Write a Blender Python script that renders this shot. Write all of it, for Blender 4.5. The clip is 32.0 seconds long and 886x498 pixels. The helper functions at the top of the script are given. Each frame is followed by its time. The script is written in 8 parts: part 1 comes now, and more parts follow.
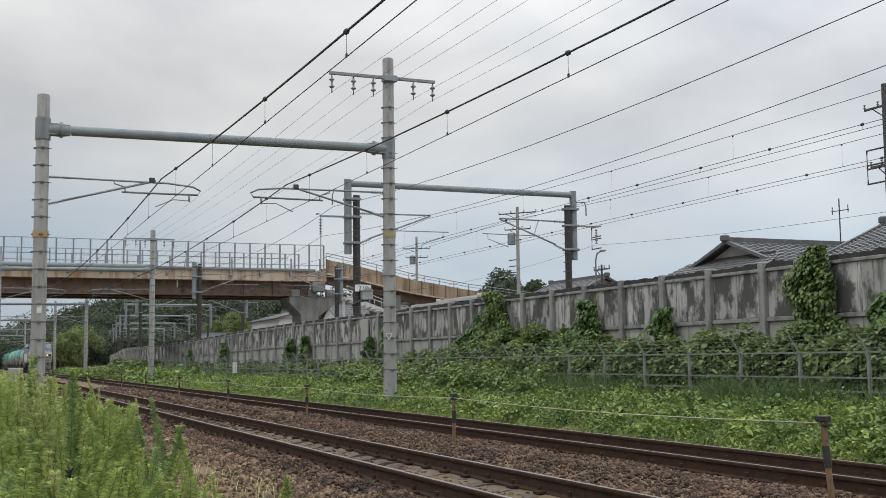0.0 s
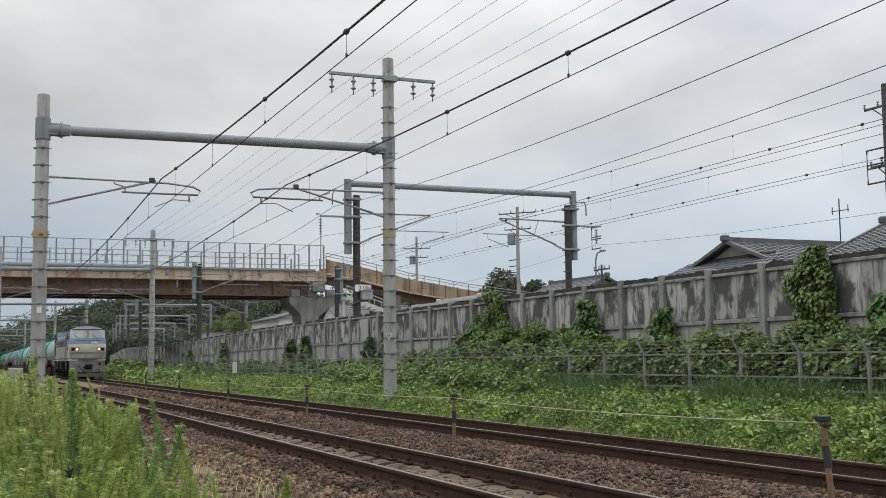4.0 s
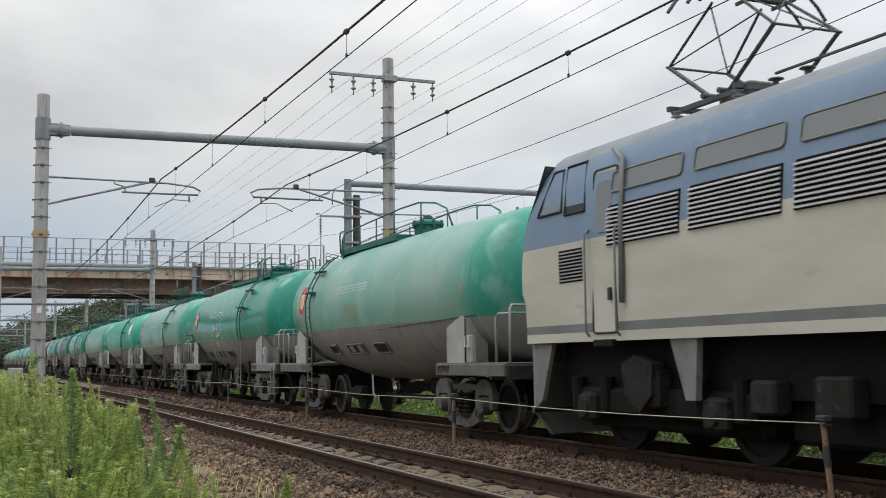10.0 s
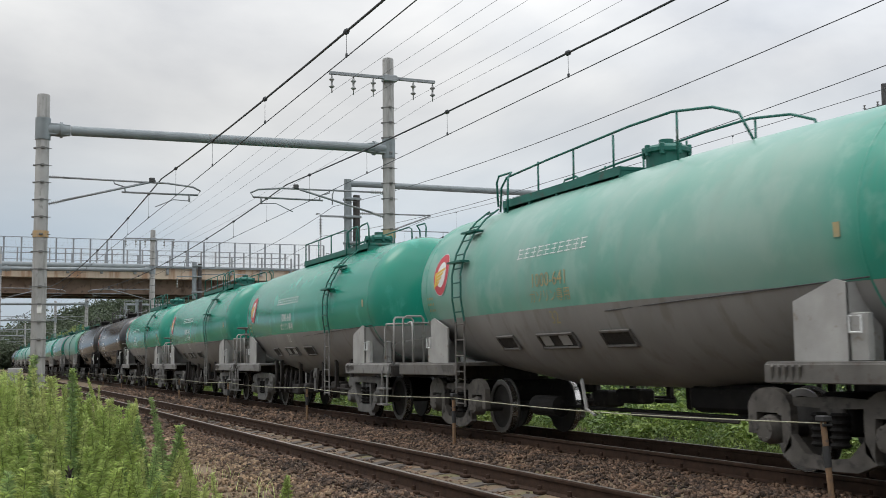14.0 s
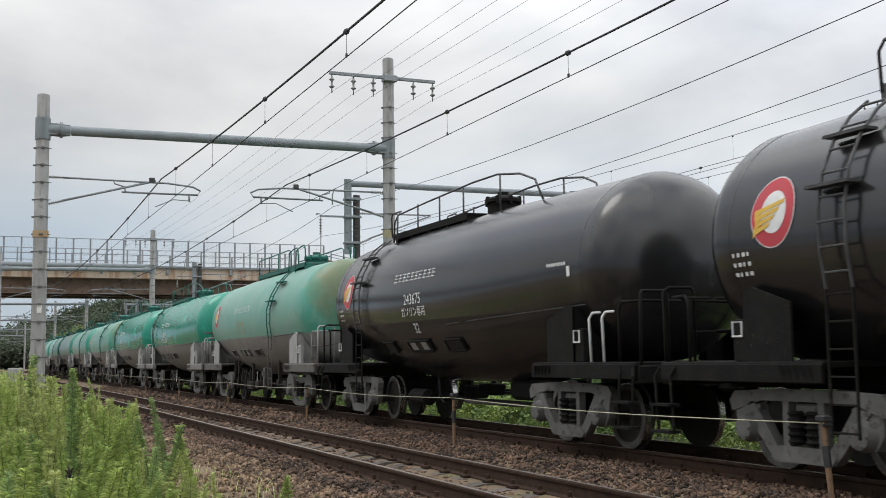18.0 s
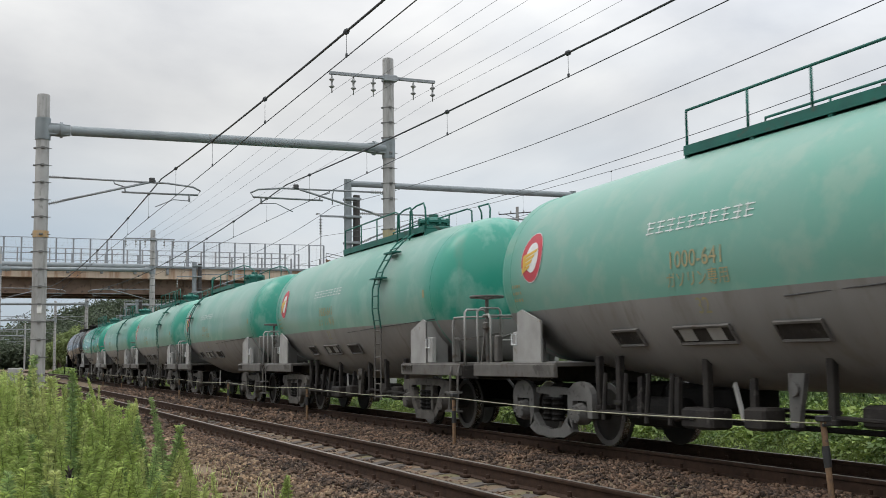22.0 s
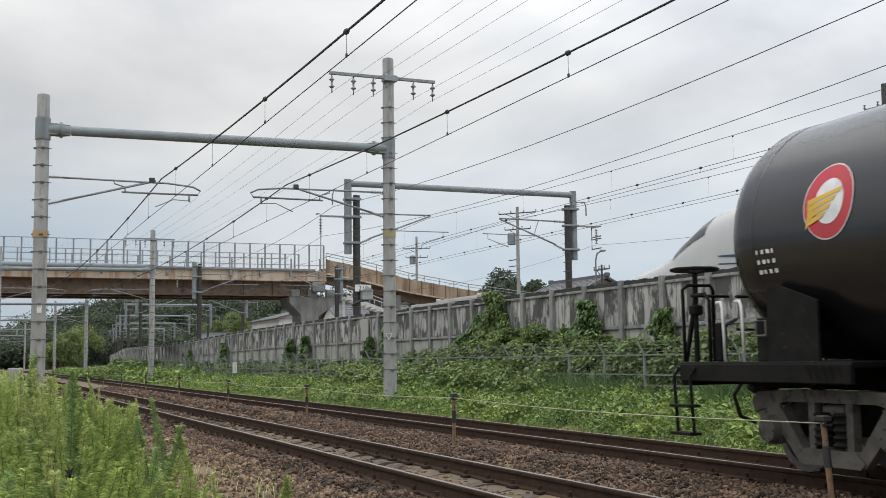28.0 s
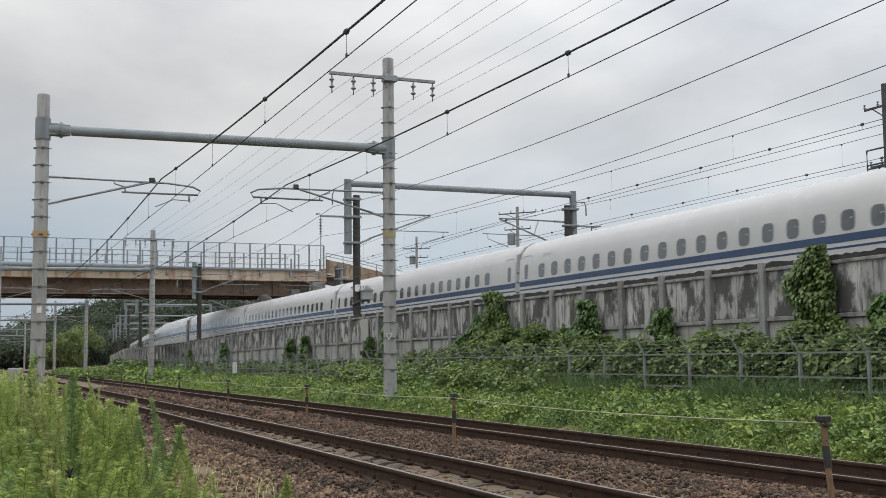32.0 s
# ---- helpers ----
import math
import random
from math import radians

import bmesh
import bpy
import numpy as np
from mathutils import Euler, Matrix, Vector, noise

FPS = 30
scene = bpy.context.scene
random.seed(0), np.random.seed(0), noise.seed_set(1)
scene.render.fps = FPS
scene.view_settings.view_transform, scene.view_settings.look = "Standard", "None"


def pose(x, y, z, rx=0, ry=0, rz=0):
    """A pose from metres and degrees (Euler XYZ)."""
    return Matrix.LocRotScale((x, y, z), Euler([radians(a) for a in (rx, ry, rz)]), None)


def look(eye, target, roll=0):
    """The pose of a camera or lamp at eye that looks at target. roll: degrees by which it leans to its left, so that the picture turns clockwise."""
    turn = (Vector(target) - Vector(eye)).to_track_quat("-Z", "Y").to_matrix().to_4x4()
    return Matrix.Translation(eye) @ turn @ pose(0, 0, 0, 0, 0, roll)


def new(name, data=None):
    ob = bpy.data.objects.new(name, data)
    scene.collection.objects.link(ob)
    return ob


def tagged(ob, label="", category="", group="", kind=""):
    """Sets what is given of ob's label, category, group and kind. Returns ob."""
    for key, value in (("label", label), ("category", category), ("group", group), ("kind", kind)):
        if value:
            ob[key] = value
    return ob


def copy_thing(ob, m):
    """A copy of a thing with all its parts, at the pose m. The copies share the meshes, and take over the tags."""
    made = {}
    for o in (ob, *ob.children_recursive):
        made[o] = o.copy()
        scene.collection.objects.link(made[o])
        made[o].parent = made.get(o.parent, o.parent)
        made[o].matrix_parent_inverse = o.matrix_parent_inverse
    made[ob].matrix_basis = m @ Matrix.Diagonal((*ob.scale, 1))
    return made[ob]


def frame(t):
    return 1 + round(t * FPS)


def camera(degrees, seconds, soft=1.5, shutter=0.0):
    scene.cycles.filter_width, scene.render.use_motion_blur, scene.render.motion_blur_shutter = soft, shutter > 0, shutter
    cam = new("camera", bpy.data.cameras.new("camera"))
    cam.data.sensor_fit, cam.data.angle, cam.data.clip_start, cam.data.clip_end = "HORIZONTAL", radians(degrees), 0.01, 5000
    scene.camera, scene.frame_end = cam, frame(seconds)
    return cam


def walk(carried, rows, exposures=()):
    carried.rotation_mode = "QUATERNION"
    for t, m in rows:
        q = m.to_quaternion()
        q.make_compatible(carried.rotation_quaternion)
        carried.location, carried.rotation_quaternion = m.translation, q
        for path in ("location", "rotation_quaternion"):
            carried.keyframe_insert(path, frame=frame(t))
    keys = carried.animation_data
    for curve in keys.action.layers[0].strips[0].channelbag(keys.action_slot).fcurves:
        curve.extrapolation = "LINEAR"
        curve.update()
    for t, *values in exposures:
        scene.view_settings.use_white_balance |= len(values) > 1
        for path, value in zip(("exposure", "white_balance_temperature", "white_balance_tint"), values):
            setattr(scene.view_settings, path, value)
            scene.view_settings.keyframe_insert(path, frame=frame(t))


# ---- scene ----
# World: x runs along the railway (the freight comes from -x), y across it away from the camera,
# z = 0 is the rail top of the freight track.
EYE = (0.0, 0.0, 1.2046)
YAW, PITCH, ROLL = -1.17117, 0.09769, -0.677
TARGET = (EYE[0] + 20 * math.sin(YAW) * math.cos(PITCH), EYE[1] + 20 * math.cos(YAW) * math.cos(PITCH), EYE[2] + 20 * math.sin(PITCH))
cam = camera(43.12, 32.0, soft=0.9, shutter=0.06)
PATH = [(0.0, look(EYE, TARGET, ROLL)), (32.0, look(EYE, TARGET, ROLL))]
walk(cam, PATH, [(0.0, -0.22), (6.0, -0.22), (8.5, -0.19), (10.0, -0.13), (14.0, -0.12), (18.0, -0.08), (24.0, -0.09), (27.0, -0.08), (28.2, -0.10), (29.2, -0.17), (32.0, -0.23)])

# ---- light: an overcast sky with soft light from above ----
SUN_EL, SUN_AZ = 58.0, 200.0
world = bpy.data.worlds.new("world")
scene.world = world
world.use_nodes = True
wn, wl = world.node_tree.nodes, world.node_tree.links
wn.clear()
w_out = wn.new("ShaderNodeOutputWorld")
w_bg = wn.new("ShaderNodeBackground")
w_bg.inputs["Strength"].default_value = 1.0
w_sky = wn.new("ShaderNodeTexSky")
w_sky.sky_type = "NISHITA"
w_sky.sun_disc = False
w_sky.sun_elevation = radians(SUN_EL)
w_sky.sun_rotation = radians(SUN_AZ)
w_dim = wn.new("ShaderNodeVectorMath")
w_dim.operation = "SCALE"
w_dim.inputs["Scale"].default_value = 0.09
wl.new(w_sky.outputs[0], w_dim.inputs[0])
w_tc = wn.new("ShaderNodeTexCoord")
w_map = wn.new("ShaderNodeMapping")
w_map.inputs["Scale"].default_value = (1.0, 1.0, 2.6)
w_map.inputs["Location"].default_value = (0.35, 0.2, 0.1)
wl.new(w_tc.outputs["Generated"], w_map.inputs["Vector"])
w_n = wn.new("ShaderNodeTexNoise")
w_n.inputs["Scale"].default_value = 2.3
w_n.inputs["Detail"].default_value = 7.0
w_n.inputs["Roughness"].default_value = 0.52
w_n.inputs["Distortion"].default_value = 0.25
wl.new(w_map.outputs[0], w_n.inputs["Vector"])
w_r = wn.new("ShaderNodeValToRGB")
w_r.color_ramp.elements[0].position = 0.36
w_r.color_ramp.elements[0].color = (0.655, 0.665, 0.682, 1)
w_r.color_ramp.elements[1].position = 0.60
w_r.color_ramp.elements[1].color = (0.912, 0.912, 0.90, 1)
wl.new(w_n.outputs["Fac"], w_r.inputs["Fac"])
# thin veil of blue between the clouds, low over the land
w_n2 = wn.new("ShaderNodeTexNoise")
w_n2.inputs["Scale"].default_value = 1.4
w_n2.inputs["Detail"].default_value = 4.0
wl.new(w_map.outputs[0], w_n2.inputs["Vector"])
w_r2 = wn.new("ShaderNodeValToRGB")
w_r2.color_ramp.elements[0].position = 0.44
w_r2.color_ramp.elements[0].color = (0.05, 0.05, 0.05, 1)
w_r2.color_ramp.elements[1].position = 0.66
w_r2.color_ramp.elements[1].color = (0.55, 0.55, 0.55, 1)
wl.new(w_n2.outputs["Fac"], w_r2.inputs["Fac"])
w_mix = wn.new("ShaderNodeMixRGB")
wl.new(w_r2.outputs[0], w_mix.inputs[0])
wl.new(w_r.outputs[0], w_mix.inputs[1])
wl.new(w_dim.outputs[0], w_mix.inputs[2])
# bluish haze low over the land
w_sep = wn.new("ShaderNodeSeparateXYZ")
wl.new(w_tc.outputs["Generated"], w_sep.inputs[0])
w_low = wn.new("ShaderNodeMapRange")
w_low.interpolation_type = "SMOOTHSTEP"
w_low.inputs["From Min"].default_value, w_low.inputs["From Max"].default_value = 0.02, 0.25
w_low.inputs["To Min"].default_value, w_low.inputs["To Max"].default_value = 0.85, 0.0
wl.new(w_sep.outputs["Z"], w_low.inputs["Value"])
w_haze = wn.new("ShaderNodeMixRGB")
w_haze.inputs[2].default_value = (0.44, 0.575, 0.71, 1)
# the haze breaks up where low cloud drifts through it
w_n3 = wn.new("ShaderNodeTexNoise")
w_n3.inputs["Scale"].default_value = 3.1
w_n3.inputs["Detail"].default_value = 6.0
wl.new(w_map.outputs[0], w_n3.inputs["Vector"])
w_r3 = wn.new("ShaderNodeMapRange")
w_r3.inputs["From Min"].default_value, w_r3.inputs["From Max"].default_value = 0.36, 0.60
w_r3.inputs["To Min"].default_value, w_r3.inputs["To Max"].default_value = 0.45, 1.15
wl.new(w_n3.outputs["Fac"], w_r3.inputs["Value"])
w_hz = wn.new("ShaderNodeMath")
w_hz.operation = "MULTIPLY"
w_hz.use_clamp = True
wl.new(w_low.outputs[0], w_hz.inputs[0])
wl.new(w_r3.outputs[0], w_hz.inputs[1])
wl.new(w_hz.outputs[0], w_haze.inputs[0])
wl.new(w_mix.outputs[0], w_haze.inputs[1])
# an overcast sky is brightest overhead
w_el = wn.new("ShaderNodeMapRange")
w_el.inputs["From Min"].default_value, w_el.inputs["From Max"].default_value = 0.22, 0.9
w_el.inputs["To Min"].default_value, w_el.inputs["To Max"].default_value = 1.0, 3.0
wl.new(w_sep.outputs["Z"], w_el.inputs["Value"])
w_up = wn.new("ShaderNodeVectorMath")
w_up.operation = "SCALE"
wl.new(w_haze.outputs[0], w_up.inputs[0])
wl.new(w_el.outputs[0], w_up.inputs["Scale"])
# the cloud thins a little to the far side of the line
w_dot = wn.new("ShaderNodeVectorMath")
w_dot.operation = "DOT_PRODUCT"
w_dot.inputs[1].default_value = (0.39, 0.92, 0.0)
wl.new(w_tc.outputs["Generated"], w_dot.inputs[0])
w_side = wn.new("ShaderNodeMapRange")
w_side.inputs["From Min"].default_value, w_side.inputs["From Max"].default_value = -0.35, 0.5
w_side.inputs["To Min"].default_value, w_side.inputs["To Max"].default_value = 0.93, 1.26
wl.new(w_dot.outputs["Value"], w_side.inputs["Value"])
w_tilt = wn.new("ShaderNodeVectorMath")
w_tilt.operation = "SCALE"
wl.new(w_up.outputs[0], w_tilt.inputs[0])
wl.new(w_side.outputs[0], w_tilt.inputs["Scale"])
wl.new(w_tilt.outputs[0], w_bg.inputs["Color"])
wl.new(w_bg.outputs[0], w_out.inputs["Surface"])
sun = new("sun", bpy.data.lights.new("sun", "SUN"))
sun.data.energy, sun.data.angle, sun.data.color = 0.7, radians(25), (1.0, 0.97, 0.93)
sun.matrix_world = look((0, 0, 60), (22, 26, 0))


# ---- materials ----
def mat(name, a, b=None, scale=6.0, rough=0.7, metal=0.0, bump=0.15, fine=60.0, spec=0.4, wear=None, wear_at=0.62, stretch=(1, 1, 1), island=0.0, rand=0.0, vary=0.12):
    """Two tones in a coarse noise, a fine grain in bump and gloss, and an optional wear colour in patches."""
    m = bpy.data.materials.new(name)
    m.use_nodes = True
    n, l = m.node_tree.nodes, m.node_tree.links
    p = n["Principled BSDF"]
    b = b or tuple(c * 0.78 for c in a)
    tc = n.new("ShaderNodeTexCoord")
    mp = n.new("ShaderNodeMapping")
    mp.inputs["Scale"].default_value = stretch
    l.new(tc.outputs["Object"], mp.inputs["Vector"])
    if rand:
        oi = n.new("ShaderNodeObjectInfo")
        sc = n.new("ShaderNodeMath")
        sc.operation = "MULTIPLY"
        sc.inputs[1].default_value = 57.0
        l.new(oi.outputs["Random"], sc.inputs[0])
        l.new(sc.outputs[0], mp.inputs["Location"])
    n1 = n.new("ShaderNodeTexNoise")
    n1.inputs["Scale"].default_value, n1.inputs["Detail"].default_value = scale, 5.0
    l.new(mp.outputs[0], n1.inputs["Vector"])
    r = n.new("ShaderNodeValToRGB")
    r.color_ramp.elements[0].position, r.color_ramp.elements[0].color = 0.32, (*a, 1)
    r.color_ramp.elements[1].position, r.color_ramp.elements[1].color = 0.68, (*b, 1)
    l.new(n1.outputs["Fac"], r.inputs["Fac"])
    col = r.outputs[0]
    n2 = n.new("ShaderNodeTexNoise")
    n2.inputs["Scale"].default_value, n2.inputs["Detail"].default_value = fine, 3.0
    l.new(mp.outputs[0], n2.inputs["Vector"])
    if wear:
        n3 = n.new("ShaderNodeTexNoise")
        n3.inputs["Scale"].default_value, n3.inputs["Detail"].default_value, n3.inputs["Roughness"].default_value = scale * 2.3, 5.0, 0.55
        l.new(mp.outputs[0], n3.inputs["Vector"])
        r3 = n.new("ShaderNodeValToRGB")
        r3.color_ramp.elements[0].position, r3.color_ramp.elements[1].position = wear_at - 0.06, wear_at + 0.06
        l.new(n3.outputs["Fac"], r3.inputs["Fac"])
        mx = n.new("ShaderNodeMixRGB")
        l.new(r3.outputs[0], mx.inputs[0])
        l.new(col, mx.inputs[1])
        mx.inputs[2].default_value = (*wear, 1)
        col = mx.outputs[0]
    if island or rand:
        if island:
            g = n.new("ShaderNodeNewGeometry")
            src = g.outputs["Random Per Island"]
        else:
            g = n.new("ShaderNodeObjectInfo")
            src = g.outputs["Random"]
        amount = island or rand
        mr = n.new("ShaderNodeMapRange")
        mr.inputs["To Min"].default_value, mr.inputs["To Max"].default_value = 1 - amount, 1 + amount
        l.new(src, mr.inputs["Value"])
        hs = n.new("ShaderNodeHueSaturation")
        l.new(mr.outputs[0], hs.inputs["Value"])
        l.new(col, hs.inputs["Color"])
        col = hs.outputs[0]
    l.new(col, p.inputs["Base Color"])
    rr = n.new("ShaderNodeMapRange")
    rr.inputs["To Min"].default_value, rr.inputs["To Max"].default_value = max(0.02, rough - vary), min(1.0, rough + vary)
    l.new(n2.outputs["Fac"], rr.inputs["Value"])
    l.new(rr.outputs[0], p.inputs["Roughness"])
    p.inputs["Metallic"].default_value = metal
    p.inputs["Specular IOR Level"].default_value = spec
    if bump:
        bp = n.new("ShaderNodeBump")
        bp.inputs["Strength"].default_value, bp.inputs["Distance"].default_value = bump, 0.02
        l.new(n2.outputs["Fac"], bp.inputs["Height"])
        l.new(bp.outputs[0], p.inputs["Normal"])
    return m


def streaked(m, tone, scale, stretch, at, amount, soft=0.08):
    """Lays a second kind of stain over a paint: patches or runs in a stretched noise, other on every piece."""
    n, l = m.node_tree.nodes, m.node_tree.links
    p = n["Principled BSDF"]
    old = p.inputs["Base Color"].links[0].from_socket
    tc = n.new("ShaderNodeTexCoord")
    mp = n.new("ShaderNodeMapping")
    mp.inputs["Scale"].default_value = stretch
    l.new(tc.outputs["Object"], mp.inputs["Vector"])
    oi = n.new("ShaderNodeObjectInfo")
    sc = n.new("ShaderNodeMath")
    sc.operation = "MULTIPLY"
    sc.inputs[1].default_value = 91.0
    l.new(oi.outputs["Random"], sc.inputs[0])
    l.new(sc.outputs[0], mp.inputs["Location"])
    nz = n.new("ShaderNodeTexNoise")
    nz.inputs["Scale"].default_value, nz.inputs["Detail"].default_value, nz.inputs["Roughness"].default_value = scale, 7.0, 0.6
    l.new(mp.outputs[0], nz.inputs["Vector"])
    mr = n.new("ShaderNodeMapRange")
    mr.inputs["From Min"].default_value, mr.inputs["From Max"].default_value = at - soft, at + soft
    mr.inputs["To Max"].default_value = amount
    l.new(nz.outputs["Fac"], mr.inputs["Value"])
    mx = n.new("ShaderNodeMixRGB")
    mx.inputs[2].default_value = (*tone, 1)
    l.new(mr.outputs[0], mx.inputs[0])
    l.new(old, mx.inputs[1])
    l.new(mx.outputs[0], p.inputs["Base Color"])
    return m


def leaf_mat(name, a, b, vary=0.35, rough=0.55, through_light=0.35):
    m = mat(name, a, b, scale=1.1, rough=rough, bump=0.0, spec=0.3, island=vary)
    n, l = m.node_tree.nodes, m.node_tree.links
    p = n["Principled BSDF"]
    t = n.new("ShaderNodeBsdfTranslucent")
    src = p.inputs["Base Color"].links[0].from_socket
    l.new(src, t.inputs["Color"])
    mx = n.new("ShaderNodeMixShader")
    mx.inputs[0].default_value = through_light
    l.new(p.outputs[0], mx.inputs[1])
    l.new(t.outputs[0], mx.inputs[2])
    l.new(mx.outputs[0], n["Material Output"].inputs["Surface"])
    return m


def glow_mat(name, colour, strength):
    m = bpy.data.materials.new(name)
    m.use_nodes = True
    p = m.node_tree.nodes["Principled BSDF"]
    p.inputs["Base Color"].default_value = (*colour, 1)
    p.inputs["Emission Color"].default_value = (*colour, 1)
    p.inputs["Emission Strength"].default_value = strength
    return m


def glass_mat(name, colour=(0.03, 0.035, 0.04), rough=0.06):
    m = bpy.data.materials.new(name)
    m.use_nodes = True
    p = m.node_tree.nodes["Principled BSDF"]
    p.inputs["Base Color"].default_value = (*colour, 1)
    p.inputs["Roughness"].default_value = rough
    p.inputs["Specular IOR Level"].default_value = 0.9
    p.inputs["Coat Weight"].default_value = 0.6
    return m


M_CONC = streaked(mat("pole_concrete", (0.34, 0.34, 0.325), (0.27, 0.27, 0.26), 3.0, 0.85, bump=0.2, wear=(0.20, 0.20, 0.19), wear_at=0.66, stretch=(1, 1, 0.5)), (0.13, 0.125, 0.115), 5.0, (1, 1, 0.12), 0.60, 0.6)
M_GALV = mat("galvanised_steel", (0.28, 0.30, 0.31), (0.21, 0.225, 0.235), 5.0, 0.55, 0.4, 0.08)
M_BEAM = mat("painted_grey_steel", (0.24, 0.27, 0.28), (0.19, 0.215, 0.225), 2.0, 0.6, 0.1, 0.06, wear=(0.15, 0.14, 0.125), wear_at=0.70)
M_DARKST = mat("dark_steel", (0.10, 0.10, 0.10), (0.06, 0.06, 0.06), 6.0, 0.6, 0.5, 0.1)
M_WIRE = mat("wire", (0.075, 0.08, 0.085), (0.05, 0.055, 0.06), 8.0, 0.6, 0.5, 0.0)
M_PORC = mat("insulator_porcelain", (0.30, 0.31, 0.30), (0.20, 0.20, 0.20), 8.0, 0.25, 0.0, 0.02)
M_RAIL = mat("rail_rust", (0.058, 0.034, 0.023), (0.034, 0.021, 0.015), 9.0, 0.88, 0.0, 0.2, spec=0.15)
M_RAILTOP = mat("rail_worn_top", (0.30, 0.26, 0.23), (0.20, 0.17, 0.15), 9.0, 0.42, 0.9, 0.05)
M_SLEEP = mat("sleeper_concrete", (0.115, 0.097, 0.082), (0.062, 0.051, 0.043), 5.0, 0.9, 0.0, 0.3, rand=0.15)
M_STONE = mat("ballast_stone", (0.150, 0.093, 0.060), (0.036, 0.025, 0.019), 2.5, 0.92, 0.0, 0.3, fine=40, island=0.80)
M_STONE2 = mat("shoulder_stone", (0.250, 0.172, 0.105), (0.105, 0.074, 0.048), 2.0, 0.92, 0.0, 0.3, fine=40, island=0.65)
M_GROUND = mat("soil", (0.180, 0.124, 0.076), (0.105, 0.076, 0.049), 0.6, 0.95, 0.0, 0.5, fine=18, wear=(0.11, 0.10, 0.043), wear_at=0.60)
M_WALL = streaked(streaked(mat("weathered_concrete_panel", (0.44, 0.435, 0.415), (0.33, 0.325, 0.31), 1.2, 0.9, 0.0, 0.25, fine=30, rand=0.14), (0.042, 0.042, 0.040), 2.3, (1.0, 1.0, 0.55), 0.505, 0.88, 0.05),
                  (0.075, 0.074, 0.070), 8.0, (1.0, 1.0, 0.10), 0.555, 0.68, 0.05)
M_WALLLOW = streaked(mat("lower_wall_concrete", (0.40, 0.395, 0.365), (0.32, 0.315, 0.29), 1.3, 0.9, 0.0, 0.2, fine=30, rand=0.08), (0.11, 0.11, 0.10), 3.5, (1.0, 1.0, 0.25), 0.55, 0.55)
M_POST = streaked(mat("wall_post_concrete", (0.30, 0.30, 0.285), (0.22, 0.22, 0.21), 3.0, 0.88, 0.0, 0.2), (0.075, 0.075, 0.072), 3.0, (1, 1, 0.3), 0.56, 0.7)
M_FENCE = mat("weathered_fence_steel", (0.235, 0.245, 0.235), (0.165, 0.17, 0.165), 7.0, 0.7, 0.1, 0.1)


# ---- building blocks ----
def finish(name, me, material, smooth=False):
    me.materials.append(material)
    if smooth:
        me.shade_smooth()
    return me


def mesh_of(name, bm, material, smooth=False, angle=None):
    me = bpy.data.meshes.new(name)
    bm.normal_update()
    bm.to_mesh(me)
    bm.free()
    me.materials.append(material)
    if smooth or angle:
        me.shade_smooth()
        if angle:
            me.set_sharp_from_angle(angle=radians(angle))
    return me


def part(name, bm, material, parent, label="", smooth=False, angle=None):
    """One mesh object under a thing or a part; bm is a bmesh or a ready mesh."""
    me = mesh_of(name, bm, material, smooth, angle) if isinstance(bm, bmesh.types.BMesh) else bm
    ob = new(name, me)
    ob.parent = parent
    if label:
        ob["label"] = label
    return ob


def empty(name, at=(0, 0, 0), label="", category="", group="", kind=""):
    ob = new(name)
    ob.empty_display_size = 0.3
    ob.location = at
    return tagged(ob, label, category, group, kind)


def thing(name, bm, material, label="", category="", group="", kind="", smooth=False, angle=None):
    me = mesh_of(name, bm, material, smooth, angle) if isinstance(bm, bmesh.types.BMesh) else bm
    return tagged(new(name, me), label, category, group, kind)


def B():
    return bmesh.new()


def box(bm, lo, hi, bevel=0.0):
    """An axis-aligned block from corner to corner, with its edges taken off if asked."""
    x0, y0, z0 = lo
    x1, y1, z1 = hi
    if bevel <= 0:
        v = [bm.verts.new(c) for c in ((x0, y0, z0), (x1, y0, z0), (x1, y1, z0), (x0, y1, z0), (x0, y0, z1), (x1, y0, z1), (x1, y1, z1), (x0, y1, z1))]
        for f in ((0, 3, 2, 1), (4, 5, 6, 7), (0, 1, 5, 4), (1, 2, 6, 5), (2, 3, 7, 6), (3, 0, 4, 7)):
            bm.faces.new([v[i] for i in f])
        return
    b = min(bevel, abs(x1 - x0) * 0.45, abs(y1 - y0) * 0.45, abs(z1 - z0) * 0.45)
    rings = []
    for z, i in ((z0, b), (z0 + b, 0), (z1 - b, 0), (z1, b)):
        rings.append([bm.verts.new((x, y, z)) for x, y in ((x0 + i + (b if not i else 0), y0 + i), (x1 - i - (b if not i else 0), y0 + i), (x1 - i, y0 + i + (b if not i else 0)), (x1 - i, y1 - i - (b if not i else 0)),
                                                            (x1 - i - (b if not i else 0), y1 - i), (x0 + i + (b if not i else 0), y1 - i), (x0 + i, y1 - i - (b if not i else 0)), (x0 + i, y0 + i + (b if not i else 0)))] if not i else
                     [bm.verts.new((x, y, z)) for x, y in ((x0 + 2 * i, y0 + i), (x1 - 2 * i, y0 + i), (x1 - i, y0 + 2 * i), (x1 - i, y1 - 2 * i), (x1 - 2 * i, y1 - i), (x0 + 2 * i, y1 - i), (x0 + i, y1 - 2 * i), (x0 + i, y0 + 2 * i))])
    skin(bm, rings, True, True, True)


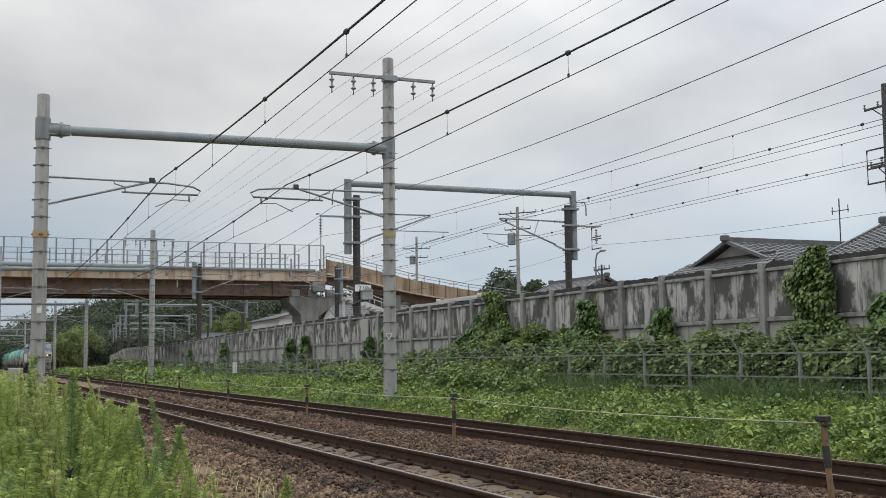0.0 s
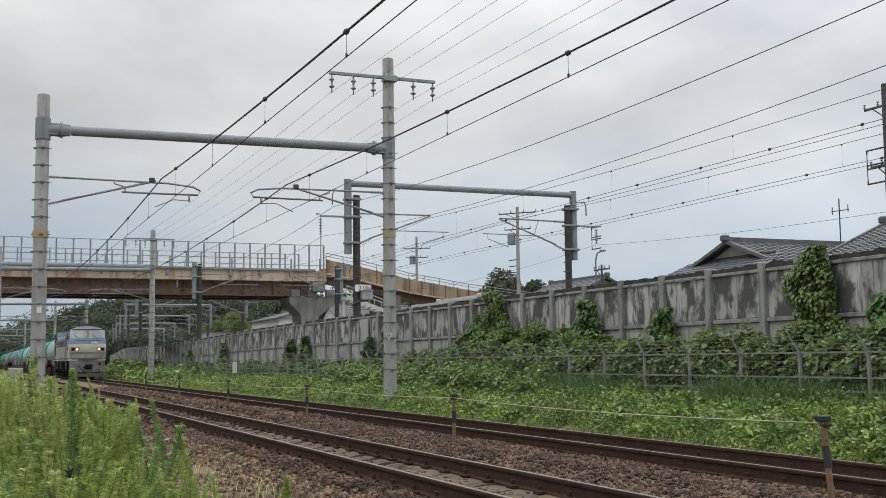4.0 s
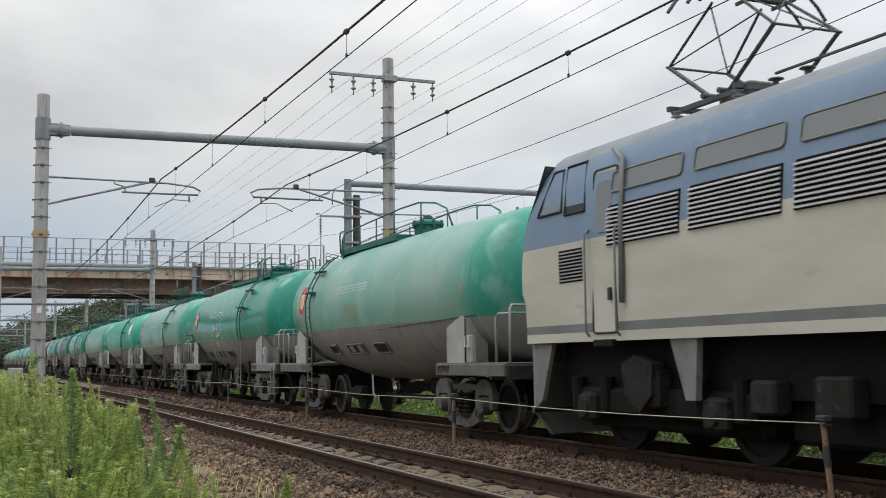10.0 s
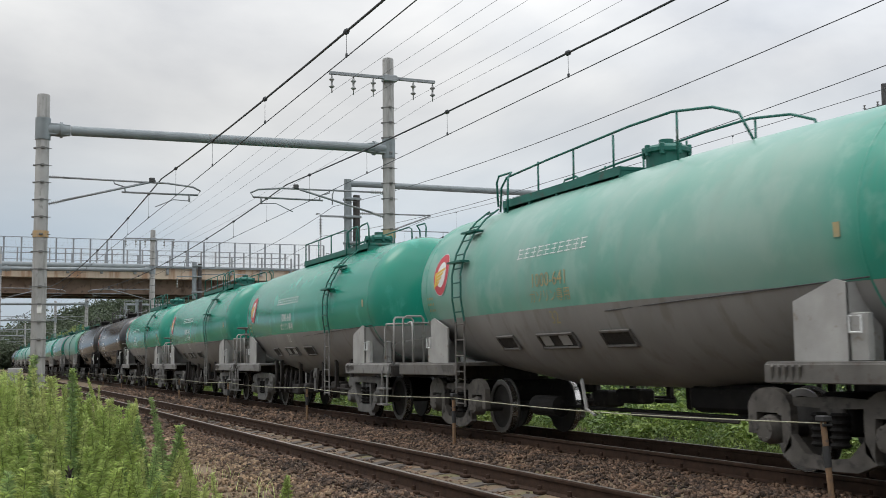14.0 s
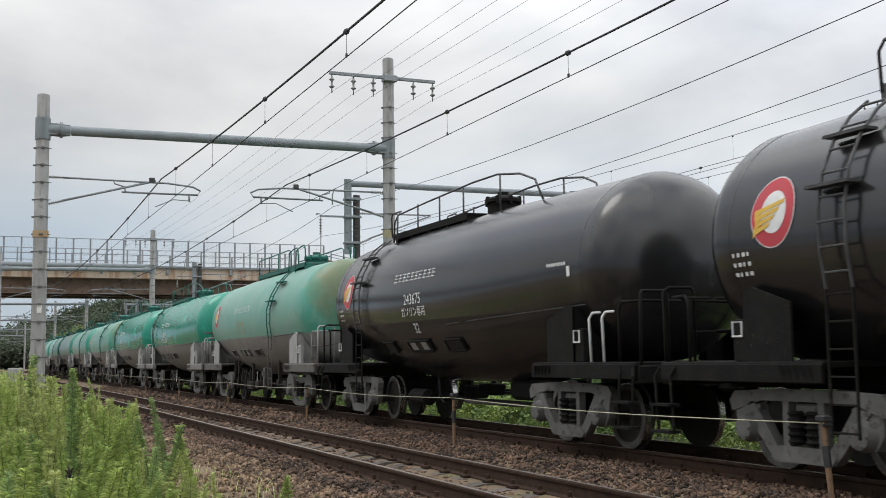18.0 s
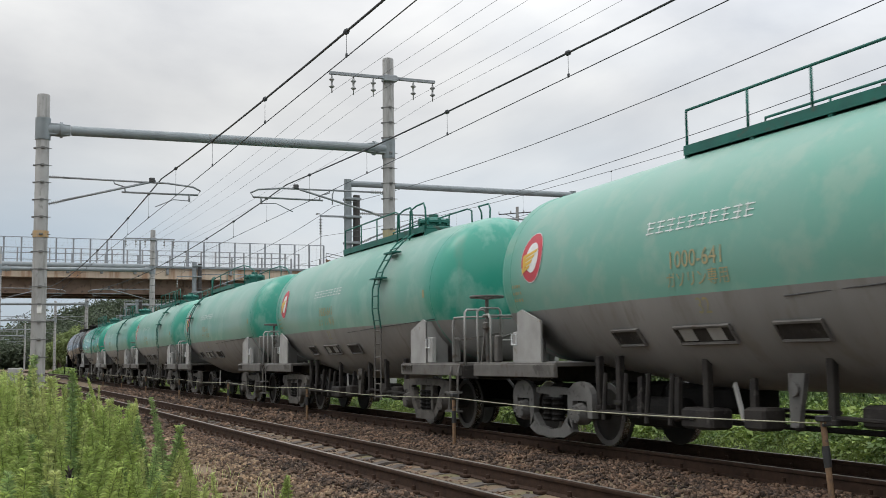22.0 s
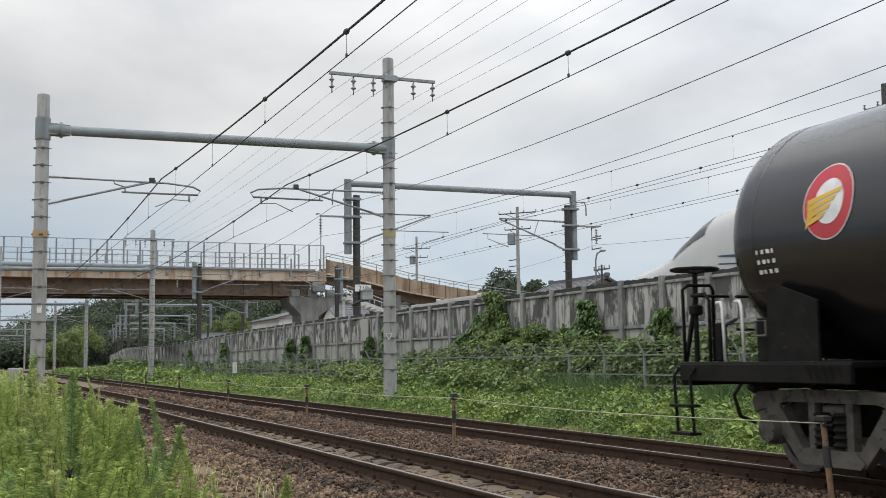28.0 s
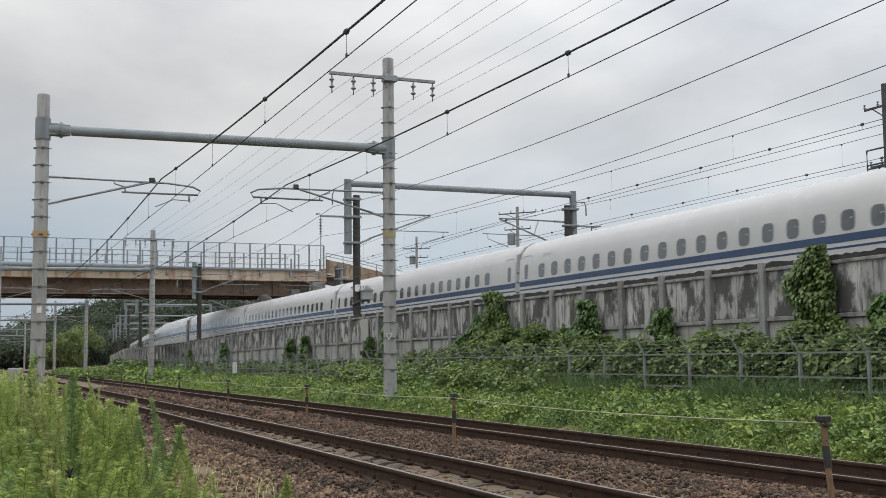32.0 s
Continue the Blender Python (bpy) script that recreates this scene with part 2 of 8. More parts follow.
def skin(bm, rings, closed=True, cap0=False, cap1=False):
    """Faces between rings of vertices of equal number."""
    n = len(rings[0])
    for a, b in zip(rings, rings[1:]):
        for i in range(n if closed else n - 1):
            j = (i + 1) % n
            bm.faces.new((a[i], a[j], b[j], b[i]))
    if cap0:
        bm.faces.new(rings[0][::-1])
    if cap1:
        bm.faces.new(rings[-1])


def tube(bm, pts, r, sides=8, caps=True):
    """A round bar along points; r may be a number or one for each point."""
    pts = [Vector(p) for p in pts]
    rs = [r] * len(pts) if isinstance(r, (int, float)) else r
    rings = []
    up = None
    for i, p in enumerate(pts):
        d = (pts[min(i + 1, len(pts) - 1)] - pts[max(i - 1, 0)]).normalized()
        if up is None:
            up = Vector((0, 0, 1)) if abs(d.z) < 0.9 else Vector((1, 0, 0))
        s = d.cross(up).normalized()
        u = s.cross(d).normalized()
        up = u
        rings.append([bm.verts.new(p + (s * math.cos(a) + u * math.sin(a)) * rs[i]) for a in [2 * math.pi * (k + 0.5) / sides for k in range(sides)]])
    skin(bm, rings, True, caps, caps)


def arc(cx, cz, r, a0, a1, n):
    return [(cx + r * math.cos(radians(a0 + (a1 - a0) * i / n)), cz + r * math.sin(radians(a0 + (a1 - a0) * i / n))) for i in range(n + 1)]


def bar(bm, a, b, w, h):
    """A flat or square bar from a to b: w across, h in height."""
    a, b = Vector(a), Vector(b)
    d = (b - a).normalized()
    up = Vector((0, 0, 1)) if abs(d.z) < 0.95 else Vector((1, 0, 0))
    s = d.cross(up).normalized()
    u = s.cross(d).normalized()
    rings = [[bm.verts.new(p + s * sx * w / 2 + u * sz * h / 2) for sx, sz in ((-1, -1), (1, -1), (1, 1), (-1, 1))] for p in (a, b)]
    skin(bm, rings, True, True, True)


def extrude_x(bm, profile, x0, x1, caps=True):
    """A profile of (y, z) points drawn out along x."""
    rings = [[bm.verts.new((x, y, z)) for y, z in profile] for x in (x0, x1)]
    skin(bm, rings, True, caps, caps)


def lathe(bm, profile, centre, axis="z", sides=16, cap0=True, cap1=True):
    """Rings of (radius, offset) round an axis."""
    rings = []
    for r, o in profile:
        ring = []
        for k in range(sides):
            a = 2 * math.pi * k / sides
            c, s = r * math.cos(a), r * math.sin(a)
            v = {"z": (c, s, o), "x": (o, c, s), "y": (s, o, c)}[axis]
            ring.append(bm.verts.new((centre[0] + v[0], centre[1] + v[1], centre[2] + v[2])))
        rings.append(ring)
    skin(bm, rings, True, cap0, cap1)


def disc_y(bm, x, y, z, r, sides=20):
    bm.faces.new([bm.verts.new((x + r * math.cos(2 * math.pi * k / sides), y, z + r * math.sin(2 * math.pi * k / sides))) for k in range(sides)])


def raw_mesh(name, verts, faces, material, smooth=False):
    """A mesh from numpy arrays: verts (n, 3), faces (m, k)."""
    me = bpy.data.meshes.new(name)
    verts, faces = np.asarray(verts, np.float32), np.asarray(faces, np.int32)
    k = faces.shape[1]
    me.vertices.add(len(verts))
    me.vertices.foreach_set("co", verts.ravel())
    me.loops.add(faces.size)
    me.loops.foreach_set("vertex_index", faces.ravel())
    me.polygons.add(len(faces))
    me.polygons.foreach_set("loop_start", np.arange(0, faces.size, k, dtype=np.int32))
    me.update(calc_edges=True)
    me.materials.append(material)
    if smooth:
        me.shade_smooth()
    return me


RNG = np.random.default_rng(7)


def leaves(name, base, direction, length, width, material, droop=0.25, fold=0.25):
    """Many leaves, each two quads with a bent midrib, from arrays of base points and directions."""
    n = len(base)
    d = direction / np.linalg.norm(direction, axis=1)[:, None]
    ref = np.tile(np.array([[0.0, 0.0, 1.0]]), (n, 1)) + RNG.normal(0, 0.35, (n, 3))
    s = np.cross(d, ref)
    s /= np.linalg.norm(s, axis=1)[:, None] + 1e-9
    u = np.cross(s, d)
    L, W = length[:, None], width[:, None]
    tip = base + d * L - np.array([[0, 0, 1.0]]) * L * droop
    la, ra = base + d * L * 0.22 + u * W * fold - s * W * 0.42, base + d * L * 0.22 + u * W * fold + s * W * 0.42
    lb, rb = base + d * L * 0.62 + u * W * fold - s * W * 0.46, base + d * L * 0.62 + u * W * fold + s * W * 0.46
    sink = np.array([[0, 0, 1.0]]) * L * droop * 0.35
    v = np.stack([base, la, lb - sink, tip, rb - sink, ra], 1).reshape(-1, 3)
    i = np.arange(n)[:, None] * 6
    f = np.concatenate([i + np.array([[0, 3, 2, 1]]), i + np.array([[0, 5, 4, 3]])], 1).reshape(-1, 4)
    return raw_mesh(name, v, f, material)


def thin_leaves(name, base, direction, length, width, material, droop=0.25):
    """Narrow leaves, each a kite of two triangles."""
    n = len(base)
    d = direction / np.linalg.norm(direction, axis=1)[:, None]
    s = np.cross(d, np.tile(np.array([[0.0, 0.0, 1.0]]), (n, 1)) + RNG.normal(0, 0.5, (n, 3)))
    s /= np.linalg.norm(s, axis=1)[:, None] + 1e-9
    L, W = length[:, None], width[:, None]
    mid = base + d * L * 0.5
    tip = base + d * L - np.array([[0, 0, 1.0]]) * L * droop
    v = np.stack([base, mid - s * W * 0.5, tip, mid + s * W * 0.5], 1).reshape(-1, 3)
    i = np.arange(n)[:, None] * 4
    f = np.concatenate([i + np.array([[0, 2, 1]]), i + np.array([[0, 3, 2]])], 1).reshape(-1, 3)
    return raw_mesh(name, v, f, material)


def blades(name, base, height, width, lean, material, segs=3):
    """Grass blades: tapered strips that lean over."""
    n = len(base)
    a = RNG.uniform(0, 2 * np.pi, n)
    side = np.stack([np.cos(a), np.sin(a), np.zeros(n)], 1)
    b = RNG.uniform(0, 2 * np.pi, n)
    out = np.stack([np.cos(b), np.sin(b), np.zeros(n)], 1) * (lean * height)[:, None]
    rows = []
    for k in range(segs + 1):
        q = k / segs
        c = base + np.array([[0, 0, 1.0]]) * (height * (q - 0.25 * lean * q * q))[:, None] + out * q * q
        w = (width * (1 - q) ** 0.7 * 0.5 + 0.0008)[:, None]
        rows += [c - side * w, c + side * w]
    v = np.stack(rows, 1).reshape(-1, 3)
    m = 2 * (segs + 1)
    i = np.arange(n)[:, None] * m
    f = np.concatenate([i + np.array([[2 * k, 2 * k + 1, 2 * k + 3, 2 * k + 2]]) for k in range(segs)], 1).reshape(-1, 4)
    return raw_mesh(name, v, f, material)


# ---- plan ----
Y_NEAR, Y_FAR = 4.918, 8.625          # centre lines of the two tracks
GAUGE = 1.132                         # between rail-head centres
X_MAST = -32.2
Y_WALL = 16.6
Y_SHINK = 22.4                        # centre line of the high-speed track
Z_SHINK = 2.20


def hs_shift(x):
    """The high-speed line swings away from the railway far down the line."""
    d = np.maximum(-115.0 - np.asarray(x, float), 0.0)
    return 0.1 * np.where(d < 30, d * d / 60.0, d - 15.0)


def wall_drop(x):
    """The barrier steps down beyond the bridge."""
    return np.interp(-np.asarray(x, float), (63, 75, 85, 97, 112, 140, 175), (0.0, -0.10, -0.25, -0.43, -0.50, -0.36, -0.20))


def ground_wob(x, y):
    return 0.03 * np.sin(x * 1.7 + y * 2.1) + 0.025 * np.sin(x * 0.6 - y * 3.3) + 0.02 * np.sin(x * 4.1 + 1.0)


def ground_z(x, y):
    """Height of the ground across the line."""
    ys = (-4000, -6, 1.0, 2.2, 3.3, 3.9, 4.24, 4.30, 5.54, 5.60, 6.1, 6.8, 7.5, 7.93, 7.99, 9.26, 9.32, 9.75, 10.5, 11.4, 13.5, 15.0, 16.7, 17.0, 30.5, 33.0, 60, 4000)
    zs = (-1.5, -0.5, -0.42, -0.40, -0.26, -0.165, -0.165, -0.20, -0.20, -0.165, -0.16, -0.09, -0.16, -0.165, -0.20, -0.20, -0.165, -0.18, -0.34, -0.20, 0.10, 0.35, 0.6, 1.5, 1.5, 0.8, 0.5, 0.0)
    y = np.where(np.asarray(y) > 11.4, np.maximum(11.4, y - hs_shift(x)), y)
    return np.interp(y, ys, zs)


# ---- ground ----
def build_ground():
    xs = np.concatenate([-np.geomspace(3500, 130, 22), np.arange(-120, -40, 2.0), np.arange(-40, 6, 0.5), np.geomspace(6, 3500, 24)])
    ys = np.concatenate([-np.geomspace(3500, 8, 18), np.arange(-6, 18, 0.4), np.geomspace(18.2, 3500, 40)])
    gx, gy = np.meshgrid(xs, ys, indexing="ij")
    gz = ground_z(gx, gy)
    wob = ground_wob(gx, gy)
    gz = gz + wob * np.where((gy < 3.2) | (gy > 10.6), 1.0, 0.35)
    v = np.stack([gx, gy, gz], -1).reshape(-1, 3)
    ny = len(ys)
    i = (np.arange(len(xs) - 1)[:, None] * ny + np.arange(ny - 1)[None, :]).ravel()
    f = np.stack([i, i + ny, i + ny + 1, i + 1], 1)
    tagged(new("ground", raw_mesh("ground", v, f, M_GROUND, True)), "brown soil and ballast ground along the railway", "ground", kind="structure")


build_ground()


# ---- tracks ----
RAIL_PROFILE = [(-0.0635, -0.174), (0.0635, -0.174), (0.0635, -0.163), (0.012, -0.145), (0.009, -0.05), (0.030, -0.038), (0.0325, -0.012), (0.026, -0.001), (-0.026, -0.001), (-0.0325, -0.012), (-0.030, -0.038), (-0.009, -0.05), (-0.012, -0.145), (-0.0635, -0.163)]


def build_track(yc, label):
    tr = empty("railway_track", (0, yc, 0), label, "track", "railway tracks", "structure")
    for s in (-1, 1):
        bm = B()
        extrude_x(bm, [(s * GAUGE / 2 + y, z) for y, z in RAIL_PROFILE], -420, 60)
        rail = part("rail", bm, M_RAIL, tr, "rust-brown steel rail", angle=35)
        bm = B()
        box(bm, (-420, s * GAUGE / 2 - 0.024, -0.004), (60, s * GAUGE / 2 + 0.022, 0.0015))
        part("running_surface", bm, M_RAILTOP, rail, "worn shiny rail top")
    bm = B()
    prof = [(-1.0, -0.34), (1.0, -0.34), (1.0, -0.20), (0.96, -0.176), (0.35, -0.178), (0.25, -0.20), (-0.25, -0.20), (-0.35, -0.178), (-0.96, -0.176), (-1.0, -0.20)]
    rings = [[bm.verts.new((x, y, z)) for y, z in prof] for x in (-0.11, 0.11)]
    skin(bm, rings, True, True, True)
    sleeper = mesh_of("sleeper", bm, M_SLEEP)
    bm = B()
    for s in (-1, 1):
        for q in (-1, 1):
            y = s * GAUGE / 2 + q * 0.10
            box(bm, (-0.075, y - 0.045, -0.18), (0.075, y + 0.045, -0.135), 0.012)
            tube(bm, [(0, y, -0.15), (0, y, -0.085)], 0.024, 6)
    clip = mesh_of("rail_clip", bm, M_RAIL)
    for k in range(110):
        x = 6.44 - 0.62 * k
        o = part("sleeper", sleeper, None, tr)
        o.location = (x, 0, 0)
        c = part("rail_clip", clip, None, o)
    bm = B()
    for k in range(150):
        x = 6.44 - 0.62 * (110 + k)
        box(bm, (x - 0.11, -1.0, -0.3), (x + 0.11, 1.0, -0.176))
    tagged(part("far_sleepers", bm, M_SLEEP, tr), kind="stuff")


build_track(Y_NEAR, "empty railway track on concrete sleepers in brown ballast")
build_track(Y_FAR, "railway track beside the weedy verge, rust-brown rails")


def stones(name, n, xr, yr, size, label, seed, material=M_STONE):
    """Crushed stone: little eight-cornered lumps, each squashed and turned by chance."""
    r = np.random.default_rng(seed)
    x, y = r.uniform(*xr, n), r.uniform(*yr, n)
    for yc in (Y_NEAR, Y_FAR):
        keep = np.abs(np.abs(y - yc) - GAUGE / 2) > 0.15
        x, y = x[keep], y[keep]
        sl = np.abs(y - yc) < 0.56
        ph = np.mod(-(x + 1.0), 0.62)
        on = sl & ((ph < 0.12) | (ph > 0.50)) & (r.uniform(0, 1, len(x)) < 0.88)
        x, y = x[~on], y[~on]
    m = len(x)
    s = r.uniform(*size, m) * r.choice([0.7, 1.0, 1.25], m)
    z = ground_z(x, y) + ground_wob(x, y) * np.where(y < 3.2, 1.0, 0.35) + s * 0.25 - np.where((np.abs(y - Y_NEAR) < 0.5) | (np.abs(y - Y_FAR) < 0.5), 0.018, 0.0)
    base = np.array([(-1, -.8, -.7), (1, -.9, -.6), (.8, 1, -.7), (-.9, .8, -.6), (-.7, -.9, .7), (.9, -.6, .6), (.7, .8, .8), (-.8, .7, .5)]) * 0.5
    v = base[None] * s[:, None, None] * r.uniform(0.55, 1.15, (m, 1, 3)) + r.normal(0, 0.15, (m, 8, 3)) * s[:, None, None]
    a, b = r.uniform(0, 6.28, m), r.uniform(-0.6, 0.6, m)
    ca, sa, cb, sb = np.cos(a)[:, None], np.sin(a)[:, None], np.cos(b)[:, None], np.sin(b)[:, None]
    vx, vz = v[..., 0] * cb - v[..., 2] * sb, v[..., 0] * sb + v[..., 2] * cb
    v = np.stack([vx * ca - v[..., 1] * sa + x[:, None], vx * sa + v[..., 1] * ca + y[:, None], vz + z[:, None]], -1).reshape(-1, 3)
    q = np.array([(0, 3, 2, 1), (4, 5, 6, 7), (0, 1, 5, 4), (1, 2, 6, 5), (2, 3, 7, 6), (3, 0, 4, 7)])
    f = (np.arange(m)[:, None, None] * 8 + q[None]).reshape(-1, 4)
    tagged(new(name, raw_mesh(name, v, f, material)), label, "ballast", kind="stuff")


stones("ballast", 16000, (-19, -5.0), (0.8, 2.6), (0.014, 0.05), "loose orange-brown stones scattered along the ballast shoulder", 5, M_STONE2)
stones("ballast", 9000, (-22, -5.0), (2.2, 3.7), (0.018, 0.055), "orange-brown stones on the ballast shoulder", 6, M_STONE2)
stones("ballast", 84000, (-24, -3.5), (3.3, 10.8), (0.020, 0.046), "crushed brown ballast stones between and beside the rails", 3)
stones("ballast", 14000, (-3.5, 9.0), (2.3, 10.4), (0.05, 0.09), "crushed brown ballast stones beside the camera", 7)
stones("ballast", 24000, (-62, -24), (3.0, 10.4), (0.05, 0.10), "crushed brown ballast stones further along the line", 4)


# ---- rope on posts between the tracks ----
M_ROPEPOST = mat("rusty_post", (0.235, 0.145, 0.080), (0.15, 0.092, 0.055), 8.0, 0.85, 0.1, 0.2, wear=(0.10, 0.075, 0.06), wear_at=0.6)
M_ROPE = mat("rope", (0.44, 0.43, 0.31), (0.28, 0.27, 0.19), 30.0, 0.9, 0.0, 0.2)
M_BLACKTAPE = mat("dark_wrap", (0.035, 0.035, 0.035), (0.02, 0.02, 0.02), 8.0, 0.6, 0.0, 0.1)
for k in range(9):
    x = -7.7 - 8.05 * k
    po = empty("rope_post", (x, 6.8, 0), "rusty brown post holding a rope between the tracks", "post", "rope posts")
    bm = B()
    lean = 0.05 if k == 0 else 0.0
    tube(bm, [(lean * -0.6, 0, 0.66), (lean * 0.3, 0, 0.2), (lean, 0, -0.12)], 0.027, 10)
    part("pipe", bm, M_ROPEPOST, po, smooth=False, angle=40)
    bm = B()
    tube(bm, [(lean * -0.2, 0, 0.42), (lean * 0.25, 0, 0.24)], 0.034, 10)
    part("dark_band", bm, M_BLACKTAPE, po, angle=40)
    bm = B()
    box(bm, (-0.06 - lean * 0.5, -0.045, 0.63), (0.06 - lean * 0.5, 0.045, 0.68), 0.008)
    tube(bm, [(0.02, -0.05, 0.60), (0.02, 0.05, 0.60)], 0.012, 6)
    part("rope_clamp", bm, M_BLACKTAPE, po)
for k in range(8):
    xa, xb = -7.7 - 8.05 * k, -7.7 - 8.05 * (k + 1)
    bm = B()
    tube(bm, [(xa + (xb - xa) * i / 10, 6.78, 0.615 - 0.05 * math.sin(math.pi * i / 10)) for i in range(11)], 0.0058, 6)
    thing("rope", bm, M_ROPE, "thin pale rope strung between low posts", "rope", "ropes between the posts", smooth=True)


# ---- noise barrier of the high-speed line ----
def build_wall():
    wall = empty("wall_barrier", (0, Y_WALL, 0), "weathered grey concrete noise barrier with posts and dark streaks", "wall", kind="structure")
    bm = B()
    box(bm, (-0.10, -0.11, 0.0), (0.10, 0.13, 3.30), 0.015)
    post = mesh_of("post", bm, M_POST)
    b1 = B()
    box(b1, (0.103, 0.0, 2.06), (0.997, 0.07, 3.08), 0.012)
    p1 = mesh_of("panel", b1, M_WALL)
    b2 = B()
    box(b2, (0.103, 0.005, 0.2), (0.997, 0.09, 1.955), 0.012)
    p2 = mesh_of("lower_panel", b2, M_WALLLOW)
    b3 = B()
    box(b3, (0.1, -0.05, 3.085), (1.9, 0.05, 3.16), 0.008)
    for i in range(6):
        lathe(b3, [(0.012, -0.062), (0.012, -0.05)], (0.3 + 0.28 * i, 0, 3.12), "y", 6)
    r1 = mesh_of("top_rail", b3, M_POST)
    b4 = B()
    box(b4, (0.1, -0.06, 1.96), (1.9, 0.06, 2.055), 0.008)
    for i in range(6):
        lathe(b4, [(0.012, -0.072), (0.012, -0.06)], (0.3 + 0.28 * i, 0, 2.01), "y", 6)
    r2 = mesh_of("middle_rail", b4, M_POST)
    r5 = random.Random(11)
    M_COPING = mat("dark_coping", (0.030, 0.030, 0.028), (0.016, 0.016, 0.015), 4.0, 0.9, 0.0, 0.3)
    caps = []
    for v in range(5):
        # mossy, crumbling top edge
        b5 = B()
        hs = [0.085 + 0.055 * r5.random() for i in range(17)]
        hs[0] = hs[-1] = 0.11
        skin(b5, [[b5.verts.new((2.0 * i / 16, y, z)) for y, z in ((-0.035, 3.163), (0.10, 3.163), (0.08, 3.163 + h), (-0.02 + 0.02 * r5.random(), 3.163 + h))] for i, h in enumerate(hs)], True, True, True)
        bmesh.ops.recalc_face_normals(b5, faces=b5.faces)
        caps.append(mesh_of("coping", b5, M_COPING))
    for k in range(72):
        cap = caps[(k * 3 + k // 5) % 5]
        x = -10.58 - 2.0 * k
        for name, me, dx in (("post", post, 0.0), ("panel", p1, 0.0), ("panel", p1, 0.9), ("lower_panel", p2, 0.0), ("lower_panel", p2, 0.9), ("top_rail", r1, 0), ("middle_rail", r2, 0), ("coping", cap, 0)):
            o = part(name, me, None, wall)
            o.location = (x + dx, float(hs_shift(x)), float(wall_drop(x)))
    bm = B()
    xs = [-154.9 - 10 * i for i in range(28)]
    skin(bm, [[bm.verts.new((x, y + float(hs_shift(x)), z)) for y, z in ((-0.04, 0.2), (0.09, 0.2), (0.09, 2.95), (-0.04, 2.95))] for x in xs], True, True, True)
    bmesh.ops.recalc_face_normals(bm, faces=bm.faces)
    for k in range(130):
        x = -156.0 - 2.0 * k
        q = float(hs_shift(x))
        box(bm, (x - 0.1, q - 0.12, 0.2), (x + 0.1, q - 0.04, 3.05))
        box(bm, (x + 0.1, q - 0.09, 1.86), (x + 1.9, q - 0.04, 1.95))
        box(bm, (x + 0.1, q - 0.09, 2.86), (x + 1.9, q - 0.04, 3.0))
    tagged(part("far_wall", bm, M_WALL, wall), kind="stuff")
    bm = B()
    box(bm, (-8.6, -0.04, 0.2), (60, 0.09, 3.2))
    part("end_wall", bm, M_WALL, wall)


build_wall()


# ---- chain-link fence on the verge ----
Y_FENCE = 14.3


def build_fence():
    fe = empty("fence", (0, Y_FENCE, 0), "grey steel mesh fence with slanted barbed-wire arms, overgrown", "fence", kind="structure")
    bm = B()
    box(bm, (-0.03, -0.03, -0.1), (0.03, 0.03, 1.26), 0.006)
    bar(bm, (0, 0, 1.24), (-0.12, -0.14, 1.56), 0.04, 0.03)
    post = mesh_of("fence_post", bm, M_FENCE)
    b = B()
    for z in (1.24, 0.79, 0.55):
        bar(b, (0.03, -0.03, z), (1.72, -0.03, z), 0.028, 0.03)
    rails = mesh_of("fence_rail", b, M_FENCE)
    b = B()
    for i in range(17):
        bar(b, (0.05 + i * 0.1, 0, 0.15), (0.05 + i * 0.1, 0, 1.23), 0.0024, 0.0024)
    for i in range(11):
        bar(b, (0.0, 0, 0.18 + i * 0.1), (1.75, 0, 0.18 + i * 0.1), 0.0024, 0.0024)
    net = mesh_of("wire_mesh", b, M_FENCE)
    b = B()
    for q in (0.22, 0.46, 0.72, 0.97):
        bar(b, (-0.12 * q, -0.14 * q, 1.24 + 0.32 * q), (1.75 - 0.12 * q, -0.14 * q, 1.24 + 0.32 * q), 0.007, 0.007)
        for i in range(11):
            x = 0.08 + 0.16 * i - 0.12 * q
            bar(b, (x, -0.14 * q - 0.02, 1.225 + 0.32 * q), (x + 0.015, -0.14 * q + 0.02, 1.255 + 0.32 * q), 0.004, 0.004)
    barb = mesh_of("barbed_wire", b, M_FENCE)
    for k in range(48):
        x = -9.8 - 1.75 * k
        for name, me in (("fence_post", post), ("fence_rail", rails), ("wire_mesh", net), ("barbed_wire", barb)):
            o = part(name, me, None, fe)
            o.location = (x, 0, 0)


build_fence()


# ---- overhead line masts of the railway ----
M_BANDST = mat("mast_band_steel", (0.17, 0.17, 0.165), (0.12, 0.12, 0.115), 6.0, 0.6, 0.4, 0.1)

def insulator_stack(bm, a, b, n, r):
    a, b = Vector(a), Vector(b)
    pts, rs = [], []
    for i in range(n):
        for q, rr in ((0.1, 0.35), (0.35, 0.4), (0.5, 1.0), (0.62, 0.95), (0.75, 0.4)):
            pts.append(a + (b - a) * (i + q) / n)
            rs.append(r * rr)
    tube(bm, pts, rs, 10)


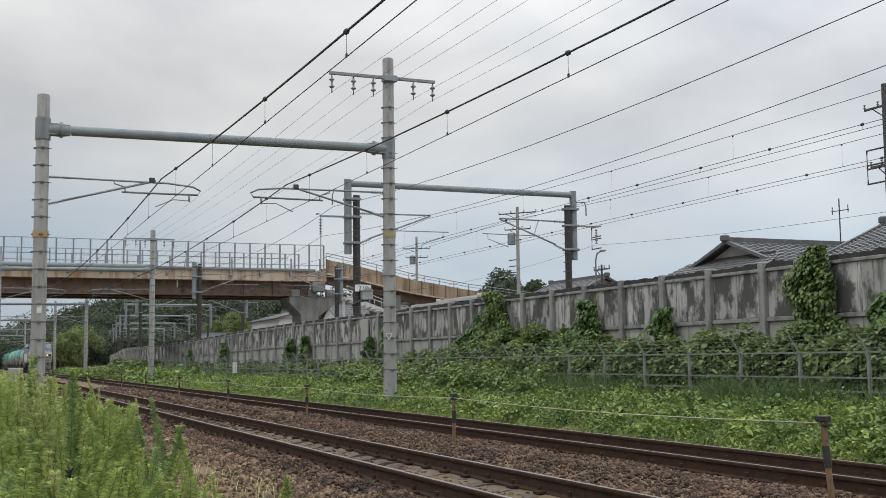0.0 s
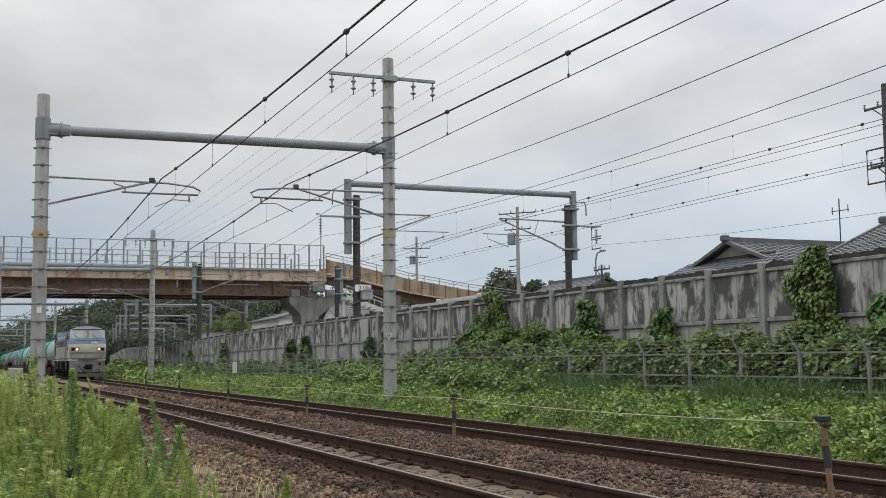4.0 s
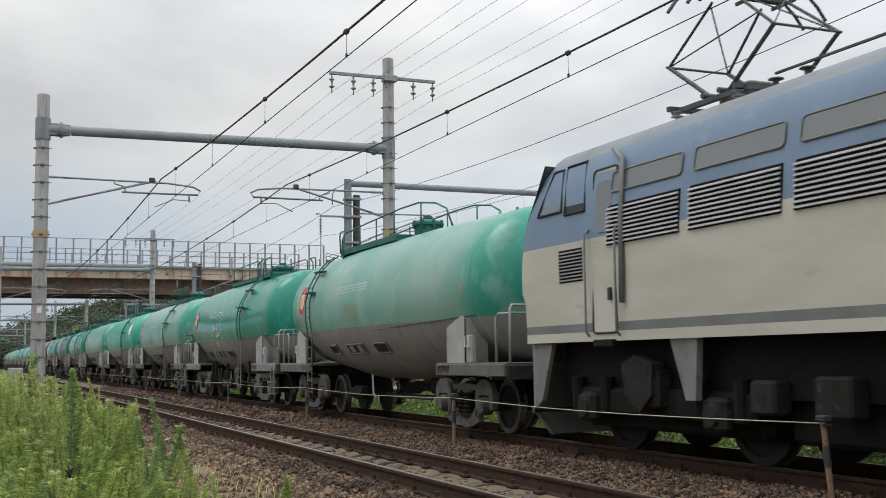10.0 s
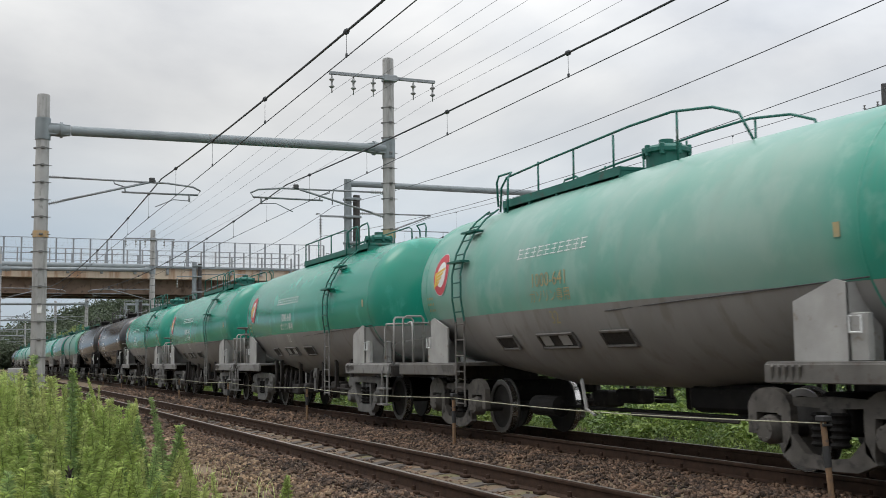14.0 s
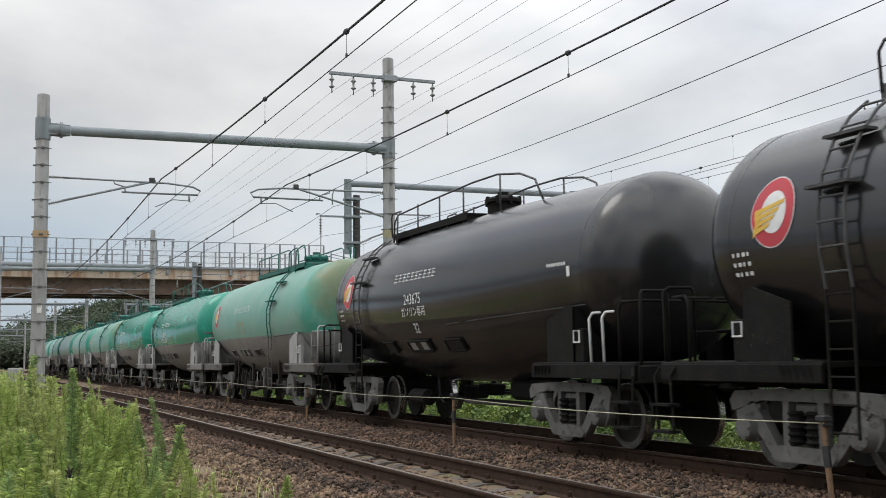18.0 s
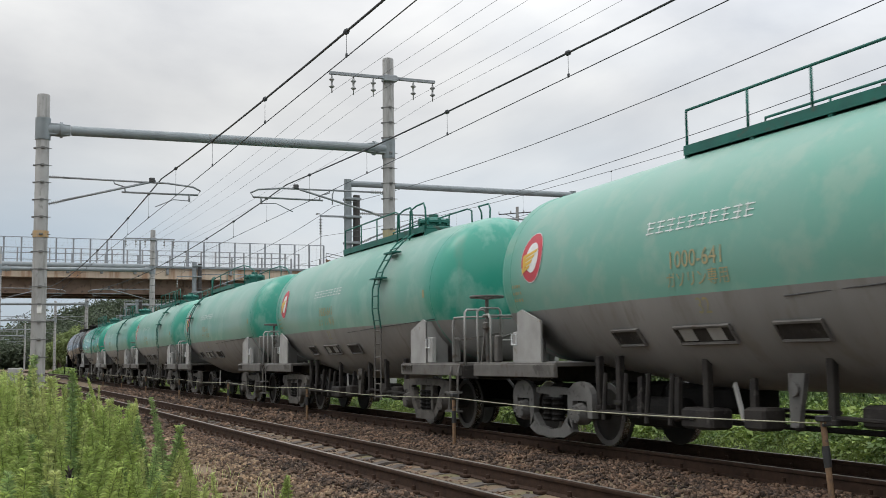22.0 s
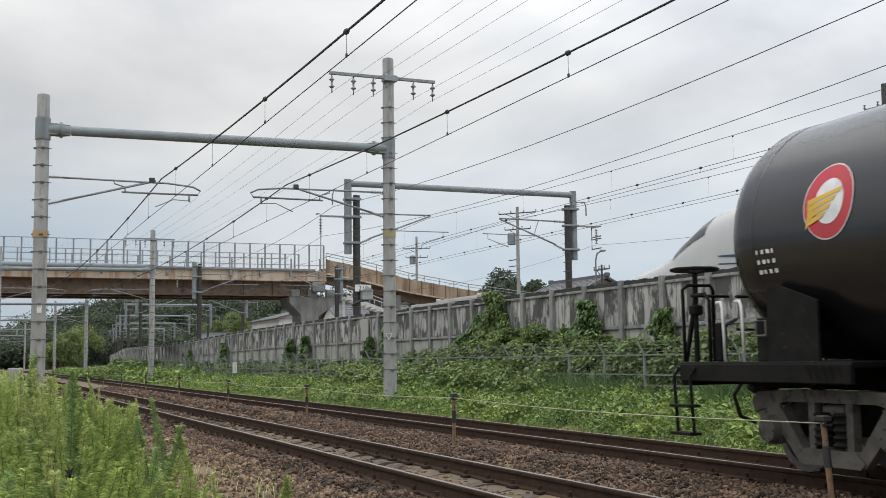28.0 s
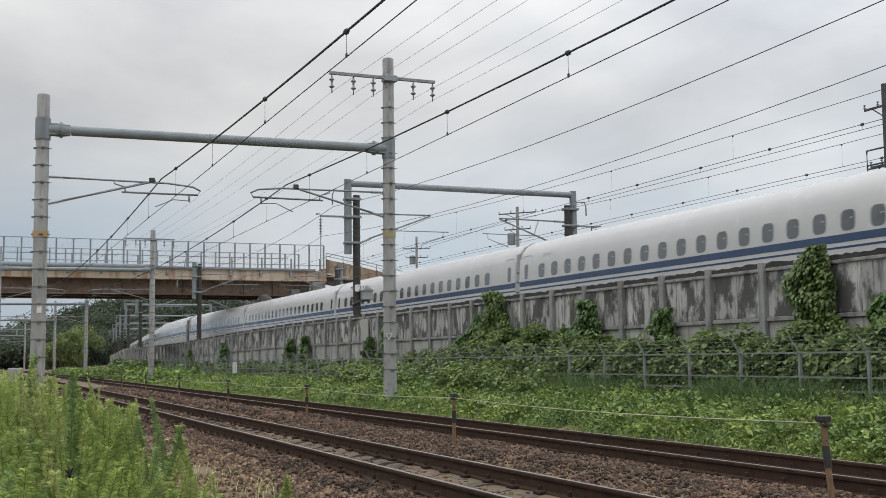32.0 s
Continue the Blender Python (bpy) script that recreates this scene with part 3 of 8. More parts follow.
def concrete_pole(mast, y, top, r0=0.205, r1=0.172, bands=True, band_z=None):
    bm = B()
    tube(bm, [(0, y, -0.6), (0, y, top - 0.03), (0, y, top)], [r0, r1, r1 * 0.9], 20)
    part("pole", bm, M_CONC, mast, "grey spun-concrete pole", angle=50)
    if not bands:
        return
    zs = band_z or [0.9 + 0.475 * i for i in range(int((top - 1.6) / 0.475))]
    for i, z in enumerate(zs):
        r = r0 + (r1 - r0) * z / top + 0.006
        bm = B()
        lathe(bm, [(r - 0.01, z - 0.014), (r, z - 0.014), (r, z + 0.014), (r - 0.01, z + 0.014)], (0, y, 0), "z", 18, False, False)
        box(bm, (-0.03, y - r - 0.05, z - 0.02), (0.03, y - r + 0.01, z + 0.02))
        box(bm, (r - 0.01, y - 0.05, z - 0.03), (r + 0.05, y + 0.05, z + 0.03), 0.008)
        tube(bm, [(r * 0.6, y + r * 0.75, z), (r * 0.6, y + r * 0.75 + 0.10, z)], 0.009, 6)
        part("steel_band", bm, M_BANDST, mast)


def cantilever(mast, y0, y1, sgn, z=6.31):
    """Bracket arm from the mast at y0 to the wire at y1; sgn points from the mast to the track."""
    d = sgn
    bm = B()
    tube(bm, [(0, y0 + 0.55 * d, z), (0, y0 + 3.4 * d, z - 0.02), (0, y0 + 4.1 * d, z - 0.09), (0, y0 + 4.32 * d, z - 0.20), (0, y0 + 4.24 * d, z - 0.32), (0, y0 + 2.12 * d, z - 0.33)], 0.028, 10)
    part("top_tube", bm, M_GALV, mast, "galvanised bracket tube", smooth=True)
    bm = B()
    tube(bm, [(0, y0 + 0.55 * d, z - 0.64), (0, y0 + 3.05 * d, z + 0.03)], 0.032, 10)
    tube(bm, [(0, y0 + 1.9 * d, z), (0, y0 + 1.92 * d, z - 0.1), (0, y0 + 2.2 * d, z - 0.18), (0, y0 + 2.22 * d, z - 0.33)], 0.02, 8)
    part("strut_tube", bm, M_GALV, mast, smooth=True)
    bm = B()
    tube(bm, [(0, y0 + 4.0 * d, z - 0.33), (0, y0 + 4.0 * d, z - 0.52)], 0.028, 8)
    tube(bm, [(0, y0 + 4.0 * d, z - 0.50), (0, y0 + 3.55 * d, z - 0.48), (0, y0 + 3.05 * d, z - 0.71)], 0.014, 8)
    part("steady_arm", bm, M_GALV, mast, smooth=True)
    for zz, za in ((z, z), (z - 0.75, z - 0.64)):
        bm = B()
        insulator_stack(bm, (0, y0 + 0.18 * d, zz), (0, y0 + 0.58 * d, za), 7, 0.055)
        part("insulator", bm, M_PORC, mast, "pale ribbed insulator", smooth=True)
    bm = B()
    box(bm, (-0.05, y0 + 2.95 * d - 0.08, z - 0.02), (0.05, y0 + 2.95 * d + 0.08, z + 0.12), 0.02)
    part("wire_clamp", bm, M_DARKST, mast)


def build_gantry(x, full=True):
    ga = empty("overhead_line_gantry", (x, 0, 0), "concrete catenary masts joined by a grey steel beam over the tracks", "gantry", "overhead line gantries")
    yl, yr = 1.71, 11.81
    concrete_pole(ga, yl, 8.58)
    concrete_pole(ga, yr, 10.55)
    bm = B()
    tube(bm, [(0, yl + 0.75, 7.62), (0, yr - 0.70, 7.69)], 0.138, 18)
    part("beam", bm, M_BEAM, ga, "long grey steel tube beam", angle=50)
    for y, s, z in ((yl, 1, 7.62), (yr, -1, 7.69)):
        bm = B()
        tube(bm, [(0, y + 0.12 * s, z), (0, y + 0.45 * s, z), (0, y + 0.72 * s, z)], [0.17, 0.19, 0.15], 16)
        lathe(bm, [(0.21, -0.03), (0.225, -0.03), (0.225, 0.03), (0.21, 0.03)], (0, y + 0.48 * s, z), "y", 16)
        for a in (45, 135, 225, 315):
            bar(bm, (0.19 * math.cos(radians(a)), y + 0.1 * s, z + 0.2 * math.sin(radians(a))), (0.15 * math.cos(radians(a)), y + 0.7 * s, z + 0.15 * math.sin(radians(a))), 0.02, 0.05)
        part("beam_socket", bm, M_BEAM, ga, angle=40)
        bm = B()
        lathe(bm, [(0.19, z - 0.30), (0.205, z - 0.30), (0.205, z + 0.30), (0.19, z + 0.30)], (0, y, 0), "z", 18)
        for i in range(8):
            lathe(bm, [(0.014, 0.19), (0.014, 0.235)], (0, y + 0.03, z - 0.26 + i * 0.075), "x", 6)
            lathe(bm, [(0.014, 0.19), (0.014, 0.235)], (0, y - 0.03, z - 0.26 + i * 0.075), "x", 6)
        part("clamp_collar", bm, M_BEAM, ga, angle=40)
    cantilever(ga, yl, 4.92, 1, 6.30)
    cantilever(ga, yr, 8.6, -1, 6.32)
    bm = B()
    box(bm, (0.17, 9.83, 9.83), (0.25, 13.3, 9.93), 0.01)
    box(bm, (-0.02, yr - 0.22, 9.78), (0.26, yr + 0.22, 9.98), 0.02)
    part("crossarm", bm, M_GALV, ga, "galvanised crossarm")
    for y in (9.92, 10.61, 11.25, 12.57, 13.22):
        bm = B()
        insulator_stack(bm, (0.2, y, 9.8), (0.2, y, 9.36), 2, 0.085)
        tube(bm, [(0.2, y, 9.83), (0.2, y, 9.26)], 0.018, 6)
        part("insulator", bm, M_PORC, ga, "grey bell insulator", smooth=True)
    if full:
        bm = B()
        box(bm, (0.17, yl - 0.06, 2.55), (0.20, yl + 0.06, 2.78), 0.01)
        part("number_plate", bm, mat("white_plate", (0.75, 0.75, 0.73), (0.6, 0.6, 0.58), 3, 0.5), ga, "small white plate")
        bm = B()
        lathe(bm, [(0.206, 4.62), (0.209, 4.62), (0.209, 4.80), (0.206, 4.80)], (0, yl, 0), "z", 18)
        part("orange_band", bm, mat("faded_orange", (0.42, 0.26, 0.10), (0.36, 0.30, 0.22), 9, 0.8), ga)
        bm = B()
        lathe(bm, [(0.200, 4.92), (0.203, 4.92), (0.203, 5.16), (0.200, 5.16)], (0, yr, 0), "z", 18)
        part("yellow_band", bm, mat("faded_yellow", (0.38, 0.32, 0.14), (0.32, 0.30, 0.24), 9, 0.8), ga)
        bm = B()
        for a, b in (((-0.10, 1.98), (0.10, 1.98)), ((0.10, 1.98), (0.0, 1.80)), ((0.0, 1.80), (-0.10, 1.98))):
            bar(bm, (0.19, yr - 0.1 + a[0], a[1] - 0.0), (0.19, yr - 0.1 + b[0], b[1] - 0.0), 0.02, 0.02)
        part("triangle_mark", bm, mat("white_paint", (0.75, 0.75, 0.74), None, 3, 0.6), ga)


build_gantry(X_MAST)
for x in (-80.8, -129.0, -178.0, -227.0, -276.0, -325.0, -374.0):
    build_gantry(x, False)


# ---- overhead wires ----
def span(xa, xb, n, y, z, sag):
    xs = [xa + (xb - xa) * i / n for i in range(n + 1)]
    return [(x, side(x, y), z - 4 * sag * (i / n) * (1 - i / n)) for i, x in enumerate(xs)]


def side(x, y):
    return y + (float(hs_shift(x)) if y > 14.5 else 0.0)


def catenary(name, xs, y, zm, zc, sag, label, group, drops=9, rm=0.015, rc=0.010):
    """Messenger wire with droppers down to the contact wire, mast by mast."""
    ca = empty(name, (0, 0, 0), label, "overhead wire", group)
    pts, con = [], []
    for a, b in zip(xs, xs[1:]):
        s = span(a, b, 16, y, zm, sag)
        pts += s if not pts else s[1:]
        for k in range(drops):
            q = (k + 0.5) / drops
            x = a + (b - a) * q
            z = zm - 4 * sag * q * (1 - q)
            bw = B()
            tube(bw, [(x, side(x, y), z), (x, side(x, y), zc)], 0.004, 4)
            lathe(bw, [(0.012, -0.045), (0.042, -0.035), (0.046, 0.0), (0.042, 0.035), (0.012, 0.045)], (x, side(x, y), z), "x", 8)
            box(bw, (x - 0.02, side(x, y) - 0.012, zc - 0.01), (x + 0.02, side(x, y) + 0.012, zc + 0.05))
            part("dropper", bw, M_WIRE, ca)
    bm = B()
    tube(bm, pts, rm, 6)
    part("messenger_wire", bm, M_WIRE, ca, smooth=True)
    bm = B()
    tube(bm, [(x, side(x, y), zc) for x in xs], rc, 6)
    part("contact_wire", bm, M_WIRE, ca, smooth=True)


MASTS = [16.5, X_MAST, -80.8, -129.0, -178.0, -227.0]
catenary("catenary", MASTS, 4.92, 6.40, 5.57, 0.50, "overhead contact line above the near track", "contact lines", 10, 0.019, 0.0085)
catenary("catenary", MASTS, 8.58, 6.42, 5.60, 0.48, "overhead contact line above the freight track", "contact lines", 10, 0.019, 0.0085)


def wire(xs, y, z, sag, r, label):
    pts = []
    for a, b in zip(xs, xs[1:]):
        s = span(a, b, 14, y, z, sag)
        pts += s if not pts else s[1:]
    bm = B()
    tube(bm, pts, r, 5)
    thing("feeder_wire", bm, M_WIRE, label, "wire", "feeder wires", smooth=True)


for y in (9.92, 10.61, 11.25, 12.57, 13.22):
    wire(MASTS, y, 9.3, 0.25, 0.0045, "thin overhead feeder wire on the mast crossarms")


# ---- portals of the high-speed line ----
M_BLACKPOLE = mat("tarred_dark_pole", (0.055, 0.05, 0.047), (0.035, 0.033, 0.03), 5.0, 0.75, 0.0, 0.15)


def shink_portal(x, beam=True):
    po = empty("high_speed_portal", (x, float(hs_shift(x)), 0), "grey steel portal with dark poles carrying the high-speed overhead line", "gantry", "high-speed portals")
    for y, s in ((17.25, 1), (30.1, -1)):
        bm = B()
        tube(bm, [(0, y, 6.45), (0, y, 10.2 if beam else 9.55)], 0.19, 14)
        part("upper_pole", bm, M_BEAM, po, angle=50)
        bm = B()
        tube(bm, [(0.1, y + 0.42 * s, 1.2), (0.1, y + 0.42 * s, 9.4)], [0.20, 0.17], 14)
        part("dark_pole", bm, M_BLACKPOLE, po, "dark tarred pole", angle=50)
        for i in range(12):
            z = 2.8 + i * 0.5
            bm = B()
            lathe(bm, [(0.19, z), (0.205, z), (0.205, z + 0.05), (0.19, z + 0.05)], (0.1, y + 0.42 * s, 0), "z", 12, False, False)
            tube(bm, [(0.1, y + 0.42 * s - 0.2, z), (0.1, y + 0.42 * s - 0.34, z)], 0.012, 5)
            part("steel_band", bm, M_DARKST, po)
        for z in (7.0, 8.3, 9.2):
            bm = B()
            box(bm, (-0.22, min(y, y + 0.42 * s) - 0.2, z - 0.06), (0.32, max(y, y + 0.42 * s) + 0.2, z + 0.06), 0.02)
            part("pole_bracket", bm, M_BEAM, po)
        ya = y - 1.45 * s
        bm = B()
        bar(bm, (0, ya, 8.3), (0, y + 0.5 * s, 8.32), 0.09, 0.09)
        part("side_arm", bm, M_GALV, po)
        bm = B()
        insulator_stack(bm, (0, ya + 0.04 * s, 8.2), (0, ya + 0.04 * s, 7.35), 6, 0.09)
        part("insulator", bm, M_PORC, po, smooth=True)
        yb = y + 0.55 * s
        bm = B()
        tube(bm, [(0, yb + 0.6 * s, 8.52), (0, yb + 3.9 * s, 8.56)], 0.04, 8)
        tube(bm, [(0, yb + 0.55 * s, 7.25), (0, yb + 3.9 * s, 8.52)], 0.045, 8)
        tube(bm, [(0, yb + 1.6 * s, 8.5), (0, yb + 1.9 * s, 7.7), (0, yb + 4.9 * s, 7.72)], 0.025, 8)
        tube(bm, [(0, yb + 4.6 * s, 7.7), (0, yb + 4.6 * s, 7.45), (0, yb + 3.4 * s, 7.05)], 0.02, 8)
        part("bracket_arm", bm, M_GALV, po, smooth=True)
        for za, zb in ((8.5, 8.52), (6.95, 7.25)):
            bm = B()
            insulator_stack(bm, (0, yb - 0.1 * s, za), (0, yb + 0.65 * s, zb), 8, 0.075)
            part("insulator", bm, M_PORC, po, smooth=True)
        bm = B()
        tube(bm, [(0, y - 0.2 * s, 9.6), (0, y - 0.7 * s, 9.65), (0, y - 0.8 * s, 9.4), (0, y - 0.8 * s, 8.9)], 0.035, 8)
        part("hook_bracket", bm, M_GALV, po, smooth=True)
    if not beam:
        return
    bm = B()
    tube(bm, [(0, 17.25, 10.0), (0, 30.1, 10.0)], 0.16, 14)
    part("beam", bm, M_BEAM, po, "grey steel tube beam", angle=50)


for x in (-53.0, -94.5, -134.0, -176.0, -218.0, -260.0, -302.0, -344.0, -386.0):
    shink_portal(x, x != -94.5)
SH = [30.0, -3.0, -53.0, -94.5, -134.0, -176.0, -218.0, -260.0, -302.0, -344.0, -386.0]


def compound_catenary(y):
    """Messenger, auxiliary wire with clamps, and contact wire close below it."""
    ca = empty("high_speed_catenary", (0, 0, 0), "compound overhead contact line of the high-speed railway", "overhead wire", "high-speed contact lines")
    pts = []
    for a, b in zip(SH, SH[1:]):
        s = span(a, b, 16, y, 8.40, 0.42)
        pts += s if not pts else s[1:]
        n = int(round((a - b) / 6.7))
        for k in range(n):
            q = (k + 0.5) / n
            x = a + (b - a) * q
            z = 8.40 - 4 * 0.42 * q * (1 - q)
            bw = B()
            tube(bw, [(x, side(x, y), z), (x, side(x, y), 7.24)], 0.0022, 4)
            lathe(bw, [(0.010, -0.03), (0.028, -0.02), (0.028, 0.02), (0.010, 0.03)], (x, side(x, y), z - 0.02), "x", 6)
            for dx in (-1.7, 1.7):
                lathe(bw, [(0.012, -0.05), (0.042, -0.035), (0.045, 0.0), (0.042, 0.035), (0.012, 0.05)], (x + dx, side(x + dx, y), 7.24), "x", 8)
                tube(bw, [(x + dx, side(x + dx, y), 7.24), (x + dx, side(x + dx, y), 7.10)], 0.003, 4)
            part("dropper", bw, M_WIRE, ca)
    bm = B()
    tube(bm, pts, 0.009, 6)
    part("messenger_wire", bm, M_WIRE, ca, smooth=True)
    for name, z, r in (("auxiliary_wire", 7.24, 0.009), ("contact_wire", 7.10, 0.008)):
        bm = B()
        tube(bm, [(x, side(x, y), z) for x in SH], r, 6)
        part(name, bm, M_WIRE, ca, smooth=True)


for y in (21.6, 25.9):
    compound_catenary(y)
wire(SH, 15.9, 7.3, 0.85, 0.009, "feeder wire beside the high-speed line")
wire(SH, 16.5, 8.8, 0.80, 0.012, "feeder wire beside the high-speed line")
wire(SH, 31.4, 7.3, 0.85, 0.008, "feeder wire beside the high-speed line")


# ---- materials of the trains ----
M_CREAM = mat("cream_body_paint", (0.50, 0.485, 0.415), (0.41, 0.39, 0.32), 1.2, 0.42, 0.0, 0.03, wear=(0.36, 0.33, 0.27), wear_at=0.70, stretch=(0.5, 1, 2.0))
M_BLUE = mat("faded_blue_paint", (0.155, 0.225, 0.315), (0.13, 0.195, 0.275), 1.2, 0.40, 0.0, 0.03, wear=(0.20, 0.25, 0.32), wear_at=0.66)
M_BLUEROOF = mat("dusty_blue_roof", (0.19, 0.215, 0.235), (0.145, 0.165, 0.18), 1.5, 0.6, 0.0, 0.05, wear=(0.17, 0.15, 0.13), wear_at=0.64)
M_LOCOGREY = mat("loco_grey_paint", (0.195, 0.195, 0.187), (0.145, 0.145, 0.138), 2.0, 0.55, 0.0, 0.04, wear=(0.11, 0.10, 0.09), wear_at=0.64)
# dirty cream, painted darker for the shade where the nose curves under
M_SHADED_CREAM = streaked(mat("shaded_dirty_cream", (0.36, 0.35, 0.305), (0.27, 0.26, 0.225), 1.5, 0.5, 0.0, 0.03), (0.17, 0.165, 0.15), 2.0, (1, 0.5, 1.6), 0.52, 0.6)
M_STRIPE = mat("dark_grey_stripe", (0.17, 0.18, 0.17), (0.13, 0.135, 0.13), 2.0, 0.5)
M_LOUVRE = mat("louvre_grey", (0.34, 0.35, 0.35), (0.27, 0.28, 0.28), 3.0, 0.5)
M_UNDER = mat("underframe_black", (0.012, 0.011, 0.010), (0.006, 0.0055, 0.005), 5.0, 0.85, 0.0, 0.2, spec=0.2, wear=(0.030, 0.025, 0.021), wear_at=0.68)
M_UNDERGREY = mat("bogie_grey_dirt", (0.042, 0.037, 0.033), (0.020, 0.018, 0.017), 4.0, 0.8, 0.0, 0.2, spec=0.25, wear=(0.075, 0.066, 0.060), wear_at=0.66)
M_UNDERBOX = mat("sooty_grey", (0.024, 0.022, 0.020), (0.012, 0.011, 0.010), 4.0, 0.8, 0.0, 0.2, spec=0.2, wear=(0.045, 0.040, 0.036), wear_at=0.66)
M_WHEELDARK = mat("sooty_wheel", (0.020, 0.018, 0.016), (0.011, 0.010, 0.009), 6.0, 0.7, 0.2, 0.1)
M_GLASS = glass_mat("window_glass", (0.10, 0.115, 0.12), 0.05)
M_SCREEN = glass_mat("windscreen_glass", (0.11, 0.125, 0.125), 0.05)
M_DARKGLASS = mat("dark_side_glass", (0.012, 0.013, 0.014), (0.010, 0.010, 0.011), 3.0, 0.22, bump=0.0, spec=0.25)
M_RUBBER = mat("black_rubber", (0.03, 0.03, 0.03), (0.02, 0.02, 0.02), 9.0, 0.7)
M_LAMPCORE = glow_mat("headlamp_core", (1.0, 0.68, 0.42), 2.6)
M_WHITE = mat("white_lettering", (0.72, 0.73, 0.72), (0.58, 0.59, 0.58), 9.0, 0.6, bump=0.0)
M_PALELET = mat("dirty_lettering", (0.42, 0.33, 0.16), (0.27, 0.27, 0.17), 7.0, 0.7, bump=0.0)
M_STEEL = mat("worn_wheel_steel", (0.05, 0.046, 0.042), (0.028, 0.026, 0.024), 6.0, 0.55, 0.3, 0.1)
M_TYRE = mat("wheel_rim_steel", (0.17, 0.16, 0.15), (0.11, 0.10, 0.095), 7.0, 0.5, 0.4, 0.05)
M_BRIGHT = mat("bright_tread", (0.55, 0.54, 0.53), (0.4, 0.4, 0.4), 6.0, 0.25, 1.0, 0.03)


def text_mesh(words, size, material, bend=None, align="CENTER"):
    """Letters as flat geometry in the x-z plane, laid on a surface where bend gives y."""
    cu = bpy.data.curves.new("letters", "FONT")
    cu.body, cu.size, cu.align_x = words, size, align
    cu.resolution_u = 3
    ob = bpy.data.objects.new("letters", cu)
    scene.collection.objects.link(ob)
    bpy.context.view_layer.update()
    me = bpy.data.meshes.new_from_object(ob.evaluated_get(bpy.context.evaluated_depsgraph_get()))
    bpy.data.objects.remove(ob)
    n = len(me.vertices)
    co = np.empty(n * 3)
    me.vertices.foreach_get("co", co)
    co = co.reshape(-1, 3)
    co = np.stack([co[:, 0], np.zeros(n), co[:, 1]], 1)
    if bend:
        co = np.array([bend(x, z) for x, _, z in co]) if n else co
    me.vertices.foreach_set("co", co.ravel().astype(np.float32))
    me.materials.clear()
    me.materials.append(material)
    me.update()
    return me


# ---- locomotive ----
LB = 17.4                              # body length; x = 0 is its front


def loco_w(z):
    return np.interp(z, (1.4, 2.6, 3.08, 3.45, 3.68, 3.80, 3.96, 4.06, 4.15), (1.40, 1.41, 1.39, 1.35, 1.30, 1.24, 1.08, 0.78, 0.30))


def loco_f(z):
    return np.interp(z, (1.4, 1.62, 1.98, 2.10, 2.45, 2.67, 3.08, 3.84, 3.88, 3.96, 4.15), (-0.03, -0.03, -0.01, 0.08, 0.09, 0.05, -0.06, -0.62, -0.54, -0.66, -1.3))


def loco_x(y, z):
    """Front surface: x for a place across the body."""
    w = loco_w(z)
    return loco_f(z) - 0.26 * (min(abs(y), w) / w) ** 2.6


def loco_ring(z, out=0.0):
    w = loco_w(z)
    ys = [w * math.sin(radians(a)) for a in (-90, -80, -68, -52, -34, -17, 0, 17, 34, 52, 68, 80, 90)]
    ring = [(loco_x(y, z) + out, y) for y in ys]
    ring[0] = (loco_f(z) - 0.50, -w)
    ring[-1] = (loco_f(z) - 0.50, w)
    return [(x, y, z) for x, y in ring] + [(-LB - x, y, z) for x, y in ring[::-1]]


def band(zs):
    bm = B()
    rings = [[bm.verts.new(c) for c in loco_ring(z)] for z in zs]
    skin(bm, rings, True)
    return bm


def front_patch(bm, y0, y1, z0, z1, out=0.006, n=8, m=4, end=1):
    """A panel that follows the front of the body, proud by out. end = -1: the rear cab."""
    g = []
    for j in range(m + 1):
        z = z0 + (z1 - z0) * j / m
        row = []
        for i in range(n + 1):
            y = y0 + (y1 - y0) * i / n
            x = loco_x(y, z) + out
            row.append(bm.verts.new((x if end > 0 else -LB - x, y, z)))
        g.append(row)
    for a, b in zip(g, g[1:]):
        for i in range(n):
            bm.faces.new((a[i], a[i + 1], b[i + 1], b[i]) if end > 0 else (a[i], b[i], b[i + 1], a[i + 1]))


def rounded(x0, x1, z0, z1, r=0.06, n=4, skew=0.0):
    pts = []
    for cx, cz, a in ((x1 - r, z0 + r, -90), (x1 - r, z1 - r, 0), (x0 + r, z1 - r, 90), (x0 + r, z0 + r, 180)):
        for i in range(n + 1):
            q = radians(a + 90 * i / n)
            z = cz + r * math.sin(q)
            pts.append((cx + r * math.cos(q) + skew * (z - z0), z))
    return pts


def side_plate(bm, pts, s, out, wfun, thick=0.0):
    """A flat piece on a side wall: s = -1 or 1, out = how far proud."""
    vs = [bm.verts.new((x, s * (wfun(z) + out), z)) for x, z in pts]
    bm.faces.new(vs if s < 0 else vs[::-1])
    if thick:
        vb = [bm.verts.new((x, s * (wfun(z) + out - thick), z)) for x, z in pts]
        for i in range(len(vs)):
            j = (i + 1) % len(vs)
            bm.faces.new((vs[i], vb[i], vb[j], vs[j]) if s < 0 else (vs[j], vb[j], vb[i], vs[i]))


def frame_strip(bm, pts, s, out, wfun, width):
    """A raised rim round a panel."""
    cx, cz = sum(p[0] for p in pts) / len(pts), sum(p[1] for p in pts) / len(pts)
    a = [Vector((x, s * (wfun(z) + out), z)) for x, z in pts]
    tube(bm, a + [a[0], a[1]], width, 5, False)


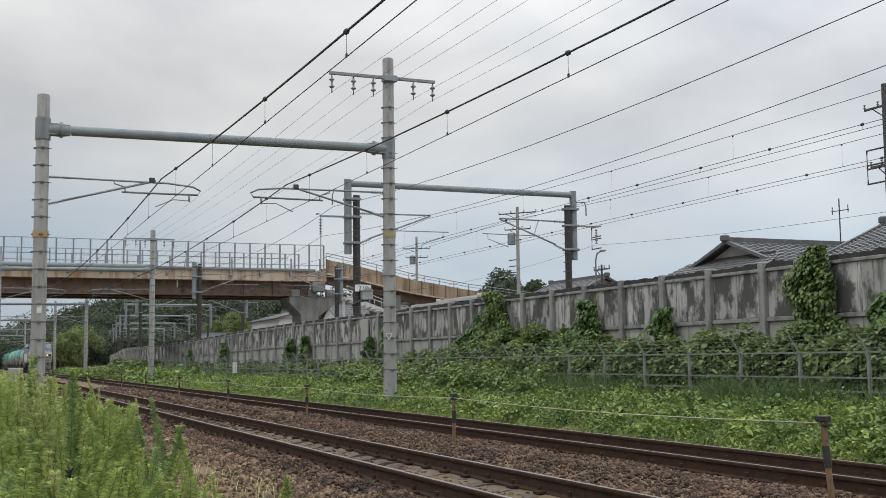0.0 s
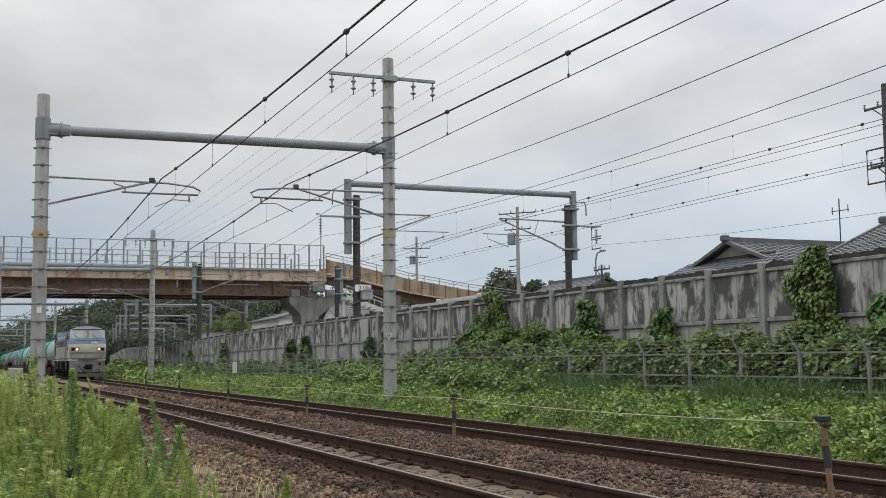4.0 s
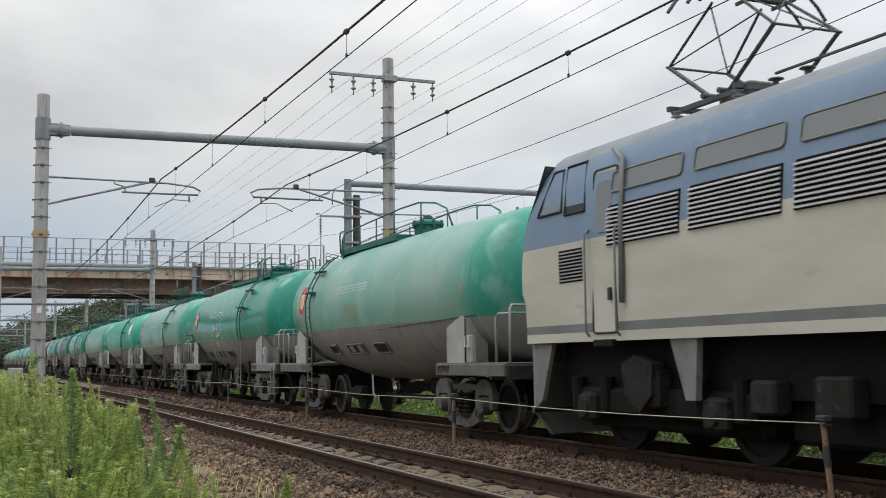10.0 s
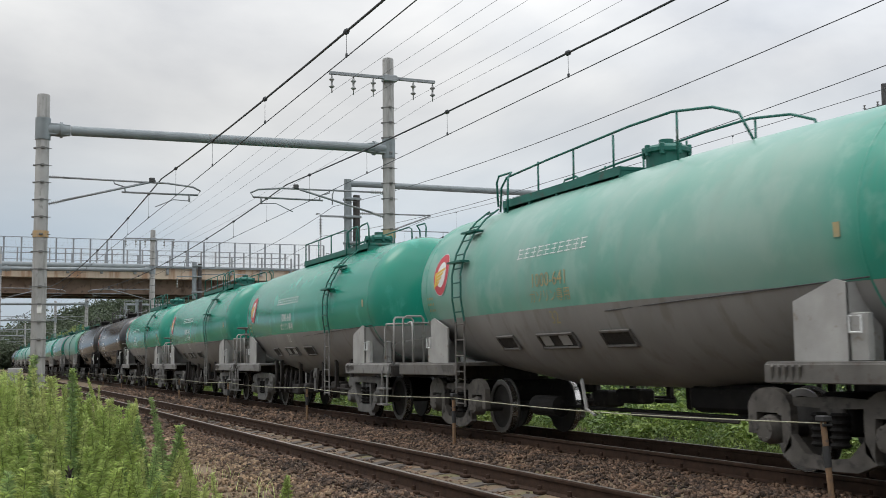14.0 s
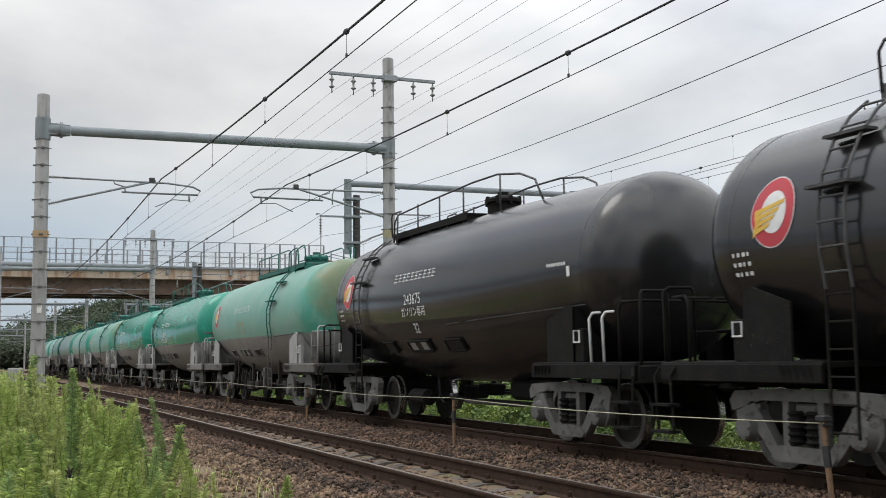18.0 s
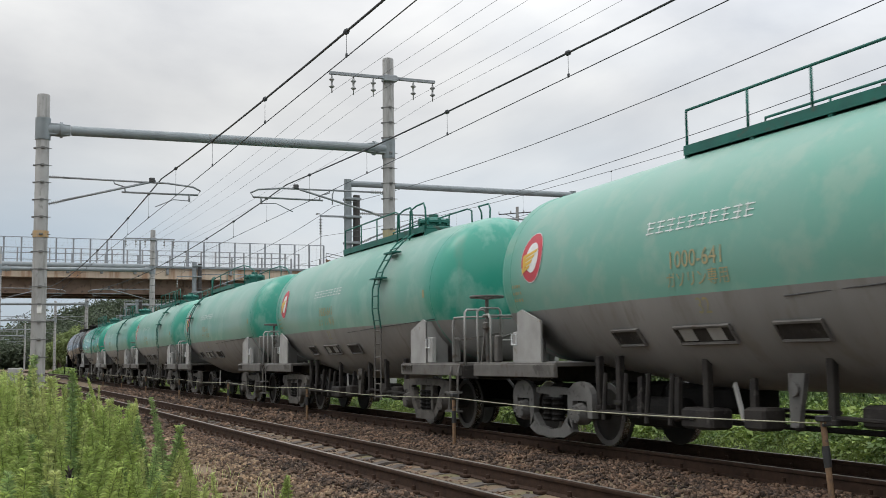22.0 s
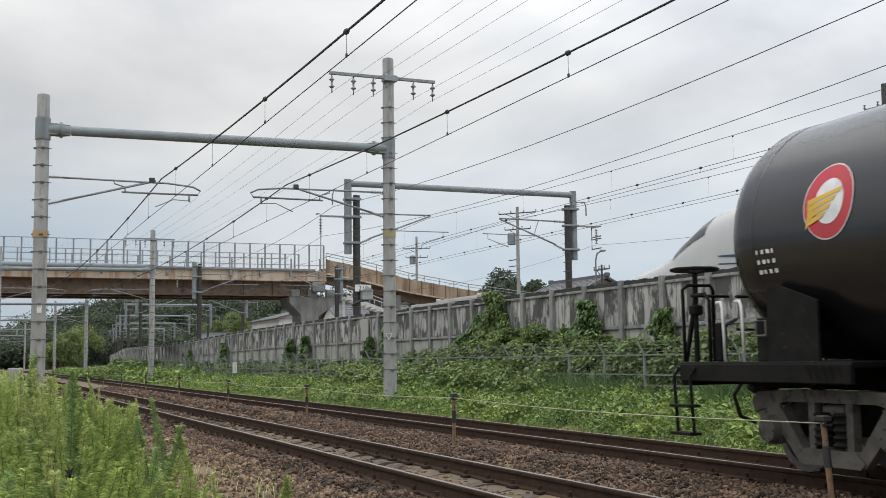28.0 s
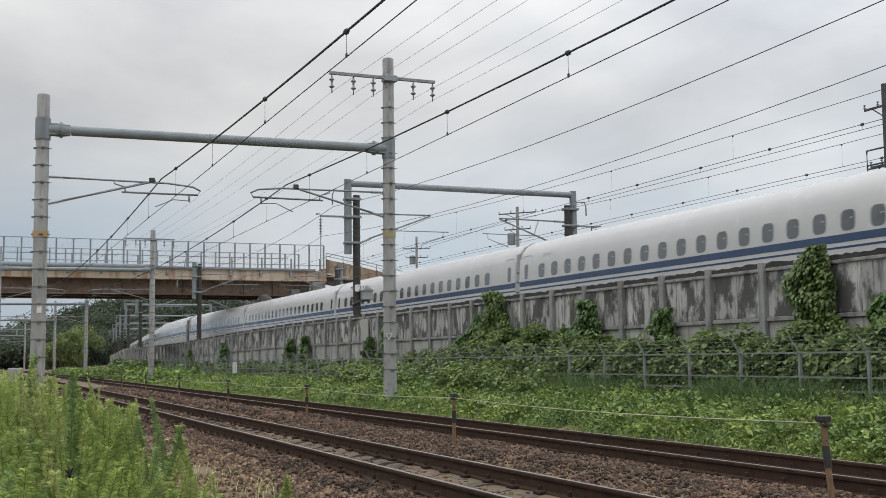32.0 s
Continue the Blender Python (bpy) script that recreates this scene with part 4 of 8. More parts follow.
def wheelset(bm, x, r, gauge_half=0.56, axle=True):
    for s in (-1, 1):
        lathe(bm, [(r * 0.30, s * (gauge_half + 0.055)), (r * 0.55, s * (gauge_half + 0.03)), (r * 0.80, s * (gauge_half + 0.03)), (r * 0.84, s * (gauge_half + 0.062)), (r, s * (gauge_half + 0.058)),
                   (r * 1.0, s * (gauge_half - 0.03)), (r * 1.06, s * (gauge_half - 0.045)), (r * 1.05, s * (gauge_half - 0.07)), (r * 0.5, s * (gauge_half - 0.06))], (x, 0, r), "y", 28)
    if axle:
        tube(bm, [(x, -0.95, r), (x, 0.95, r)], 0.075, 10)


def pantograph(lo, cx):
    z0 = 4.36
    bm = B()
    for y in (-0.6, 0.6):
        bar(bm, (cx - 0.75, y, 4.22), (cx + 0.75, y, 4.22), 0.07, 0.06)
    for x in (-0.65, 0.65):
        bar(bm, (cx + x, -0.75, 4.24), (cx + x, 0.75, 4.24), 0.07, 0.06)
    box(bm, (cx - 0.25, -0.3, 4.2), (cx + 0.35, 0.3, 4.42), 0.03)
    base = part("pantograph_base", bm, M_DARKST, lo, "dark steel pantograph base frame")
    for x in (-0.6, 0.6):
        for y in (-0.65, 0.65):
            bm = B()
            insulator_stack(bm, (cx + x, y, 4.05), (cx + x, y, 4.22), 3, 0.085)
            part("insulator", bm, M_PORC, base, smooth=True)
    def arm(name, pts, r):
        b = B()
        tube(b, pts, r, 8)
        part(name, b, M_DARKST, base, smooth=False, angle=50)

    for s in (-1, 1):
        for y in (-0.46, 0.46):
            arm("lower_arm", [(cx + s * 0.16, y, z0 - 0.06), (cx + s * 1.02, y, 4.88)], 0.028)
            arm("upper_arm", [(cx + s * 1.02, y, 4.88), (cx + s * 0.20, y * 0.8, 5.50)], 0.019)
        arm("knuckle_shaft", [(cx + s * 1.02, -0.5, 4.88), (cx + s * 1.02, 0.5, 4.88)], 0.016)
        arm("main_shaft", [(cx + s * 0.16, -0.6, z0 - 0.05), (cx + s * 0.16, 0.6, z0 - 0.05)], 0.035)
        arm("brace", [(cx + s * 1.02, -0.46, 4.88), (cx + s * 0.25, 0.36, 5.48)], 0.010)
        arm("brace", [(cx + s * 1.02, 0.46, 4.88), (cx + s * 0.25, -0.36, 5.48)], 0.010)
    bm = B()
    for s in (-1, 1):
        tube(bm, [(cx + s * 0.2, y, z) for y, z in ((-1.02, 5.30), (-0.90, 5.46), (-0.74, 5.60), (0.74, 5.60), (0.90, 5.46), (1.02, 5.30))], 0.022, 8)
        bar(bm, (cx + s * 0.2, -0.7, 5.62), (cx + s * 0.2, 0.7, 5.62), 0.08, 0.04)
    for y in (-0.55, 0.0, 0.55):
        bar(bm, (cx - 0.22, y, 5.52), (cx + 0.22, y, 5.52), 0.03, 0.04)
    part("collector_head", bm, M_DARKST, base, angle=50)


def build_loco():
    lo = empty("electric_locomotive", (0, 0, 0), "cream and faded blue electric locomotive with lit headlamps, both pantographs raised", "locomotive")
    body = part("body", band((1.40, 1.52)), M_CREAM, lo, "cream lower body band", angle=35)
    part("waist_stripe", band((1.52, 1.63)), M_STRIPE, lo, "dark grey stripe", angle=35)
    part("body_side", band((1.63, 1.97, 2.10, 2.4, 2.70)), M_CREAM, lo, "cream body sides and front", angle=35)
    part("blue_band", band((2.70, 2.86, 3.08, 3.25, 3.45, 3.68, 3.78)), M_BLUE, lo, "faded blue window band", angle=40)
    bm = B()
    rings = [[bm.verts.new(c) for c in loco_ring(z)] for z in (3.78, 3.84, 3.88, 3.96, 4.06, 4.15)]
    skin(bm, rings, True)
    bm.faces.new(rings[-1])
    part("roof", bm, M_BLUEROOF, lo, "dusty grey-blue roof", angle=30)
    bm = B()
    bm.faces.new([bm.verts.new(c) for c in loco_ring(1.405)][::-1])
    part("floor_plate", bm, M_UNDER, lo)
    for end in (1, -1):
        # lower front panel: dirty cream, with the shade under the nose in its colour
        bm = B()
        front_patch(bm, -1.36, 1.36, 1.64, 2.06, 0.004, 14, 3, end)
        part("front_panel", bm, M_SHADED_CREAM, lo, "dirty cream lower front panel, shade of the nose painted in", smooth=True)
        for y0, y1 in ((-1.345, -0.045), (0.045, 1.345)):
            bm = B()
            front_patch(bm, y0, y1, 3.12, 3.83, 0.010, 10, 5, end)
            ws = part("windscreen", bm, M_SCREEN, lo, "sloping windscreen pane", smooth=True)
            bm = B()
            edge = [(y0, 3.12), (y1, 3.12), (y1, 3.83), (y0, 3.83), (y0, 3.12)]
            pts = []
            for (ya, za), (yb, zb) in zip(edge, edge[1:]):
                for i in range(6):
                    y, z = ya + (yb - ya) * i / 6, za + (zb - za) * i / 6
                    x = loco_x(y, z) + 0.012
                    pts.append((x if end > 0 else -LB - x, y, z))
            tube(bm, pts + [pts[0]], 0.013, 5, False)
            part("windscreen_seal", bm, M_RUBBER, ws)
            bm = B()
            ym = (y0 + y1) / 2

            def fp(y, z, o=0.03):
                x = loco_x(y, z) + o
                return (x if end > 0 else -LB - x, y, z)
            tube(bm, [fp(ym + 0.1, 3.10, 0.04), fp(ym - 0.28 if ym < 0 else ym - 0.3, 3.36, 0.05)], 0.012, 6)
            tube(bm, [fp(ym - 0.22, 3.26, 0.05), fp(ym - 0.34, 3.56, 0.05)], 0.010, 6)
            part("wiper", bm, M_RUBBER, ws)
        bm = B()
        front_patch(bm, -0.05, 0.05, 3.10, 3.84, 0.014, 2, 5, end)
        part("centre_pillar", bm, M_STRIPE, lo, smooth=True)
        bm = B()
        tube(bm, [(x if end > 0 else -LB - x, y, 3.00) for x, y in [(loco_x(yy, 3.0) + 0.03, yy) for yy in np.linspace(-0.95, 1.2, 10)]], 0.014, 6)
        part("grab_bar", bm, M_DARKST, lo, smooth=True)
        for s in (-1, 1):
            yo = s * 0.96
            bm = B()
            front_patch(bm, yo - 0.31, yo + 0.31, 2.14, 2.43, 0.02, 4, 2, end)
            hl = part("headlamp_housing", bm, M_SHADED_CREAM, lo, "dusty headlamp recess")
            bm = B()
            pts = []
            for y, z in ((-0.33, 2.12), (0.33, 2.12), (0.33, 2.45), (-0.33, 2.45), (-0.33, 2.12), (0.33, 2.12)):
                x = loco_x(yo + y, z) + 0.02
                pts.append((x if end > 0 else -LB - x, yo + y, z))
            tube(bm, pts, 0.024, 6, False)
            part("lamp_frame", bm, M_LOUVRE, hl, "pale lamp frame")
            bm = B()
            front_patch(bm, yo - s * 0.27, yo - s * 0.01, 2.17, 2.40, 0.026, 3, 2, end)
            bm2 = B()
            disc = [(0.072 * math.cos(2 * math.pi * k / 18), 0.072 * math.sin(2 * math.pi * k / 18)) for k in range(18)]
            xx = loco_x(yo - s * 0.14, 2.285) + 0.075
            bm2.faces.new([bm2.verts.new((xx if end > 0 else -LB - xx, yo - s * 0.14 + a, 2.285 + b)) for a, b in (disc if end > 0 else disc[::-1])])
            if end > 0:
                # lit end: the lamp's warm glow is put into the reflector's colour
                part("lamp_reflector", bm, mat("lamplit_reflector_" + ("a" if s < 0 else "b"), (0.62, 0.38, 0.17), (0.45, 0.27, 0.12), 9, 0.25, 0.3), hl, "reflector with the headlamp's warm glow in its colour")
                part("headlamp", bm2, M_LAMPCORE, hl, "lit headlamp")
            else:
                part("lamp_reflector", bm, M_GLASS, hl)
                bm2.free()
            bm = B()
            front_patch(bm, yo + s * 0.03, yo + s * 0.27, 2.18, 2.39, 0.026, 3, 2, end)
            part("tail_lamp", bm, M_DARKGLASS, hl)
            ya = s * 1.05
            bm = B()
            hp = [(0.03, 2.10), (0.07, 2.08), (0.07, 1.72), (0.09, 1.64), (0.02, 1.60)]
            tube(bm, [((loco_x(ya, z) + o) * end - (0 if end > 0 else LB), ya, z) for o, z in hp], 0.014, 6)
            part("front_handrail", bm, M_LOUVRE, lo, smooth=True)
        # buffer beam skirt and plough
        e = lambda x: x if end > 0 else -LB - x
        bm = B()
        prof = [(-1.34, -0.42), (-1.22, -0.10), (-0.6, -0.02), (0.6, -0.02), (1.22, -0.10), (1.34, -0.42)]
        rings = [[bm.verts.new((e(x + dx), y * k, z)) for y, x in prof] for z, dx, k in ((1.40, -0.04, 1.0), (0.95, -0.04, 1.0), (0.50, -0.02, 0.99))]
        skin(bm, rings, False)
        part("front_skirt", bm, M_LOCOGREY, lo, "grey front skirt")
        bm = B()
        rings = [[bm.verts.new((e(x + dx), y * k, z)) for y, x in prof] for z, dx, k in ((0.52, 0.02, 1.0), (0.43, 0.03, 1.0))]
        skin(bm, rings, False)
        part("rubber_edge", bm, M_RUBBER, lo)
        bm = B()
        rings = [[bm.verts.new((e(x + dx), y * k, z)) for y, x in prof] for z, dx, k in ((0.43, -0.03, 0.98), (0.13, -0.10, 0.82))]
        skin(bm, rings, False)
        part("snow_plough", bm, M_LOCOGREY, lo, "dirty grey rail guard")
        for s in (-1, 1):
            bm = B()
            rings = [[bm.verts.new((e(x), s * 1.34, z)) for x, z in ((-0.42, 1.40), (-0.95, 1.40), (-0.62, 0.62), (-0.42, 0.50))],
                     [bm.verts.new((e(x), s * 1.28, z)) for x, z in ((-0.42, 1.40), (-0.95, 1.40), (-0.62, 0.62), (-0.42, 0.50))]]
            skin(bm, rings, True, True, True)
            part("skirt_side", bm, M_LOCOGREY, lo)
        bm = B()
        box(bm, (min(e(-0.1), e(0.28)), -0.20, 0.74), (max(e(-0.1), e(0.28)), 0.34, 1.10), 0.05)
        box(bm, (min(e(0.2), e(0.46)), -0.02, 0.76), (max(e(0.2), e(0.46)), 0.30, 1.06), 0.06)
        box(bm, (min(e(0.2), e(0.40)), -0.34, 0.80), (max(e(0.2), e(0.40)), -0.12, 0.98), 0.04)
        part("coupler", bm, M_UNDER, lo, "black knuckle coupler")
        bm = B()
        tube(bm, [(e(0.05), -0.80, 1.10), (e(0.16), -0.72, 1.0), (e(0.18), -0.45, 0.70), (e(0.10), -0.2, 0.46)], 0.028, 8)
        part("brake_hose", bm, M_RUBBER, lo, smooth=True)
        bm = B()
        box(bm, (min(e(-0.1), e(0.12)), -0.88, 1.04), (max(e(-0.1), e(0.12)), -0.74, 1.16), 0.02)
        tube(bm, [(e(0.1), -0.81, 1.13), (e(0.12), -0.66, 1.18)], 0.016, 6)
        part("hose_cock", bm, M_LOUVRE, lo, "pale hose tap")
        bm = B()
        tube(bm, [(e(-0.1), -1.18, 1.22), (e(0.04), -1.18, 1.50), (e(0.07), -0.4, 1.47), (e(0.07), 0.5, 1.45), (e(0.04), 1.15, 1.47), (e(-0.1), 1.22, 1.1)], 0.014, 6)
        box(bm, (min(e(-0.05), e(0.10)), -0.75, 1.52), (max(e(-0.05), e(0.10)), 0.75, 1.545))
        part("uncoupling_lever", bm, M_DARKST, lo)
        bm = B()
        box(bm, (min(e(-0.1), e(0.09)), 0.84, 1.05), (max(e(-0.1), e(0.09)), 0.98, 1.25), 0.03)
        tube(bm, [(e(0.05), 0.66, 0.62), (e(0.14), 0.74, 0.75), (e(0.14), 0.86, 0.6), (e(0.05), 0.9, 0.5)], 0.02, 6)
        part("jumper_socket", bm, M_UNDER, lo)
        # cab sides
        for s in (-1, 1):
            bm = B()
            side_plate(bm, [(e(x), z) for x, z in ((-0.70, 3.14), (-1.36, 3.14), (-1.30, 3.72), (-1.04, 3.72))][::(1 if end > 0 else -1)], s, 0.008, loco_w)
            part("quarter_window", bm, M_GLASS, lo)
            bm = B()
            side_plate(bm, [(e(x), z) for x, z in ((-1.46, 3.08), (-1.98, 3.08), (-1.90, 3.74), (-1.40, 3.74))][::(1 if end > 0 else -1)], s, 0.008, loco_w)
            cw = part("cab_window", bm, M_DARKGLASS, lo, "dark cab side window")
            bm = B()
            frame_strip(bm, [(e(x), z) for x, z in ((-1.46, 3.08), (-1.98, 3.08), (-1.90, 3.74), (-1.40, 3.74))], s, 0.01, loco_w, 0.02)
            frame_strip(bm, [(e(x), z) for x, z in ((-0.70, 3.14), (-1.36, 3.14), (-1.30, 3.72), (-1.04, 3.72))], s, 0.01, loco_w, 0.02)
            part("window_seal", bm, M_RUBBER, cw)
            # door
            dp = rounded(min(e(-2.72), e(-2.16)), max(e(-2.72), e(-2.16)), 1.50, 3.56, 0.06)
            bm = B()
            side_plate(bm, dp, s, 0.006, loco_w)
            door = part("cab_door", bm, M_CREAM, lo, "cream cab door")
            bm = B()
            side_plate(bm, rounded(min(e(-2.62), e(-2.26)), max(e(-2.62), e(-2.26)), 2.75, 3.40, 0.10), s, 0.012, loco_w)
            part("door_window", bm, M_GLASS, door)
            bm = B()
            frame_strip(bm, dp, s, 0.008, loco_w, 0.014)
            box(bm, (min(e(-2.62), e(-2.56)), min(s * 1.41, s * 1.44), 1.90), (max(e(-2.62), e(-2.56)), max(s * 1.41, s * 1.44), 2.05))
            part("door_trim", bm, M_RUBBER, door)
            for x in (-2.08, -2.80):
                bm = B()
                tube(bm, [(e(x), s * 1.42, 1.46), (e(x), s * 1.47, 1.52), (e(x), s * 1.47, 2.75), (e(x), s * 1.40, 2.82)], 0.016, 6)
                part("door_handrail", bm, M_STRIPE, lo, smooth=True)
            bm = B()
            tube(bm, [(e(-2.90), s * 1.45, 1.85), (e(-2.90), s * 1.43, 2.9), (e(-2.88), s * 1.37, 3.6), (e(-2.5), s * 1.25, 3.80)], 0.035, 8)
            part("drain_pipe", bm, M_STRIPE, lo, smooth=True)
            bm = B()
            box(bm, (min(e(-2.68), e(-2.22)), min(s * 1.30, s * 1.46), 1.33), (max(e(-2.68), e(-2.22)), max(s * 1.30, s * 1.46), 1.42), 0.01)
            part("door_step", bm, M_UNDER, lo)
            bm = B()
            gx0, gx1 = sorted((e(-1.92), e(-1.30)))
            side_plate(bm, [(gx0, 2.18), (gx1, 2.18), (gx1, 2.61), (gx0, 2.61)], s, 0.003, loco_w)
            grille = part("side_grille", bm, M_UNDER, lo, "dark ventilation grille")
            bm = B()
            for i in range(9):
                z = 2.20 + i * 0.045
                rings = [[bm.verts.new((x, s * (1.406 + o), z + dz)) for o, dz in ((0.0, 0.0), (0.022, 0.0), (0.008, 0.022), (0.0, 0.022))] for x in (gx0, gx1)]
                skin(bm, rings, True, True, True)
            part("grille_slat", bm, M_LOCOGREY, grille)
            words = text_mesh("EF66 121", 0.24, M_WHITE, lambda x, z, s=s, e=e: (e(-1.42) + (x if s < 0 else -x), s * (loco_w(2.85) + 0.008), 2.80 + z))
            if end > 0:
                part("side_number", words, None, lo, "white raised numerals")
    for name, words, y0, align in (("front_class", "EF66", 0.75, "RIGHT"), ("front_number", "121", 0.83, "LEFT")):
        part(name, text_mesh(words, 0.26, M_WHITE, lambda x, z, y0=y0: (loco_x(y0 + x, 2.72 + z) + 0.012, y0 + x, 2.72 + z), align), None, lo, "white raised numerals")
    # windows and louvres along the machine room
    starts = [-4.49 - 1.715 * k for k in range(7)]
    for s in (-1, 1):
        for x in starts:
            pts = rounded(x, x + 1.48, 3.22, 3.47, 0.05, 3, 0.12)
            bm = B()
            side_plate(bm, pts, s, 0.008, loco_w)
            wd = part("machine_room_window", bm, M_GLASS, lo, "slanted machine room window")
            bm = B()
            frame_strip(bm, pts, s, 0.01, loco_w, 0.012)
            part("window_frame", bm, M_STRIPE, wd)
            bm = B()
            side_plate(bm, [(x - 0.10, 2.57), (x + 1.44, 2.57), (x + 1.48, 3.06), (x - 0.06, 3.06)], s, 0.004, loco_w)
            lv = part("louvre", bm, M_UNDER, lo, "grey louvred air intake")
            bm = B()
            for i in range(9):
                z = 2.585 + i * 0.052
                rings = [[bm.verts.new((xx, s * (loco_w(z) + o), z + dz)) for o, dz in ((0.004, 0.0), (0.034, 0.002), (0.016, 0.028), (0.004, 0.030))] for xx in (x - 0.08, x + 1.44)]
                skin(bm, rings, True, True, True)
            part("slat", bm, M_LOUVRE, lv)
    for s in (-1, 1):
        for i in range(4):
            x = -7.05 + i * 0.52
            bm = B()
            side_plate(bm, [(x, 3.79), (x + 0.46, 3.79), (x + 0.50, 3.95), (x + 0.04, 3.95)], s, 0.014, loco_w)
            part("roof_grille", bm, M_UNDER, lo, "dark roof vent")
    # roof gear
    bm = B()
    box(bm, (-12.2, -0.55, 3.98), (-5.3, 0.55, 4.10), 0.03)
    part("roof_hatch", bm, M_BLUEROOF, lo)
    bm = B()
    box(bm, (-2.6, -0.2, 4.0), (-2.35, 0.2, 4.12), 0.03)
    tube(bm, [(-1.9, -0.15, 4.02), (-1.9, -0.15, 4.14), (-1.6, -0.15, 4.16)], 0.03, 8)
    tube(bm, [(-1.9, 0.15, 4.02), (-1.9, 0.15, 4.14), (-1.6, 0.15, 4.16)], 0.03, 8)
    part("horn", bm, M_DARKST, lo)
    bm = B()
    for x in (-4.9, -5.3, -12.1, -12.6):
        insulator_stack(bm, (x, -0.6, 3.95), (x, -0.6, 4.24), 3, 0.09)
    tube(bm, [(-4.9, -0.6, 4.26), (-12.6, -0.6, 4.26)], 0.018, 6)
    part("roof_busbar", bm, M_DARKST, lo)
    pantograph(lo, -3.62)
    pantograph(lo, -LB + 3.62)
    # underframe and bogies
    bm = B()
    box(bm, (-LB + 0.8, -1.05, 0.75), (-0.8, 1.05, 1.40))
    part("underframe", bm, M_UNDER, lo, "black underframe")
    # added blocks that stop daylight showing through between the bogies
    for x0, x1 in ((-16.3, -12.5), (-12.2, -10.6), (-10.3, -7.1), (-6.9, -5.2), (-4.9, -1.0)):
        bm = B()
        box(bm, (x0, -0.92, 0.30), (x1, 0.92, 0.78), 0.05)
        part("traction_gear", bm, M_UNDER, lo, "black blocks filling the dark gap under the floor")
    for s in (-1, 1):
        for x in (-4.15, -9.75, -13.4):
            bm = B()
            rings = [[bm.verts.new((xx, s * y, z)) for xx, z in ((x - 0.26, 1.41), (x + 0.26, 1.41), (x + 0.20, 0.72), (x + 0.02, 0.72))] for y in (1.36, 1.28)]
            skin(bm, rings, True, True, True)
            part("side_bracket", bm, M_LOCOGREY, lo, "grey side bracket")
        for x, w, z0, z1 in ((-3.3, 0.5, 0.75, 1.25), (-6.6, 0.5, 0.55, 0.95), (-7.6, 0.4, 0.6, 0.95), (-8.4, 0.5, 0.55, 1.0), (-11.2, 0.5, 0.6, 1.0), (-12.2, 0.4, 0.6, 0.95), (-14.3, 0.5, 0.6, 1.05)):
            bm = B()
            box(bm, (x - w / 2, min(s * 1.05, s * 1.28), z0), (x + w / 2, max(s * 1.05, s * 1.28), z1), 0.03)
            part("equipment_box", bm, M_UNDERBOX, lo)
    for cx in (-3.0, -8.7, -14.4):
        bo = part("bogie", (lambda b: (box(b, (cx - 1.9, -1.15, 0.48), (cx + 1.9, -0.98, 0.82), 0.05), box(b, (cx - 1.9, 0.98, 0.48), (cx + 1.9, 1.15, 0.82), 0.05), box(b, (cx - 0.4, -1.1, 0.45), (cx + 0.4, 1.1, 0.9), 0.05), b)[-1])(B()), M_UNDER, lo, "black three-bogie running gear")
        for q in (-1.35, 1.35):
            bm = B()
            wheelset(bm, cx + q, 0.56)
            part("wheelset", bm, M_WHEELDARK, bo, angle=40)
            for s in (-1, 1):
                bm = B()
                box(bm, (cx + q - 0.20, min(s * 1.1, s * 1.27), 0.38), (cx + q + 0.20, max(s * 1.1, s * 1.27), 0.76), 0.05)
                lathe(bm, [(0.14, s * 1.27), (0.12, s * 1.31)], (cx + q, 0, 0.56), "y", 12)
                part("axle_box", bm, M_UNDERBOX, bo)
                for dx in (-0.36, 0.36):
                    bm = B()
                    tube(bm, [(cx + q + dx, s * 1.14, 0.5), (cx + q + dx, s * 1.14, 0.95)], 0.09, 10)
                    part("coil_spring", bm, M_UNDER, bo)
        for s in (-1, 1):
            bm = B()
            rings = [[bm.verts.new((xx, s * y, z)) for xx, z in ((cx - 0.33, 1.12), (cx - 0.05, 1.22), (cx + 0.33, 1.12), (cx + 0.30, 0.75), (cx + 0.05, 0.55), (cx - 0.25, 0.72))] for y in (1.34, 1.16)]
            skin(bm, rings, True, True, True)
            part("sand_box", bm, M_UNDERBOX, bo, "grey sandbox")
    return lo


loco = build_loco()


# ---- tank wagons ----
def tank_r(x):
    return float(np.interp(abs(x), (1.7, 5.20), (1.475, 1.27)))


def tank_c(x):
    return float(np.interp(abs(x), (1.7, 5.20), (2.27, 2.42)))


def on_tank(x, z, s=-1, out=0.006):
    """The place on the tank's side at x and z."""
    r, c = tank_r(x) + out, tank_c(x)
    return (x, s * math.sqrt(max(0.01, r * r - (z - c) ** 2)), z)


